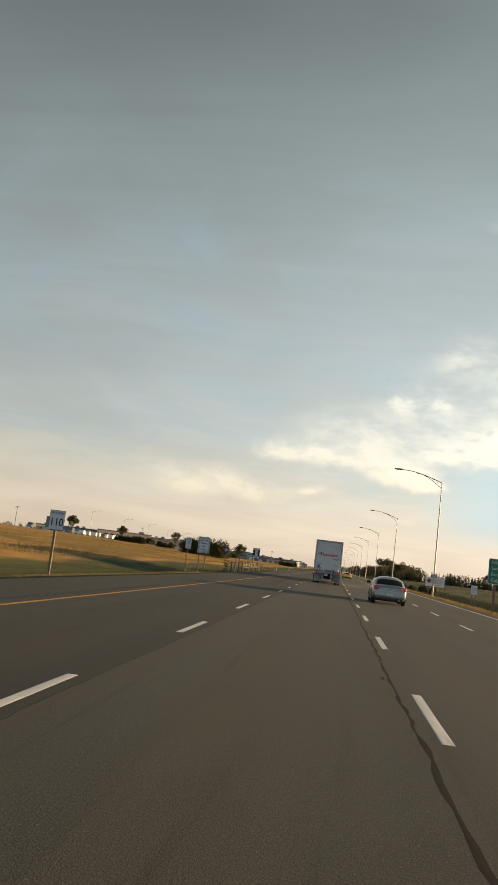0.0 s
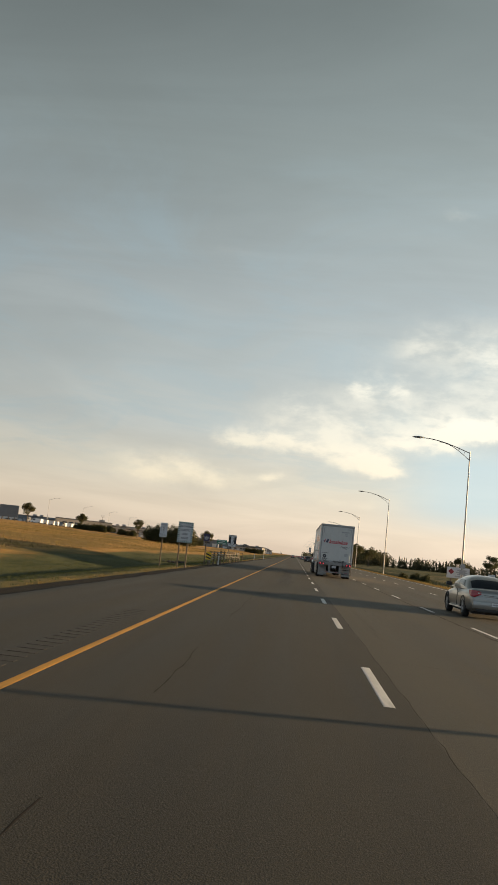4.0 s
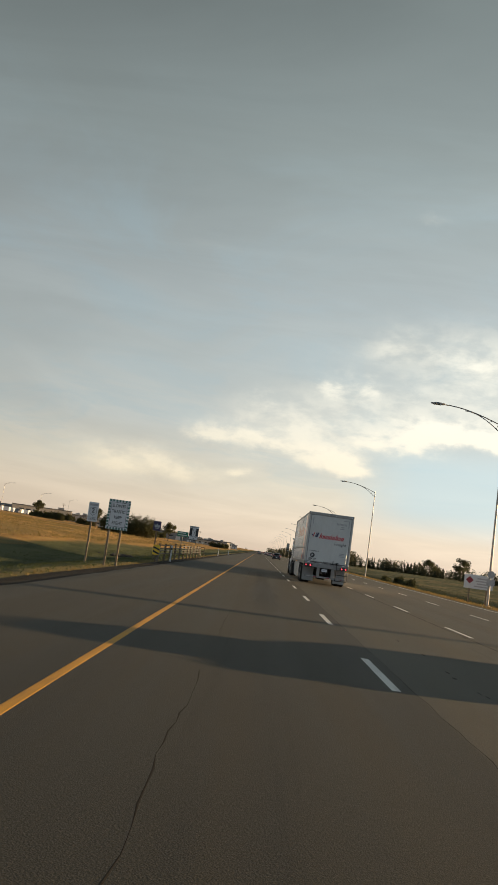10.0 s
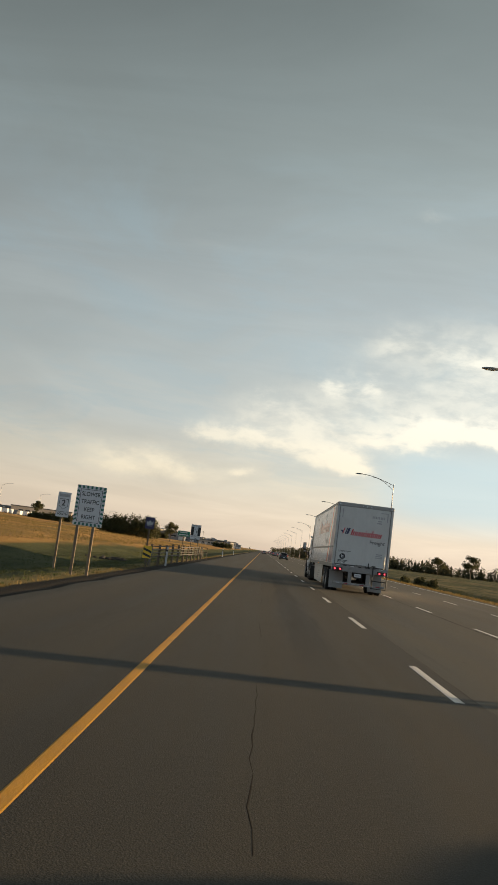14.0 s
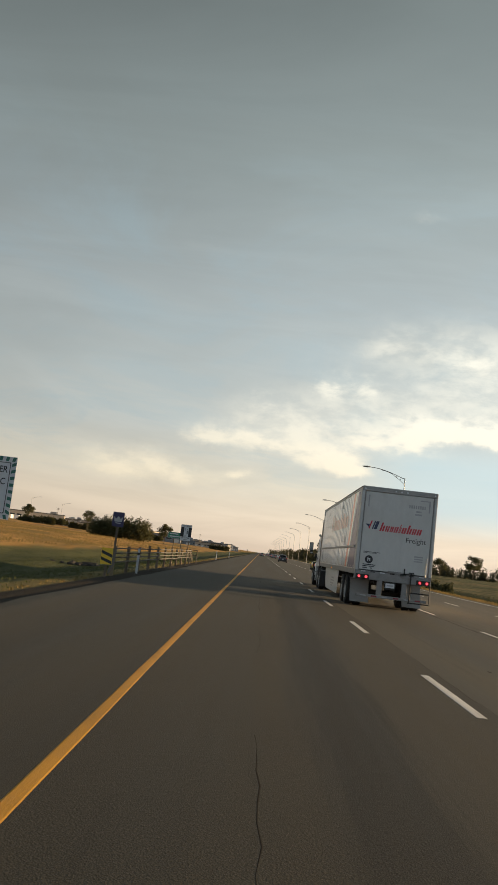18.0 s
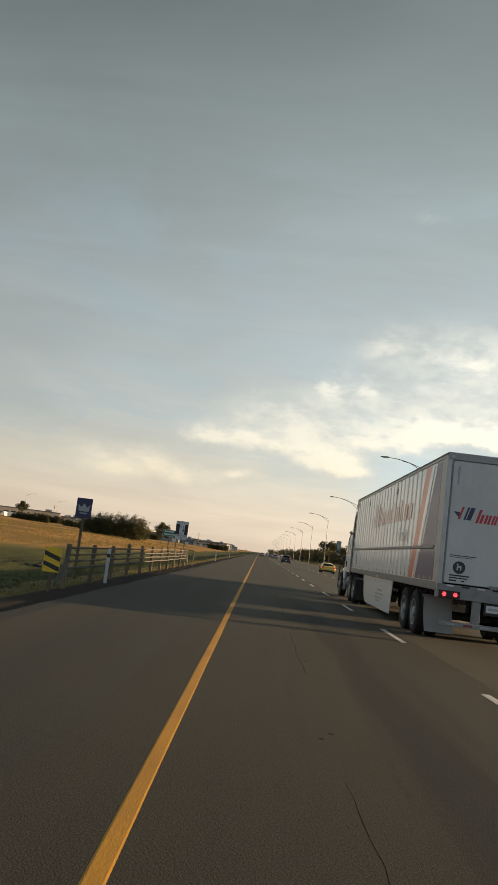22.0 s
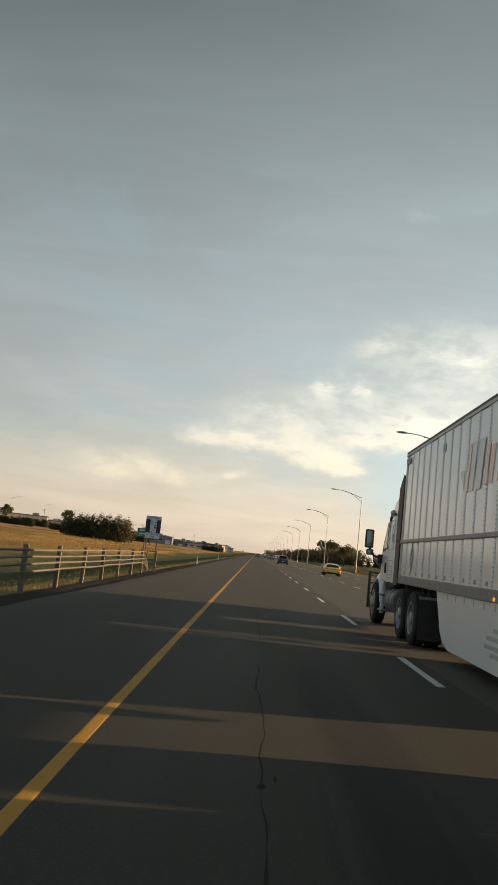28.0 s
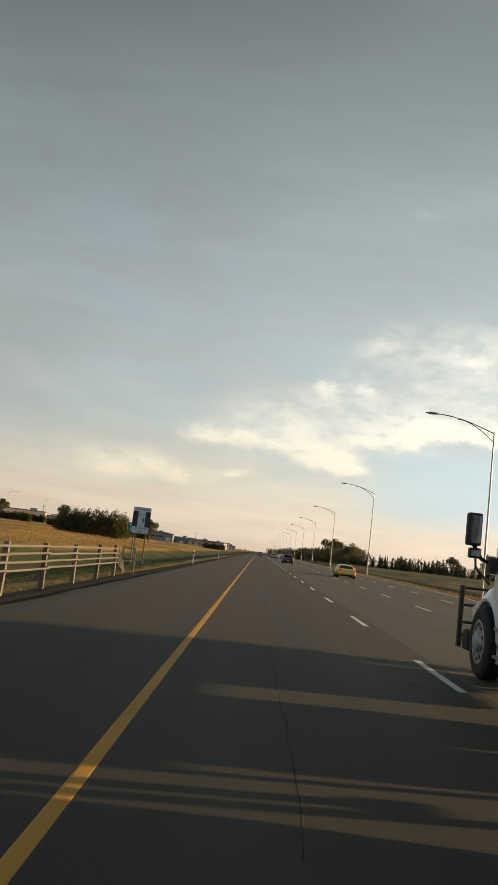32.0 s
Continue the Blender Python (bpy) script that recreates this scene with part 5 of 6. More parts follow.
# ---------------------------------------------------------------- cars
def make_car(name, m, paint, label, length=4.75, width=1.8, height=1.46, lit=False, group="cars on the road", coupe=False):
    """A saloon seen mostly from behind; local +y is forwards, the origin lies under its rear bumper's middle."""
    t = thing(name, m, label, "car", group)
    L, W, H = length, width / 2, height
    belt = H * 0.655

    def ring(y, w, z0, z1, tuck=0.06):
        h = z1 - z0
        half = [(0.80, 0.0), (0.95, 0.10), (0.985, 0.26), (1.0, 0.48), (0.99, 0.66), (0.965, 0.82), (0.92, 0.93), (0.84, 0.985), (0.6, 1.0), (0.25, 1.008)]
        pts = [(-w * f, y, z0 + h * g) for f, g in half]
        return pts + [(-x, yy, z) for x, yy, z in reversed(pts)]

    bm = B()
    deck = belt + (0.03 if not coupe else -0.01)
    loft(bm, [ring(-0.02, W * 0.74, 0.44, 0.62), ring(0.0, W * 0.84, 0.36, deck - 0.16), ring(0.05, W * 0.91, 0.30, deck - 0.06), ring(0.12, W * 0.945, 0.27, deck - 0.015), ring(0.24, W * 0.965, 0.25, deck + 0.005), ring(0.5, W * 0.985, 0.23, deck + 0.005), ring(0.9, W * 0.995, 0.22, belt + 0.01), ring(1.5, W, 0.21, belt), ring(L * 0.45, W, 0.21, belt - 0.01), ring(L * 0.6, W, 0.21, belt - 0.02), ring(L * 0.72, W * 0.99, 0.22, belt - 0.06),
              ring(L * 0.84, W * 0.97, 0.23, belt - 0.12), ring(L * 0.93, W * 0.91, 0.26, belt - 0.20), ring(L * 0.98, W * 0.82, 0.29, belt - 0.29), ring(L, W * 0.66, 0.36, 0.56)])
    part("body", bm, M[paint], t, "", 60)
    # domed greenhouse; the panes follow its surface
    r0, r1, f1, f0 = (0.62, 1.62, L * 0.53, L * 0.73) if not coupe else (0.55, 1.75, L * 0.52, L * 0.70)

    def crown(y):
        if y < r1:
            f = (y - r0) / (r1 - r0)
            h = 1 - (1 - f) ** 1.6
        elif y > f1:
            f = (f0 - y) / (f0 - f1)
            h = 1 - (1 - f) ** 1.7
        else:
            h = 1.0 + 0.025 * math.sin(math.pi * (y - r1) / (f1 - r1))
        return max(0.0, h)

    def skin(y, a, off=0.0):
        """The point of the greenhouse at y and the angle a round its section (0 to 1)."""
        h = crown(y) * (H - belt - 0.01) + off
        w = W * (0.90 + 0.03 * min(1.0, (y - r0) / 0.8)) + off
        ca, sa = math.cos(math.pi * (1 - a)), math.sin(math.pi * a)
        x = w * math.copysign(abs(ca) ** 0.62, ca) * (1 - 0.20 * abs(sa) ** 1.2 * min(1.0, h / (H - belt)))
        return (x, y, belt - 0.02 + h * abs(sa) ** 0.62)

    bm = B()
    ys = [r0 + (r1 - r0) * q / 8 for q in range(9)] + [r1 + (f1 - r1) * q / 4 for q in range(1, 4)] + [f1 + (f0 - f1) * q / 8 for q in range(9)]
    loft(bm, [[skin(y, q / 24) for q in range(25)] for y in ys])
    part("roof", bm, M[paint], t, "", 60)

    def pane(nm, lab, y0, y1, a0, a1, cut0=0.0, cut1=0.0, n=8):
        """A curved pane between two stations and two angles; cut leans its ends."""
        rows, back = [], []
        for i in range(n + 1):
            f = i / n
            row = []
            for j in range(n + 1):
                g = j / n
                y = (y0 + cut0 * g) + ((y1 - cut1 * g) - (y0 + cut0 * g)) * f
                row.append((y, a0 + (a1 - a0) * g))
            rows.append(row)
        bm = B()
        up = [[bm.verts.new(skin(y, a, 0.012)) for y, a in row] for row in rows]
        dn = [[bm.verts.new(skin(y, a, -0.01)) for y, a in row] for row in rows]
        for i in range(n):
            for j in range(n):
                bm.faces.new((up[i][j], up[i][j + 1], up[i + 1][j + 1], up[i + 1][j]))
        for i in range(n):
            bm.faces.new((up[i][0], up[i + 1][0], dn[i + 1][0], dn[i][0]))
            bm.faces.new((up[i][n], up[i + 1][n], dn[i + 1][n], dn[i][n]))
            bm.faces.new((up[0][i], up[0][i + 1], dn[0][i + 1], dn[0][i]))
            bm.faces.new((up[n][i], up[n][i + 1], dn[n][i + 1], dn[n][i]))
        return part(nm, bm, M["glass"], t, lab, 40)

    pane("rear_window", "dark rear window", r0 + 0.10, r1 - 0.47, 0.235, 0.765)
    pane("windscreen", "dark windscreen", f1 + 0.12, f0 - 0.08, 0.15, 0.85)
    for s in (-1, 1):
        lo, hi = (0.035, 0.155) if s < 0 else (0.965, 0.845)
        mid = (r1 + f1) / 2 - 0.02
        pane("side_window", "dark side window", r0 + 0.50, mid, lo, hi, 0.40, 0.0)
        pane("side_window", "dark side window", mid + 0.07, f0 - 0.36, lo, hi, 0.0, 0.42)
        part("door_seam", box(B(), *sorted((s * (W - 0.012), s * (W + 0.002))), L * 0.412, L * 0.418, 0.34, belt - 0.06), M["black"], t)
        part("door_handle", box(B(), *sorted((s * (W - 0.02), s * (W + 0.02))), L * 0.36, L * 0.395, belt - 0.17, belt - 0.14, 0.008), M[paint], t)
        part("sill_trim", box(B(), *sorted((s * (W - 0.03), s * (W + 0.012))), L * 0.25, L * 0.7, 0.26, 0.31, 0.01), M["clear"] if paint == "silver" else M["black"], t)
        mr = part("wing_mirror", box(B(), *sorted((s * (W - 0.02), s * (W + 0.20))), L * 0.625, L * 0.655, belt + 0.02, belt + 0.16, 0.03), M["black"] if paint != "yellowcar" else M[paint], t, "", 45)
        # wrap-round tail lamp
        bm = B()
        xa, xb = s * W * 0.56, s * W * 0.955
        z0, z1 = belt - 0.24, belt - 0.02
        outer = [(xa, -0.05, z0 + 0.10), (s * W * 0.80, -0.03, z0), (s * W * 0.92, 0.03, z0 + 0.02), (xb, 0.17, z0 + 0.07), (xb, 0.24, z1), (s * W * 0.90, 0.06, z1 + 0.01), (s * W * 0.72, 0.01, z1), (xa, -0.01, z1 - 0.04)]
        plate(bm, outer, 0.022, (s * 0.1, -0.8, 0))
        tl = part("tail_lamp", bm, M["cartail"] if lit else M["lens"], t, "red tail lamp")
        part("reversing_lamp", box(B(), *sorted((s * W * 0.56, s * W * 0.68)), -0.045, 0.0, belt - 0.12, belt - 0.08, 0.008), M["clear"], tl)
        bm = B()
        box(bm, *sorted((s * W * 0.55, s * W * 0.9)), L - 0.22, L - 0.08, 0.56, 0.68, 0.03)
        part("headlamp", bm, M["clear"], t, "", 45)
        for y in (0.98, L - 0.92):
            bm = B()
            rr = 0.325
            lathe(bm, [(-0.11, rr * 0.66), (-0.11, rr * 0.8), (-0.095, rr * 0.95), (-0.06, rr), (0.06, rr), (0.095, rr * 0.95), (0.11, rr * 0.8), (0.11, rr * 0.66)], 26)
            wl = part("wheel", bm, M["rubber"], t, "black tyre", 40)
            wl.location = (s * (W - 0.115), y, rr)
            bm = B()
            lathe(bm, [(s * 0.10, rr * 0.68), (s * 0.09, rr * 0.62), (s * 0.02, rr * 0.58), (s * 0.02, 0.02)], 24)
            for i in range(5):
                a = 2 * math.pi * i / 5
                c, d = math.cos(a), math.sin(a)
                rod(bm, (s * 0.09, 0, 0), (s * 0.085, c * rr * 0.64, d * rr * 0.64), 0.035, 0.025, 6)
            part("rim", bm, M["rim"], wl, "alloy rim")
            bm = B()
            rows = []
            for i in range(13):
                a = math.pi * (-0.04 + 1.08 * i / 12)
                rows.append([(s * (W - 0.30), y + 0.40 * math.cos(a), rr + 0.40 * math.sin(a)), (s * (W + 0.004), y + 0.40 * math.cos(a), rr + 0.40 * math.sin(a)), (s * (W + 0.004), y + 0.355 * math.cos(a), rr + 0.355 * math.sin(a)), (s * (W - 0.30), y + 0.355 * math.cos(a), rr + 0.355 * math.sin(a))])
            loft(bm, rows)
            part("wheel_arch", bm, M["black"], t)
    part("bumper", box(B(), -W * 0.86, W * 0.86, -0.07, 0.16, 0.34, 0.60, 0.07), M[paint], t, "", 45)
    part("valance", box(B(), -W * 0.74, W * 0.74, -0.03, 0.16, 0.24, 0.38, 0.04), M["black"], t, "", 45)
    pl = part("licence_plate", box(B(), -0.15, 0.15, -0.085, -0.06, 0.46, 0.58, 0.005), M["signwhite"], t, "pale number plate")
    part("plate_bar", box(B(), -0.11, 0.11, -0.089, -0.084, 0.50, 0.54), M["greyprint"], pl)
    part("boot_seam", box(B(), -W * 0.44, W * 0.44, -0.004, 0.03, belt - 0.17, belt - 0.155), M["black"], t)
    part("boot_strip", box(B(), -W * 0.5, W * 0.5, -0.03, 0.01, belt - 0.20, belt - 0.18), M["alu"], t)
    part("exhaust_tip", rod(B(), (W * 0.55, -0.05, 0.27), (W * 0.55, 0.12, 0.27), 0.035), M["alu"], t)
    part("underbody", box(B(), -W * 0.8, W * 0.8, 0.3, L - 0.4, 0.17, 0.3), M["chassis"], t)
    return t


make_car("silver_sedan", pose(9.35, -36.0, 0), "silver", "silver four-door sedan with red tail lamps")
make_car("yellow_coupe", pose(9.0, 79, 0), "yellowcar", "bright yellow low coupe", 4.4, 1.72, 1.24, lit=True, coupe=True)
black = make_car("black_hatchback", pose(5.9, 138, 0), "blackcar", "black car driving ahead", 4.5, 1.85, 1.60)
FAR = make_car("grey_sedan", pose(5.5, 232, 0), "greycar", "small grey car far along the road", lit=True)
for x, y in ((9.2, 265), (1.9, 300), (5.4, 330), (9.1, 372), (1.8, 402), (5.3, 455), (9.3, 520)):
    copy_thing(FAR, pose(x, y, 0))
WH = make_car("white_sedan", pose(9.2, 310, 0), "whitecar", "small white car far along the road")
for x, y in ((5.6, 395), (1.9, 440), (12.7, 420)):
    copy_thing(WH, pose(x, y, 0))


# ---------------------------------------------------------------- street lamps
def make_lamp(m, side=-1, label="tall tapered street lamp with a curved truss arm", group="street lamps along the verge"):
    t = thing("street_lamp", m, label, "street lamp", group)
    part("base", box(B(), -0.25, 0.25, -0.25, 0.25, -0.5, 0.08, 0.03), M["concrete"], t, "square concrete base")
    bm = B()
    rod(bm, (0, 0, 0.05), (0, 0, 11.6), 0.085, 0.045, 14)
    part("pole", bm, M["pole"], t, "tapered metal pole", 40)
    part("base_flange", rod(B(), (0, 0, 0.08), (0, 0, 0.12), 0.17, seg=14), M["galv"], t)
    part("access_door", box(B(), -0.05, 0.05, -0.095, -0.075, 0.5, 0.85, 0.01), M["galv"], t)
    up, low = [], []
    for i in range(11):
        f = i / 10
        up.append((side * 4.0 * f, 0, 11.45 + 0.95 * math.sin(f * math.pi / 2)))
        low.append((side * 2.6 * f, 0, 10.85 + 1.33 * math.sin(f * math.pi / 2)))
    part("arm", tube(B(), up, 0.035), M["pole"], t)
    part("lower_arm", tube(B(), low, 0.028), M["pole"], t)
    for i in (2, 4, 6):
        part("arm_strut", rod(B(), up[int(i * 0.7)], low[i], 0.016, seg=6), M["pole"], t)
    bm = B()
    ringz = []
    for f, w, h in ((0.0, 0.05, 0.05), (0.12, 0.12, 0.09), (0.45, 0.17, 0.11), (0.8, 0.13, 0.08), (0.95, 0.05, 0.04)):
        x = side * (3.9 + f)
        ringz.append([(x, w * math.cos(a), 12.40 + h * math.sin(a) * (1.0 if math.sin(a) > 0 else 0.55)) for a in [2 * math.pi * j / 12 for j in range(12)]])
    loft(bm, ringz)
    hd = part("luminaire", bm, M["galv"], t, "grey cobra-head luminaire", 50)
    part("lens", box(B(), *sorted((side * 4.15, side * 4.65)), -0.11, 0.11, 12.335, 12.355, 0.008), M["clear"], hd)
    return t


lamp = make_lamp(pose(16.3, -54.0, ground_z(16.3, -54.0)))
for i in range(1, 17):
    y = -54.0 + 58 * i
    copy_thing(lamp, pose(16.3, y, ground_z(16.3, y)))
# the small marker plates carried by one pole
mk = thing("marker_sign", pose(16.3, 3.74, 0), "small pale plates strapped to a lamp pole", "sign")
part("disc", rod(B(), (0, 0, 2.0), (0, -0.02, 2.0), 0.22, seg=24), M["galv"], mk)
part("plate", box(B(), -0.25, 0.25, -0.02, 0, 1.3, 1.7, 0.004), M["greyprint"], mk)
part("strap", box(B(), -0.12, 0.12, 0.0, 0.25, 1.5, 1.54), M["galv"], mk)
part("strap", box(B(), -0.12, 0.12, 0.0, 0.25, 1.98, 2.02), M["galv"], mk)

far_lamp = make_lamp(pose(-112, 60, ground_z(-112, 60)), 1, "pale street lamp along the opposite carriageway", "street lamps across the field")
for i in range(4, 18):
    y = 60 + 60 * i
    copy_thing(far_lamp, pose(-112, y, ground_z(-112, y)))


# ---------------------------------------------------------------- signs
def post(t, x, z0, z1, mat="woodlit", w=0.09):
    return part("post", box(B(), x - w / 2, x + w / 2, 0.01, 0.01 + w, z0, z1, 0.008), M[mat], t, "square wooden post")


def panel(t, x0, x1, z0, z1, mat, r=0.04, y=0.0, name="panel", label=""):
    bm = B()
    pts = []
    for cx, cz, a0 in ((x1 - r, z1 - r, 0), (x0 + r, z1 - r, 90), (x0 + r, z0 + r, 180), (x1 - r, z0 + r, 270)):
        for i in range(5):
            a = radians(a0 + 22.5 * i)
            pts.append((cx + r * math.cos(a), y, cz + r * math.sin(a)))
    plate(bm, pts, 0.004, (0, -1, 0))
    return part(name, bm, M[mat], t, label)


def words(t, body, size, x, z, mat="signblack", y=-0.0075, squeeze=1.0, fat=0.0):
    return part("lettering", text_mesh(body, size, pose(x, y, z) @ FACE_BACK, M[mat], squeeze=squeeze, fat=fat), None, t)


def sign_thing(name, x, y, label):
    return thing(name, pose(x, y, 0), label, "road sign", "signs in the median"), ground_z(x, y) - 0.25


# speed limit
t, g0 = sign_thing("speed_limit_sign", -5.17, -46.2, "white speed limit sign reading maximum 110 on a post")
post(t, -0.03, g0, 2.4)
panel(t, -0.33, 0.33, 1.68, 2.50, "signblack", 0.04, 0.0, "border")
panel(t, -0.315, 0.315, 1.695, 2.485, "signwhite", 0.035, -0.0045)
words(t, "MAXIMUM", 0.13, 0, 2.38, y=-0.011, squeeze=0.92)
words(t, "110", 0.44, 0, 2.0, y=-0.011, squeeze=0.9, fat=0.006)

# highway marker
t, g0 = sign_thing("route_marker_sign", -7.3, -4.0, "white highway marker with the number 2 and a south tab")
post(t, -0.03, g0, 2.7)
panel(t, -0.27, 0.27, 1.76, 2.80, "signwhite", 0.03)
bm = B()
plate(bm, [(-0.19, -0.0045, 2.52), (0.19, -0.0045, 2.52), (0.19, -0.0045, 2.22), (0, -0.0045, 2.07), (-0.19, -0.0045, 2.22)], 0.003, (0, -1, 0))
part("shield_border", bm, M["signblack"], t)
bm = B()
plate(bm, [(-0.175, -0.008, 2.505), (0.175, -0.008, 2.505), (0.175, -0.008, 2.23), (0, -0.008, 2.09), (-0.175, -0.008, 2.23)], 0.003, (0, -1, 0))
part("shield", bm, M["signwhite"], t)
words(t, "2", 0.34, 0, 2.34, y=-0.0135, fat=0.005)
panel(t, -0.22, 0.22, 2.60, 2.72, "greyprint", 0.01, -0.0045, "print_bar")
panel(t, -0.25, 0.25, 1.97, 1.985, "signblack", 0.004, -0.0045, "tab_line")
words(t, "SOUTH", 0.14, 0, 1.88, y=-0.0065)

# slower traffic keep right
t, g0 = sign_thing("keep_right_text_sign", -4.78, -10.4, "white sign with a striped teal border and four words")
post(t, -0.32, g0, 2.6)
post(t, 0.22, g0, 2.6)
panel(t, -0.50, 0.50, 1.50, 2.86, "signwhite", 0.01)
rnd = random.Random(2)
for i in range(7):
    x = -0.42 + i * 0.14
    for za, zb in ((1.505, 1.60), (2.76, 2.855)):
        bm = B()
        k = 0.03 * (i - 3) / 3 * (1 if za > 2 else -1)
        plate(bm, [(x - 0.035, -0.0045, za), (x + 0.035, -0.0045, za), (x + 0.035 + k, -0.0045, zb), (x - 0.035 + k, -0.0045, zb)], 0.002, (0, -1, 0))
        part("border_stripe", bm, M["signteal"], t)
for i in range(8):
    z = 1.68 + i * 0.142
    for xa, xb in ((-0.495, -0.40), (0.40, 0.495)):
        bm = B()
        k = 0.04 * (i - 3.5) / 3.5 * (-1 if xa < 0 else 1)
        plate(bm, [(xa, -0.0045, z - 0.035), (xb, -0.0045, z - 0.035 + k), (xb, -0.0045, z + 0.035 + k), (xa, -0.0045, z + 0.035)], 0.002, (0, -1, 0))
        part("border_stripe", bm, M["signteal"], t)
panel(t, -0.375, 0.375, 1.625, 2.735, "signblack", 0.02, -0.0045, "inner_border")
panel(t, -0.36, 0.36, 1.64, 2.72, "signwhite", 0.02, -0.009, "inner_panel")
for i, wd in enumerate(("SLOWER", "TRAFFIC", "KEEP", "RIGHT")):
    words(t, wd, 0.20, 0, 2.57 - i * 0.26, y=-0.0145, squeeze=0.82, fat=0.002)

# dark blue trail marker
t, g0 = sign_thing("trail_marker_sign", -5.57, 9.8, "dark blue sign with a pale crown emblem on a post")
post(t, 0, g0, 2.45, "wood")
panel(t, -0.27, 0.27, 1.85, 2.53, "signblue", 0.03)
bm = B()
plate(bm, [(-0.17, -0.0045, 2.08), (0.17, -0.0045, 2.08), (0.21, -0.0045, 2.32), (0.10, -0.0045, 2.22), (0, -0.0045, 2.36), (-0.10, -0.0045, 2.22), (-0.21, -0.0045, 2.32)], 0.003, (0, -1, 0))
part("emblem", bm, M["greyprint"], t)
panel(t, -0.13, 0.13, 2.0, 2.04, "greyprint", 0.01, -0.0045, "print_bar")

# keep right, let others pass
t, g0 = sign_thing("let_others_pass_sign", -7.3, 62.0, "large black and white passing rule sign on posts")
post(t, -0.42, g0, 3.3)
post(t, 0.42, g0, 3.3)
panel(t, -0.61, 0.61, 1.72, 3.52, "signblack", 0.03)
panel(t, -0.59, 0.59, 3.24, 3.50, "signwhite", 0.02, -0.0045, "title_field")
panel(t, -0.59, 0.59, 1.74, 2.18, "signwhite", 0.02, -0.0045, "caption_field")
panel(t, -0.24, 0.26, 2.20, 3.24, "signwhite", 0.004, -0.0045, "lane_field")
words(t, "KEEP RIGHT", 0.20, 0, 3.37, squeeze=0.86, y=-0.0105)
words(t, "LET OTHERS", 0.19, 0, 2.06, squeeze=0.86, y=-0.0105)
words(t, "PASS", 0.19, 0, 1.85, squeeze=0.9, y=-0.0105)
for cx, cz, mt in ((-0.11, 2.98, "greyprint"), (0.14, 2.66, "signblack")):
    c = panel(t, cx - 0.065, cx + 0.065, cz - 0.16, cz + 0.16, mt, 0.04, -0.0085, "car_symbol")
    panel(c, cx - 0.045, cx + 0.045, cz + 0.03, cz + 0.08, "signwhite", 0.012, -0.0128, "window_symbol")
    panel(c, cx - 0.045, cx + 0.045, cz - 0.12, cz - 0.085, "signwhite", 0.012, -0.0128, "window_symbol")
bm = B()
bend = [(-0.12 + 0.26 * (i / 10) ** 1.6, 2.26 + 0.02 * i) for i in range(11)]
plate(bm, [(x, -0.0085, z) for x, z in bend] + [(x + 0.035, -0.0085, z) for x, z in reversed(bend)], 0.002, (0, -1, 0))
part("path_symbol", bm, M["signblack"], t)
bm = B()
plate(bm, [(0.09, -0.0085, 3.0), (0.19, -0.0085, 3.0), (0.14, -0.0085, 3.1)], 0.003, (0, -1, 0))
box(bm, 0.13, 0.15, -0.012, -0.0085, 2.9, 3.0)
part("arrow_symbol", bm, M["signblack"], t)

# green guide sign
t = thing("guide_sign", pose(17.45, -25.8, 0), "green guide sign with white place names", "road sign")
g0 = ground_z(17.45, -25.8) - 0.25
post(t, -0.95, g0, 3.2, "wood", 0.14)
post(t, 0.95, g0, 3.2, "wood", 0.14)
panel(t, -1.4, 1.4, 1.74, 3.36, "signwhite", 0.08)
panel(t, -1.37, 1.37, 1.77, 3.33, "signgreen", 0.07, -0.0045, "field")
for i, wd in enumerate(("Nisku", "Leduc", "Red Deer", "Calgary")):
    part("lettering", text_mesh(wd, 0.30, pose(-1.22, -0.0105, 3.12 - i * 0.375) @ FACE_BACK, M["signwhite"], align="LEFT"), None, t)

# small green guide sign across the median
t = thing("median_guide_sign", pose(-10.9, 84.0, 0), "small green guide sign on a wooden post", "road sign", "signs in the median")
post(t, -0.05, ground_z(-10.9, 84.0) - 0.25, 2.6, "woodlit", 0.12)
panel(t, -0.92, 0.92, 2.0, 2.82, "signwhite", 0.06)
panel(t, -0.895, 0.895, 2.025, 2.795, "signgreen", 0.05, -0.0045, "field")
for z, a, b in ((2.60, -0.7, 0.5), (2.25, -0.7, 0.7)):
    panel(t, a, b, z - 0.07, z + 0.07, "signwhite", 0.02, -0.009, "print_bar")

# white information sign with a maroon diamond
t = thing("information_sign", pose(17.1, 9.4, 0), "white information sign with a maroon diamond", "road sign")
g0 = ground_z(17.1, 9.4) - 0.25
post(t, -0.6, g0, 1.8, "wood")
post(t, 0.6, g0, 1.8, "wood")
panel(t, -1.0, 1.0, 0.95, 1.90, "signwhite", 0.05)
bm = B()
plate(bm, [(-0.62, -0.0045, 1.78), (-0.36, -0.0045, 1.52), (-0.62, -0.0045, 1.26), (-0.88, -0.0045, 1.52)], 0.003, (0, -1, 0))
part("diamond", bm, M["maroon"], t)
for z, a, b in ((1.66, -0.1, 0.75), (1.48, -0.2, 0.8), (1.30, -0.1, 0.7), (1.12, -0.3, 0.6)):
    panel(t, a, b, z - 0.045, z + 0.045, "greyprint", 0.01, -0.0045, "print_bar")

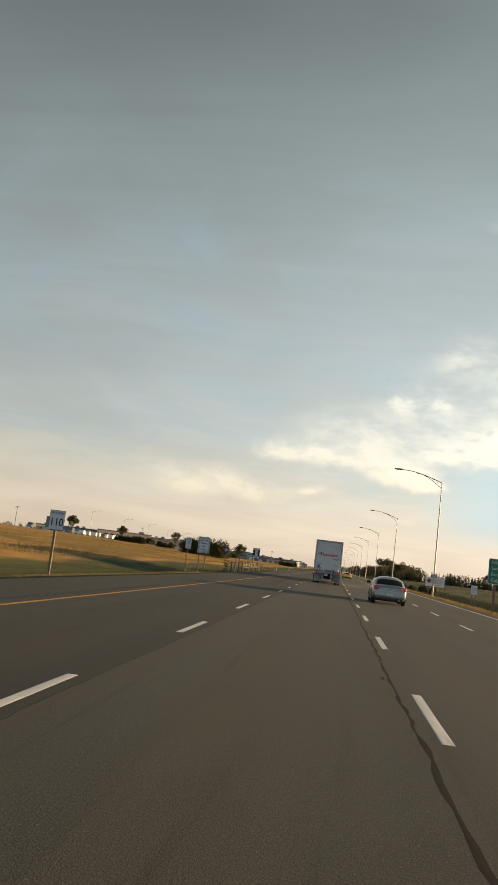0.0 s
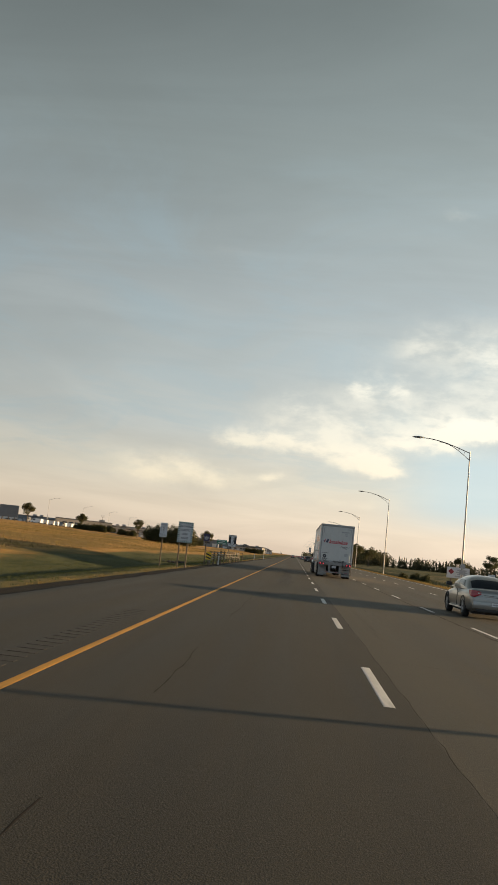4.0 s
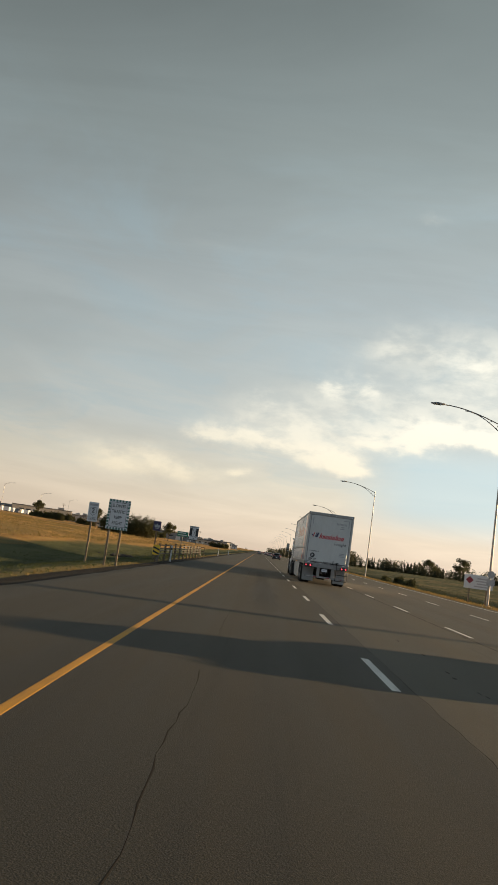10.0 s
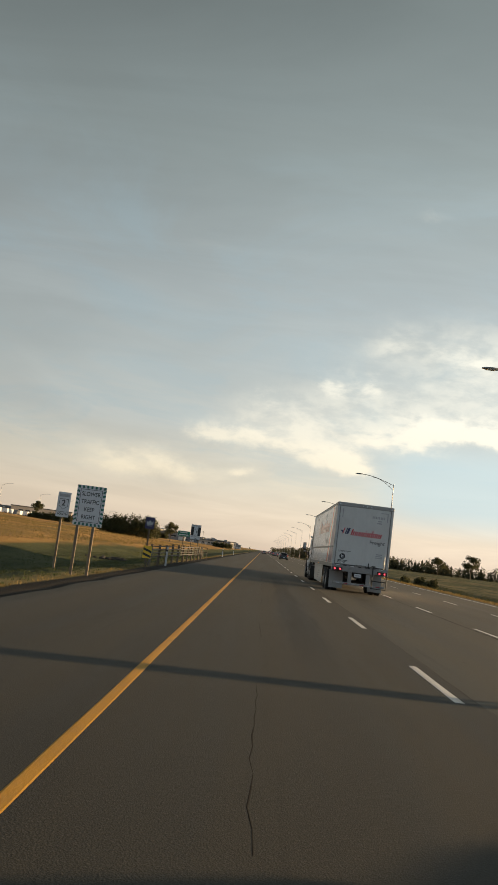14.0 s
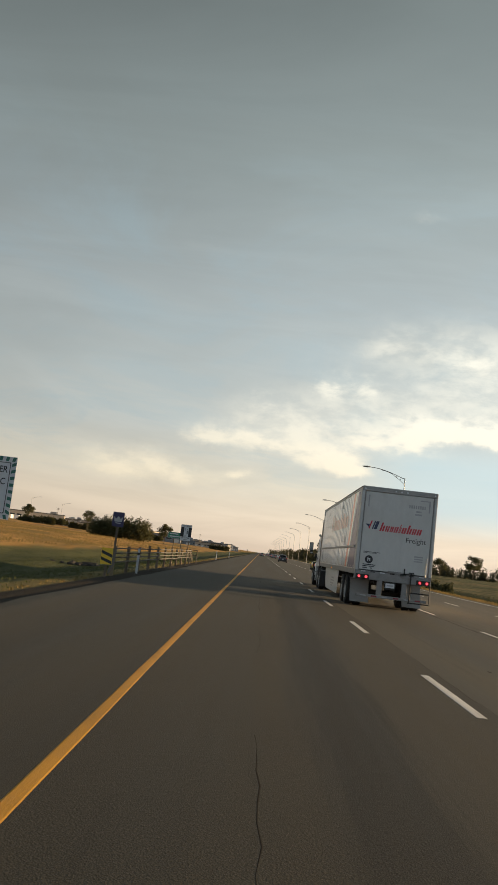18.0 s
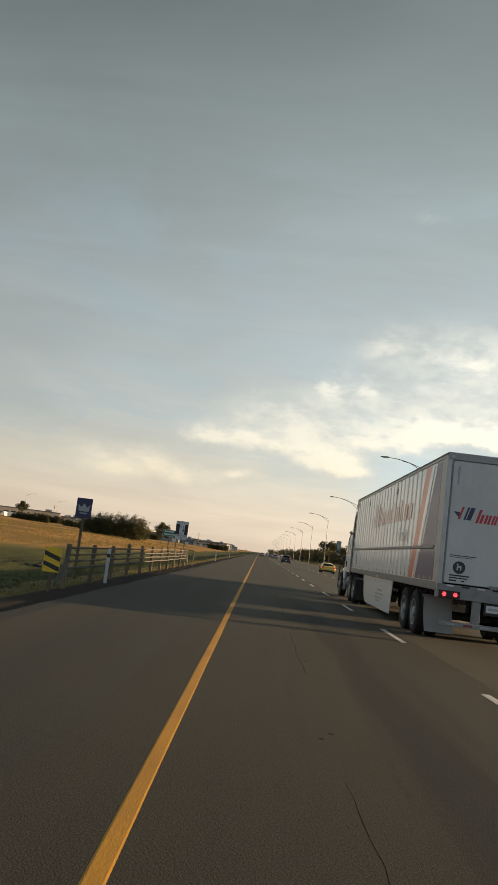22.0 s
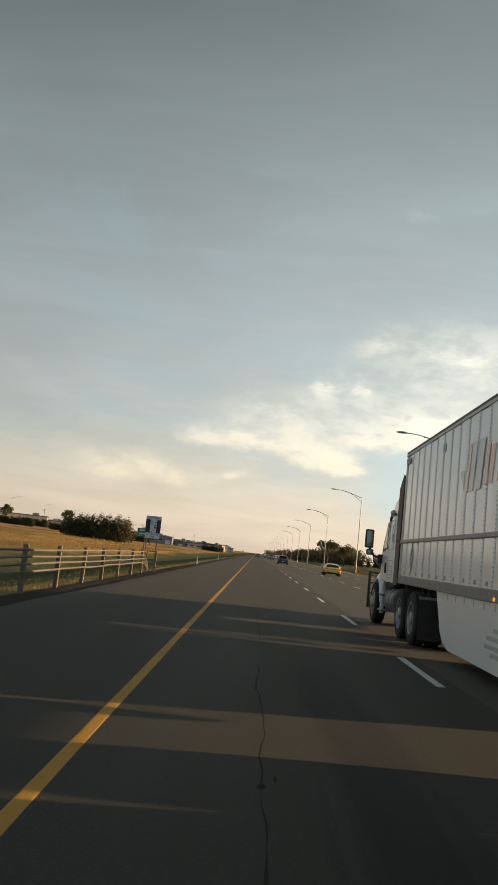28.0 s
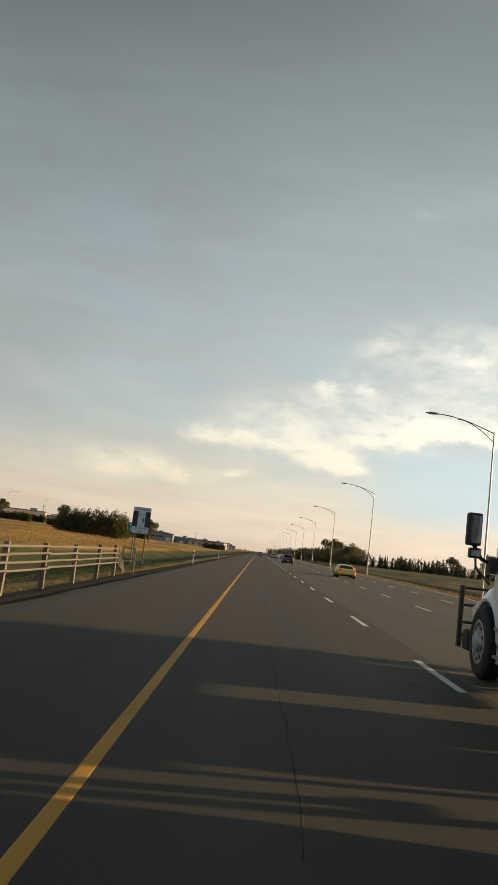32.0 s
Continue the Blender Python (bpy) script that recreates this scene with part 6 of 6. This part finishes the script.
# further white signs on the verge
for x, y, w, h, z in ((24, 26, 0.75, 1.1, 0.5),):
    t = thing("verge_sign", pose(x, y, 0), "white board sign on wooden posts", "road sign", "signs on the verge")
    g0 = ground_z(x, y) - 0.25
    post(t, -w * 0.3, g0, z + h, "wood")
    post(t, w * 0.3, g0, z + h, "wood")
    panel(t, -w / 2, w / 2, z, z + h, "signwhite", 0.04)
    for i in range(3):
        panel(t, -w * 0.35, w * (0.35 - 0.06 * i), z + h * (0.66 - 0.22 * i), z + h * (0.76 - 0.22 * i), "greyprint", 0.01, -0.0045, "print_bar")


# ---------------------------------------------------------------- barrier fence and markers in the median
def make_fence():
    t = thing("barrier_fence", pose(-4.45, 0, 0), "weathered post and rail barrier along the median", "fence", kind="")
    rnd = random.Random(8)
    ys = [3.6 + 3.4 * i for i in range(11)]
    for i, y in enumerate(ys):
        g = ground_z(-4.45, y)
        h = 1.08 + rnd.uniform(-0.05, 0.05)
        lean = rnd.uniform(-0.04, 0.04)
        bm = B()
        box(bm, -0.06, 0.06, y - 0.06, y + 0.06, g - 0.3, h, 0.012)
        for v in bm.verts:
            if v.co.z > 0.5:
                v.co.x += lean
                v.co.y += lean * 0.6
        part("post", bm, M["wood"] if i % 2 else M["woodlit"], t)
    for k, z in enumerate((0.42, 0.60, 0.78, 0.96)):
        for i in range(len(ys) - 1):
            za, zb = z + rnd.uniform(-0.015, 0.015), z + rnd.uniform(-0.015, 0.015)
            part("rail", rod(B(), (0.095, ys[i] - 0.1, za), (0.095, ys[i + 1] + 0.1, zb), 0.028, seg=8), M["rail"], t)
        for y0, y1 in ((ys[0], ys[0] - 1.3), (ys[-1], ys[-1] + 1.6)):
            part("anchor_rail", rod(B(), (0.095, y0, z), (0.12, y1, 0.02 + k * 0.03), 0.024, seg=8), M["rail"], t)
    return t


make_fence()
t = thing("hazard_marker", pose(-4.38, 1.9, 0), "black and yellow striped hazard marker", "road sign")
post(t, 0.0, ground_z(-4.4, 1.9) - 0.2, 0.95, "wood", 0.08)
hp = panel(t, -0.21, 0.21, 0.36, 0.96, "signyellow", 0.02)
for z in (0.50, 0.74):
    bm = B()
    plate(bm, [(-0.2, -0.0045, z + 0.02), (-0.2, -0.0045, z + 0.13), (0.2, -0.0045, z - 0.01), (0.2, -0.0045, z - 0.12)], 0.003, (0, -1, 0))
    part("stripe", bm, M["signblack"], hp)
t = thing("open_marker_frame", pose(-4.3, 39.8, 0), "small open post frame at the barrier's end", "marker")
for x in (-0.24, 0.24):
    part("post", box(B(), x - 0.035, x + 0.035, -0.035, 0.035, ground_z(-4.3, 39.8) - 0.2, 1.0, 0.006), M["woodlit"], t)
part("crossbar", box(B(), -0.24, 0.24, -0.02, 0.02, 0.95, 1.0), M["wood"], t)
part("crossbar", box(B(), -0.24, 0.24, -0.02, 0.02, 0.5, 0.58), M["wood"], t)


def make_delineator(x, y):
    t = thing("delineator_post", pose(x, y, ground_z(x, y)), "slim white roadside post with a black band", "roadside post", "delineator posts")
    part("post", box(B(), -0.05, 0.05, -0.03, 0.03, -0.2, 1.05, 0.015), M["signwhite"], t)
    part("band", box(B(), -0.052, 0.052, -0.032, 0.032, 0.78, 0.90, 0.012), M["signblack"], t)
    return t


make_delineator(-4.05, 7.4)
for y in (70.0, 110.0):
    make_delineator(-4.05, y)


# dark stones round a drain in the median ditch
def make_drain(x, y):
    rnd = random.Random(61)
    t = thing("ditch_drain", pose(x, y, ground_z(x, y)), "dark stones round a drain pipe in the grass ditch", "drain")
    part("pipe", lathe(B(), [(-0.5, 0.20), (0.5, 0.20), (0.5, 0.26), (-0.5, 0.26), (-0.5, 0.20)], 18), M["chassis"], t, "short dark pipe end")
    for _ in range(26):
        bm = B()
        r = rnd.uniform(0.10, 0.28)
        bmesh.ops.create_icosphere(bm, subdivisions=1, radius=r)
        for v in bm.verts:
            v.co *= rnd.uniform(0.75, 1.15)
            v.co.z *= 0.6
        bm.transform(Matrix.Translation((rnd.gauss(0, 1.1), rnd.gauss(0, 0.55), r * 0.25)))
        part("stone", bm, M["chassis"], t)


make_drain(-10.2, 27.0)


# ---------------------------------------------------------------- trees
def leaf_cloud(bm, rnd, centre, r, n, size, squash=1.0):
    """Many small two-faced clumps scattered through an uneven blob."""
    for _ in range(n):
        d = Vector((rnd.gauss(0, 1), rnd.gauss(0, 1), rnd.gauss(0, 1)))
        d.normalize()
        p = Vector(centre) + Vector((d.x, d.y, d.z * squash)) * r * (rnd.random() ** 0.45)
        a = Vector((rnd.gauss(0, 1), rnd.gauss(0, 1), rnd.gauss(0, 1))).normalized()
        b = a.orthogonal().normalized()
        c = a.cross(b)
        s = size * rnd.uniform(0.6, 1.4)
        vs = [bm.verts.new(p + q) for q in (b * s, c * s * 0.7, -b * s, -c * s * 0.7 + a * s * 0.4)]
        bm.faces.new((vs[0], vs[1], vs[2]))
        bm.faces.new((vs[0], vs[2], vs[3]))


def spruce(bm, rnd, x, y, z, h):
    r = h * rnd.uniform(0.15, 0.2)
    tiers = 9
    for i in range(tiers):
        f = i / tiers
        zz = z + h * (0.10 + 0.9 * f)
        rr = r * (1 - f) ** 0.85 + 0.1
        for j in range(9):
            a = rnd.uniform(0, 2 * math.pi)
            tip = Vector((x + rr * math.cos(a), y + rr * math.sin(a), zz - h * 0.05))
            root = Vector((x, y, zz + h * 0.09))
            side = Vector((-math.sin(a), math.cos(a), 0)) * rr * 0.45
            v = [bm.verts.new(q) for q in (root, tip + side + Vector((0, 0, -h * 0.02)), tip * 1.0, tip - side)]
            bm.faces.new((v[0], v[1], v[2]))
            bm.faces.new((v[0], v[2], v[3]))


def make_tree(x, y, h, spread, seed, label, sparse=False, group=""):
    rnd = random.Random(seed)
    t = thing("tree", pose(x, y, ground_z(x, y)), label, "tree", group)
    bm = B()
    th = h * 0.42
    rod(bm, (0, 0, -0.3), (0.05 * h * rnd.uniform(-0.3, 0.3), 0, th), h * 0.025, h * 0.014, 8)
    limbs = []
    for i in range(8):
        a = i * 0.8 + rnd.uniform(-0.2, 0.2)
        e = Vector((spread * 0.55 * math.cos(a), spread * 0.55 * math.sin(a), h * rnd.uniform(0.5, 0.82)))
        rod(bm, (0, 0, th * rnd.uniform(0.6, 1.0)), e, h * 0.011, h * 0.004, 6)
        limbs.append(e)
    part("trunk", bm, M["bark"], t, "brown trunk and limbs")
    bm = B()
    for e in limbs:
        leaf_cloud(bm, rnd, e, spread * rnd.uniform(0.32, 0.5), 110 if sparse else 230, h * 0.022, 0.8)
    for _ in range(5):
        leaf_cloud(bm, rnd, (rnd.uniform(-0.3, 0.3) * spread, rnd.uniform(-0.3, 0.3) * spread, h * rnd.uniform(0.72, 0.92)), spread * 0.34, 90 if sparse else 200, h * 0.022, 0.8)
    part("crown", bm, M["leafgreen"], t, "dark green leafy crown")
    return t


def make_bush(x, y, w, h, seed, label, group=""):
    rnd = random.Random(seed)
    t = thing("bush", pose(x, y, ground_z(x, y)), label, "bush", group)
    bm = B()
    n = max(6, int(w / 0.9))
    for i in range(n):
        cx = -w / 2 + w * (i + 0.5) / n + rnd.uniform(-0.4, 0.4)
        hh = h * rnd.uniform(0.72, 1.05)
        top = hh * rnd.uniform(0.9, 1.12)
        cy = rnd.uniform(-1.4, 1.4)
        leaf_cloud(bm, rnd, (cx, cy, hh * 0.34), hh * 0.40, 420, 0.12 + h * 0.018, 0.95)
        leaf_cloud(bm, rnd, (cx + rnd.uniform(-0.3, 0.3), cy, top * 0.64), hh * 0.30, 240, 0.11 + h * 0.016, 1.15)
        leaf_cloud(bm, rnd, (cx + rnd.uniform(-0.3, 0.3), cy, top * 0.88), hh * 0.15, 60, 0.065 + h * 0.010, 1.4)
    part("leaves", bm, M["leafgreen"], t)
    for i in range(n):
        cx = -w / 2 + w * (i + 0.5) / n
        part("stem", rod(B(), (cx, 0, -0.2), (cx + rnd.uniform(-0.3, 0.3), 0, h * 0.5), 0.05, 0.02, 6), M["bark"], t)
    return t


def far_woods(name, x0, y0, x1, y1, n, hmin, hmax, depth, conifer, seed, label):
    """A belt of wood, far off."""
    rnd = random.Random(seed)
    bm = B()
    for i in range(n):
        f = rnd.random()
        x = x0 + (x1 - x0) * f + rnd.uniform(-depth, depth)
        y = y0 + (y1 - y0) * f + rnd.uniform(-depth, depth)
        h = rnd.uniform(hmin, hmax) * (1.0 + 0.25 * noise.noise(Vector((x * 0.02, y * 0.02, seed))))
        z = ground_z(x, y)
        if rnd.random() < conifer:
            spruce(bm, rnd, x, y, z - 0.2, h)
            leaf_cloud(bm, rnd, (x + rnd.uniform(-2, 2), y, z + h * 0.16), h * 0.22, 24, h * 0.06, 0.8)
        else:
            leaf_cloud(bm, rnd, (x, y, z + h * 0.38), h * 0.42, 75, h * 0.055, 0.95)
            leaf_cloud(bm, rnd, (x + rnd.uniform(-1, 1), y, z + h * 0.72), h * 0.26, 40, h * 0.045, 1.0)
    me = finish(bm)
    me.materials.append(M["needle"])
    return tagged(new(name, me), label, "woods", kind="stuff")


far_woods("tree_belt", 62, 500, 230, 430, 300, 4.5, 9.5, 12, 0.55, 3, "dark belt of spruce and poplar across the field")
far_woods("tree_belt", 230, 430, 420, 330, 240, 4.5, 9.5, 14, 0.6, 4, "dark belt of spruce and poplar across the field")
far_woods("tree_belt", 36, 760, 62, 500, 190, 8.0, 12.0, 9, 0.3, 5, "leafy roadside wood beside the highway")
far_woods("tree_belt", 26, 1500, 40, 780, 120, 7.0, 11.0, 10, 0.5, 6, "far roadside wood")
far_woods("tree_belt", -60, 1900, -420, 620, 240, 5.0, 9.0, 40, 0.2, 7, "low trees along the left horizon")
make_tree(112, 395, 12.5, 5.2, 31, "rounded leafy tree standing above the belt")
make_tree(98, 410, 9.5, 4.5, 32, "leafy tree at the edge of the belt")
make_tree(34, 372, 12.0, 6.5, 33, "broad leafy tree by the road")
make_tree(43, 384, 10.5, 6.0, 34, "broad leafy tree by the road")
make_tree(-31, 240, 6.5, 2.9, 35, "lone leafy tree in the median")
make_tree(-62, 262, 8.0, 2.6, 36, "lone slender tree by the opposite road", True)
make_tree(-92, 214, 7.5, 2.8, 37, "leafy tree by the opposite road")
make_bush(-37, 189, 15, 6.2, 49, "dense clump of dark green shrubs in the field")
make_bush(-96, 318, 16, 3.6, 42, "clump of dark shrubs by the opposite road")
make_bush(-84, 345, 10, 3.2, 46, "clump of dark shrubs by the opposite road")
make_bush(-70, 420, 24, 3.2, 47, "long low hedge beyond the field")
make_bush(-112, 395, 20, 3.4, 48, "long low hedge beyond the field")
make_tree(-104, 330, 8.0, 3.2, 38, "leafy tree by the opposite road")
make_tree(-66, 400, 7.0, 3.0, 39, "leafy tree by the opposite road")
make_bush(-52, 330, 18, 3.5, 43, "far clump of dark shrubs")
make_bush(-22, 420, 10, 3.0, 44, "far clump of dark shrubs")
make_bush(23, 74, 5, 2.2, 45, "round shrub in the ditch")


# ---------------------------------------------------------------- buildings beyond the field
def make_building(x, y, w, d, h, clad, seed, label, bays=8, turn=0):
    rnd = random.Random(seed)
    t = thing("warehouse", pose(x, y, ground_z(x, y) - 0.3, 0, 0, turn), label, "building", "buildings beyond the field")
    part("wall", box(B(), -w / 2, w / 2, 0, d, 0, h, 0.05), M[clad], t)
    part("roof", box(B(), -w / 2 - 0.2, w / 2 + 0.2, -0.2, d + 0.2, h, h + 0.35, 0.05), M["roof"], t, "dark flat roof")
    for i in range(bays):
        cx = -w / 2 + w * (i + 0.5) / bays
        if rnd.random() < 0.35:
            part("loading_door", box(B(), cx - w / bays * 0.3, cx + w / bays * 0.3, -0.06, 0.02, 0.3, min(4.2, h * 0.55)), M["cladwhite"], t)
        else:
            wn = part("window", box(B(), cx - w / bays * 0.34, cx + w / bays * 0.34, -0.05, 0.02, h * 0.45, h * 0.68), M["pane"], t)
            part("sill", box(B(), cx - w / bays * 0.36, cx + w / bays * 0.36, -0.12, -0.05, h * 0.43, h * 0.45), M["cladwhite"], wn)
    for i in range(rnd.randint(1, 3)):
        cx = rnd.uniform(-w * 0.4, w * 0.4)
        part("roof_unit", box(B(), cx - 1.2, cx + 1.2, d * 0.3, d * 0.3 + 2, h + 0.3, h + 1.5, 0.05), M["cladgrey"], t)
    return t


rb = random.Random(77)
CL = ("cladgrey", "cladtan", "cladwhite", "cladblue", "cladgrey", "cladtan")
WORDS = {"cladgrey": "low grey warehouse with a flat dark roof", "cladtan": "low tan warehouse with a flat dark roof", "cladwhite": "low white warehouse with a flat dark roof", "cladblue": "low slate-blue warehouse with a flat roof"}
for i in range(46):
    az = radians(-21.5 + 19.0 * i / 45 + rb.uniform(-0.3, 0.3))
    dist = rb.uniform(430, 620) + (90 if i % 3 == 0 else 0)
    x, y = dist * math.sin(az), dist * math.cos(az) - 30
    c = CL[rb.randrange(6)]
    make_building(x, y, rb.uniform(16, 40), 16, rb.uniform(3.2, 5.6) * (1.0 if i < 36 else 0.7), c, i, WORDS[c], rb.randint(5, 9), -math.degrees(az) * 0.5 + rb.uniform(-12, 12))


def make_van(m, paint, label):
    t = thing("parked_van", m, label, "van", "vehicles parked beyond the field")
    bm = B()
    prof = [(-2.6, 0.35), (-2.6, 2.1), (-2.5, 2.3), (1.2, 2.3), (1.9, 1.35), (2.6, 1.15), (2.7, 0.35)]
    rows = [[(s, y, z) for y, z in prof] for s in (-0.95, 0.95)]
    loft(bm, rows)
    part("body", bm, M[paint], t)
    for s in (-1, 1):
        bm = B()
        plate(bm, [(s * 0.955, 0.3, 1.4), (s * 0.955, 0.3, 2.05), (s * 0.955, 1.2, 2.05), (s * 0.955, 1.7, 1.4)], 0.01, (s, 0, 0))
        part("side_window", bm, M["glass"], t)
        for y in (-1.6, 1.7):
            part("wheel", rod(B(), (s * 0.75, y, 0.36), (s * 0.98, y, 0.36), 0.36, seg=16), M["rubber"], t)
    return t


van = make_van(pose(-124, 322, ground_z(-124, 322), 0, 0, 80), "whitecar", "white van parked in a long row")
for i in range(1, 46):
    y = 322 + 6.3 * i + rb.uniform(-1, 1)
    x = -124 + rb.uniform(-1.5, 1.5) - (6 if i % 5 == 0 else 0)
    copy_thing(van, pose(x, y, ground_z(x, y), 0, 0, 80 + rb.uniform(-8, 8)))
dark_van = make_van(pose(-118, 240, ground_z(-118, 240), 0, 0, 180), "greycar", "dark vehicle on the opposite carriageway")
for y in (290, 345, 402, 480, 560):
    copy_thing(dark_van, pose(-118, y, ground_z(-118, y), 0, 0, 180))

# the blank back of a billboard and power poles
t = thing("billboard", pose(-104, 228, ground_z(-104, 228)), "plain slate-blue back of a billboard", "billboard")
part("panel", box(B(), -3.6, 3.6, 0, 0.3, 1.2, 5.6, 0.04), M["cladblue"], t)
for x in (-2.4, 0, 2.4):
    part("post", box(B(), x - 0.15, x + 0.15, 0.3, 0.6, -0.5, 5.4), M["wood"], t)


def make_power_pole(x, y):
    t = thing("power_pole", pose(x, y, ground_z(x, y)), "tall wooden power pole with crossarms", "power pole", "power poles")
    part("pole", rod(B(), (0, 0, -0.5), (0, 0, 13), 0.18, 0.12, 10), M["wood"], t)
    for z in (11.6, 12.5):
        part("crossarm", box(B(), -1.3, 1.3, -0.06, 0.06, z, z + 0.14), M["wood"], t)
    for x1 in (-1.1, 0.5, 1.1):
        part("insulator", rod(B(), (x1, 0, 12.64), (x1, 0, 12.84), 0.05, seg=8), M["signwhite"], t)


for x, y in ((-205, 330), (-196, 360), (-187, 390), (-150, 560), (-100, 700), (-70, 900), (140, 640)):
    make_power_pole(x, y)

# small sheds and houses across the fields to the right
for x, y, w, h, c, lab in ((118, 300, 9, 3.0, "cladtan", "low tan farm building in the field"), (150, 345, 7, 2.8, "cladwhite", "small white cottage in the field")):
    t = thing("shed", pose(x, y, ground_z(x, y)), lab, "shed", "sheds across the fields")
    part("wall", box(B(), -w / 2, w / 2, 0, 5, -0.3, h), M[c], t)
    bm = B()
    loft(bm, [[(-w / 2 - 0.3, -0.3, h), (w / 2 + 0.3, -0.3, h), (0, -0.3, h + w * 0.22)], [(-w / 2 - 0.3, 5.3, h), (w / 2 + 0.3, 5.3, h), (0, 5.3, h + w * 0.22)]])
    part("roof", bm, M["roof"], t)
    part("door", box(B(), -0.5, 0.5, -0.05, 0.02, -0.2, 2.0), M["wood"], t)


# ---------------------------------------------------------------- grass
def grass(name, n, place, hmin, hmax, mat, label, seed, blades=6):
    rnd = random.Random(seed)
    verts, faces = [], []
    for _ in range(n):
        x, y = place(rnd)
        z = ground_z(x, y)
        h = rnd.uniform(hmin, hmax)
        for _ in range(blades):
            a = rnd.uniform(0, 2 * math.pi)
            r = rnd.uniform(0, 0.12)
            bx, by = x + r * math.cos(a), y + r * math.sin(a)
            lean = rnd.uniform(0.1, 0.6) * h
            w = rnd.uniform(0.006, 0.014) * (1 + h)
            hh = h * rnd.uniform(0.6, 1.1)
            px, py = -math.sin(a) * w, math.cos(a) * w
            i = len(verts)
            verts += [(bx - px, by - py, z - 0.03), (bx + px, by + py, z - 0.03), (bx + math.cos(a) * lean * 0.4 + px * 0.7, by + math.sin(a) * lean * 0.4 + py * 0.7, z + hh * 0.6),
                      (bx + math.cos(a) * lean * 0.4 - px * 0.7, by + math.sin(a) * lean * 0.4 - py * 0.7, z + hh * 0.6), (bx + math.cos(a) * lean, by + math.sin(a) * lean, z + hh)]
            faces += [(i, i + 1, i + 2, i + 3), (i + 3, i + 2, i + 4)]
    me = bpy.data.meshes.new(name)
    me.from_pydata(verts, [], faces)
    me.materials.append(mat)
    return tagged(new(name, me), label, "grass", kind="stuff")


grass("dry_grass", 700, lambda r: (-4.6 - abs(r.gauss(0, 0.22)), r.uniform(-75, 90)), 0.03, 0.10, M["blade"], "dry grass along the pavement edge", 51)
grass("dry_grass", 2400, lambda r: (15.7 + abs(r.gauss(0, 0.5)), r.uniform(-60, 120)), 0.06, 0.22, M["blade"], "dry golden grass along the verge", 52)
grass("green_grass", 9000, lambda r: (-4.7 - 9.0 * r.random() ** 0.9, r.uniform(-72, 70)), 0.03, 0.08, M["bladegreen"], "mown green grass in the median ditch", 53, 5)
grass("hay_grass", 22000, lambda r: (-18 - 62 * r.random() ** 1.1, r.uniform(-55, 200)), 0.12, 0.32, M["blade"], "ripe golden hay in the field", 54, 5)
grass("green_grass", 3500, lambda r: (17.5 + 16 * r.random(), r.uniform(-40, 120)), 0.1, 0.3, M["ditchgrass"], "dark green grass in the ditch", 55, 5)
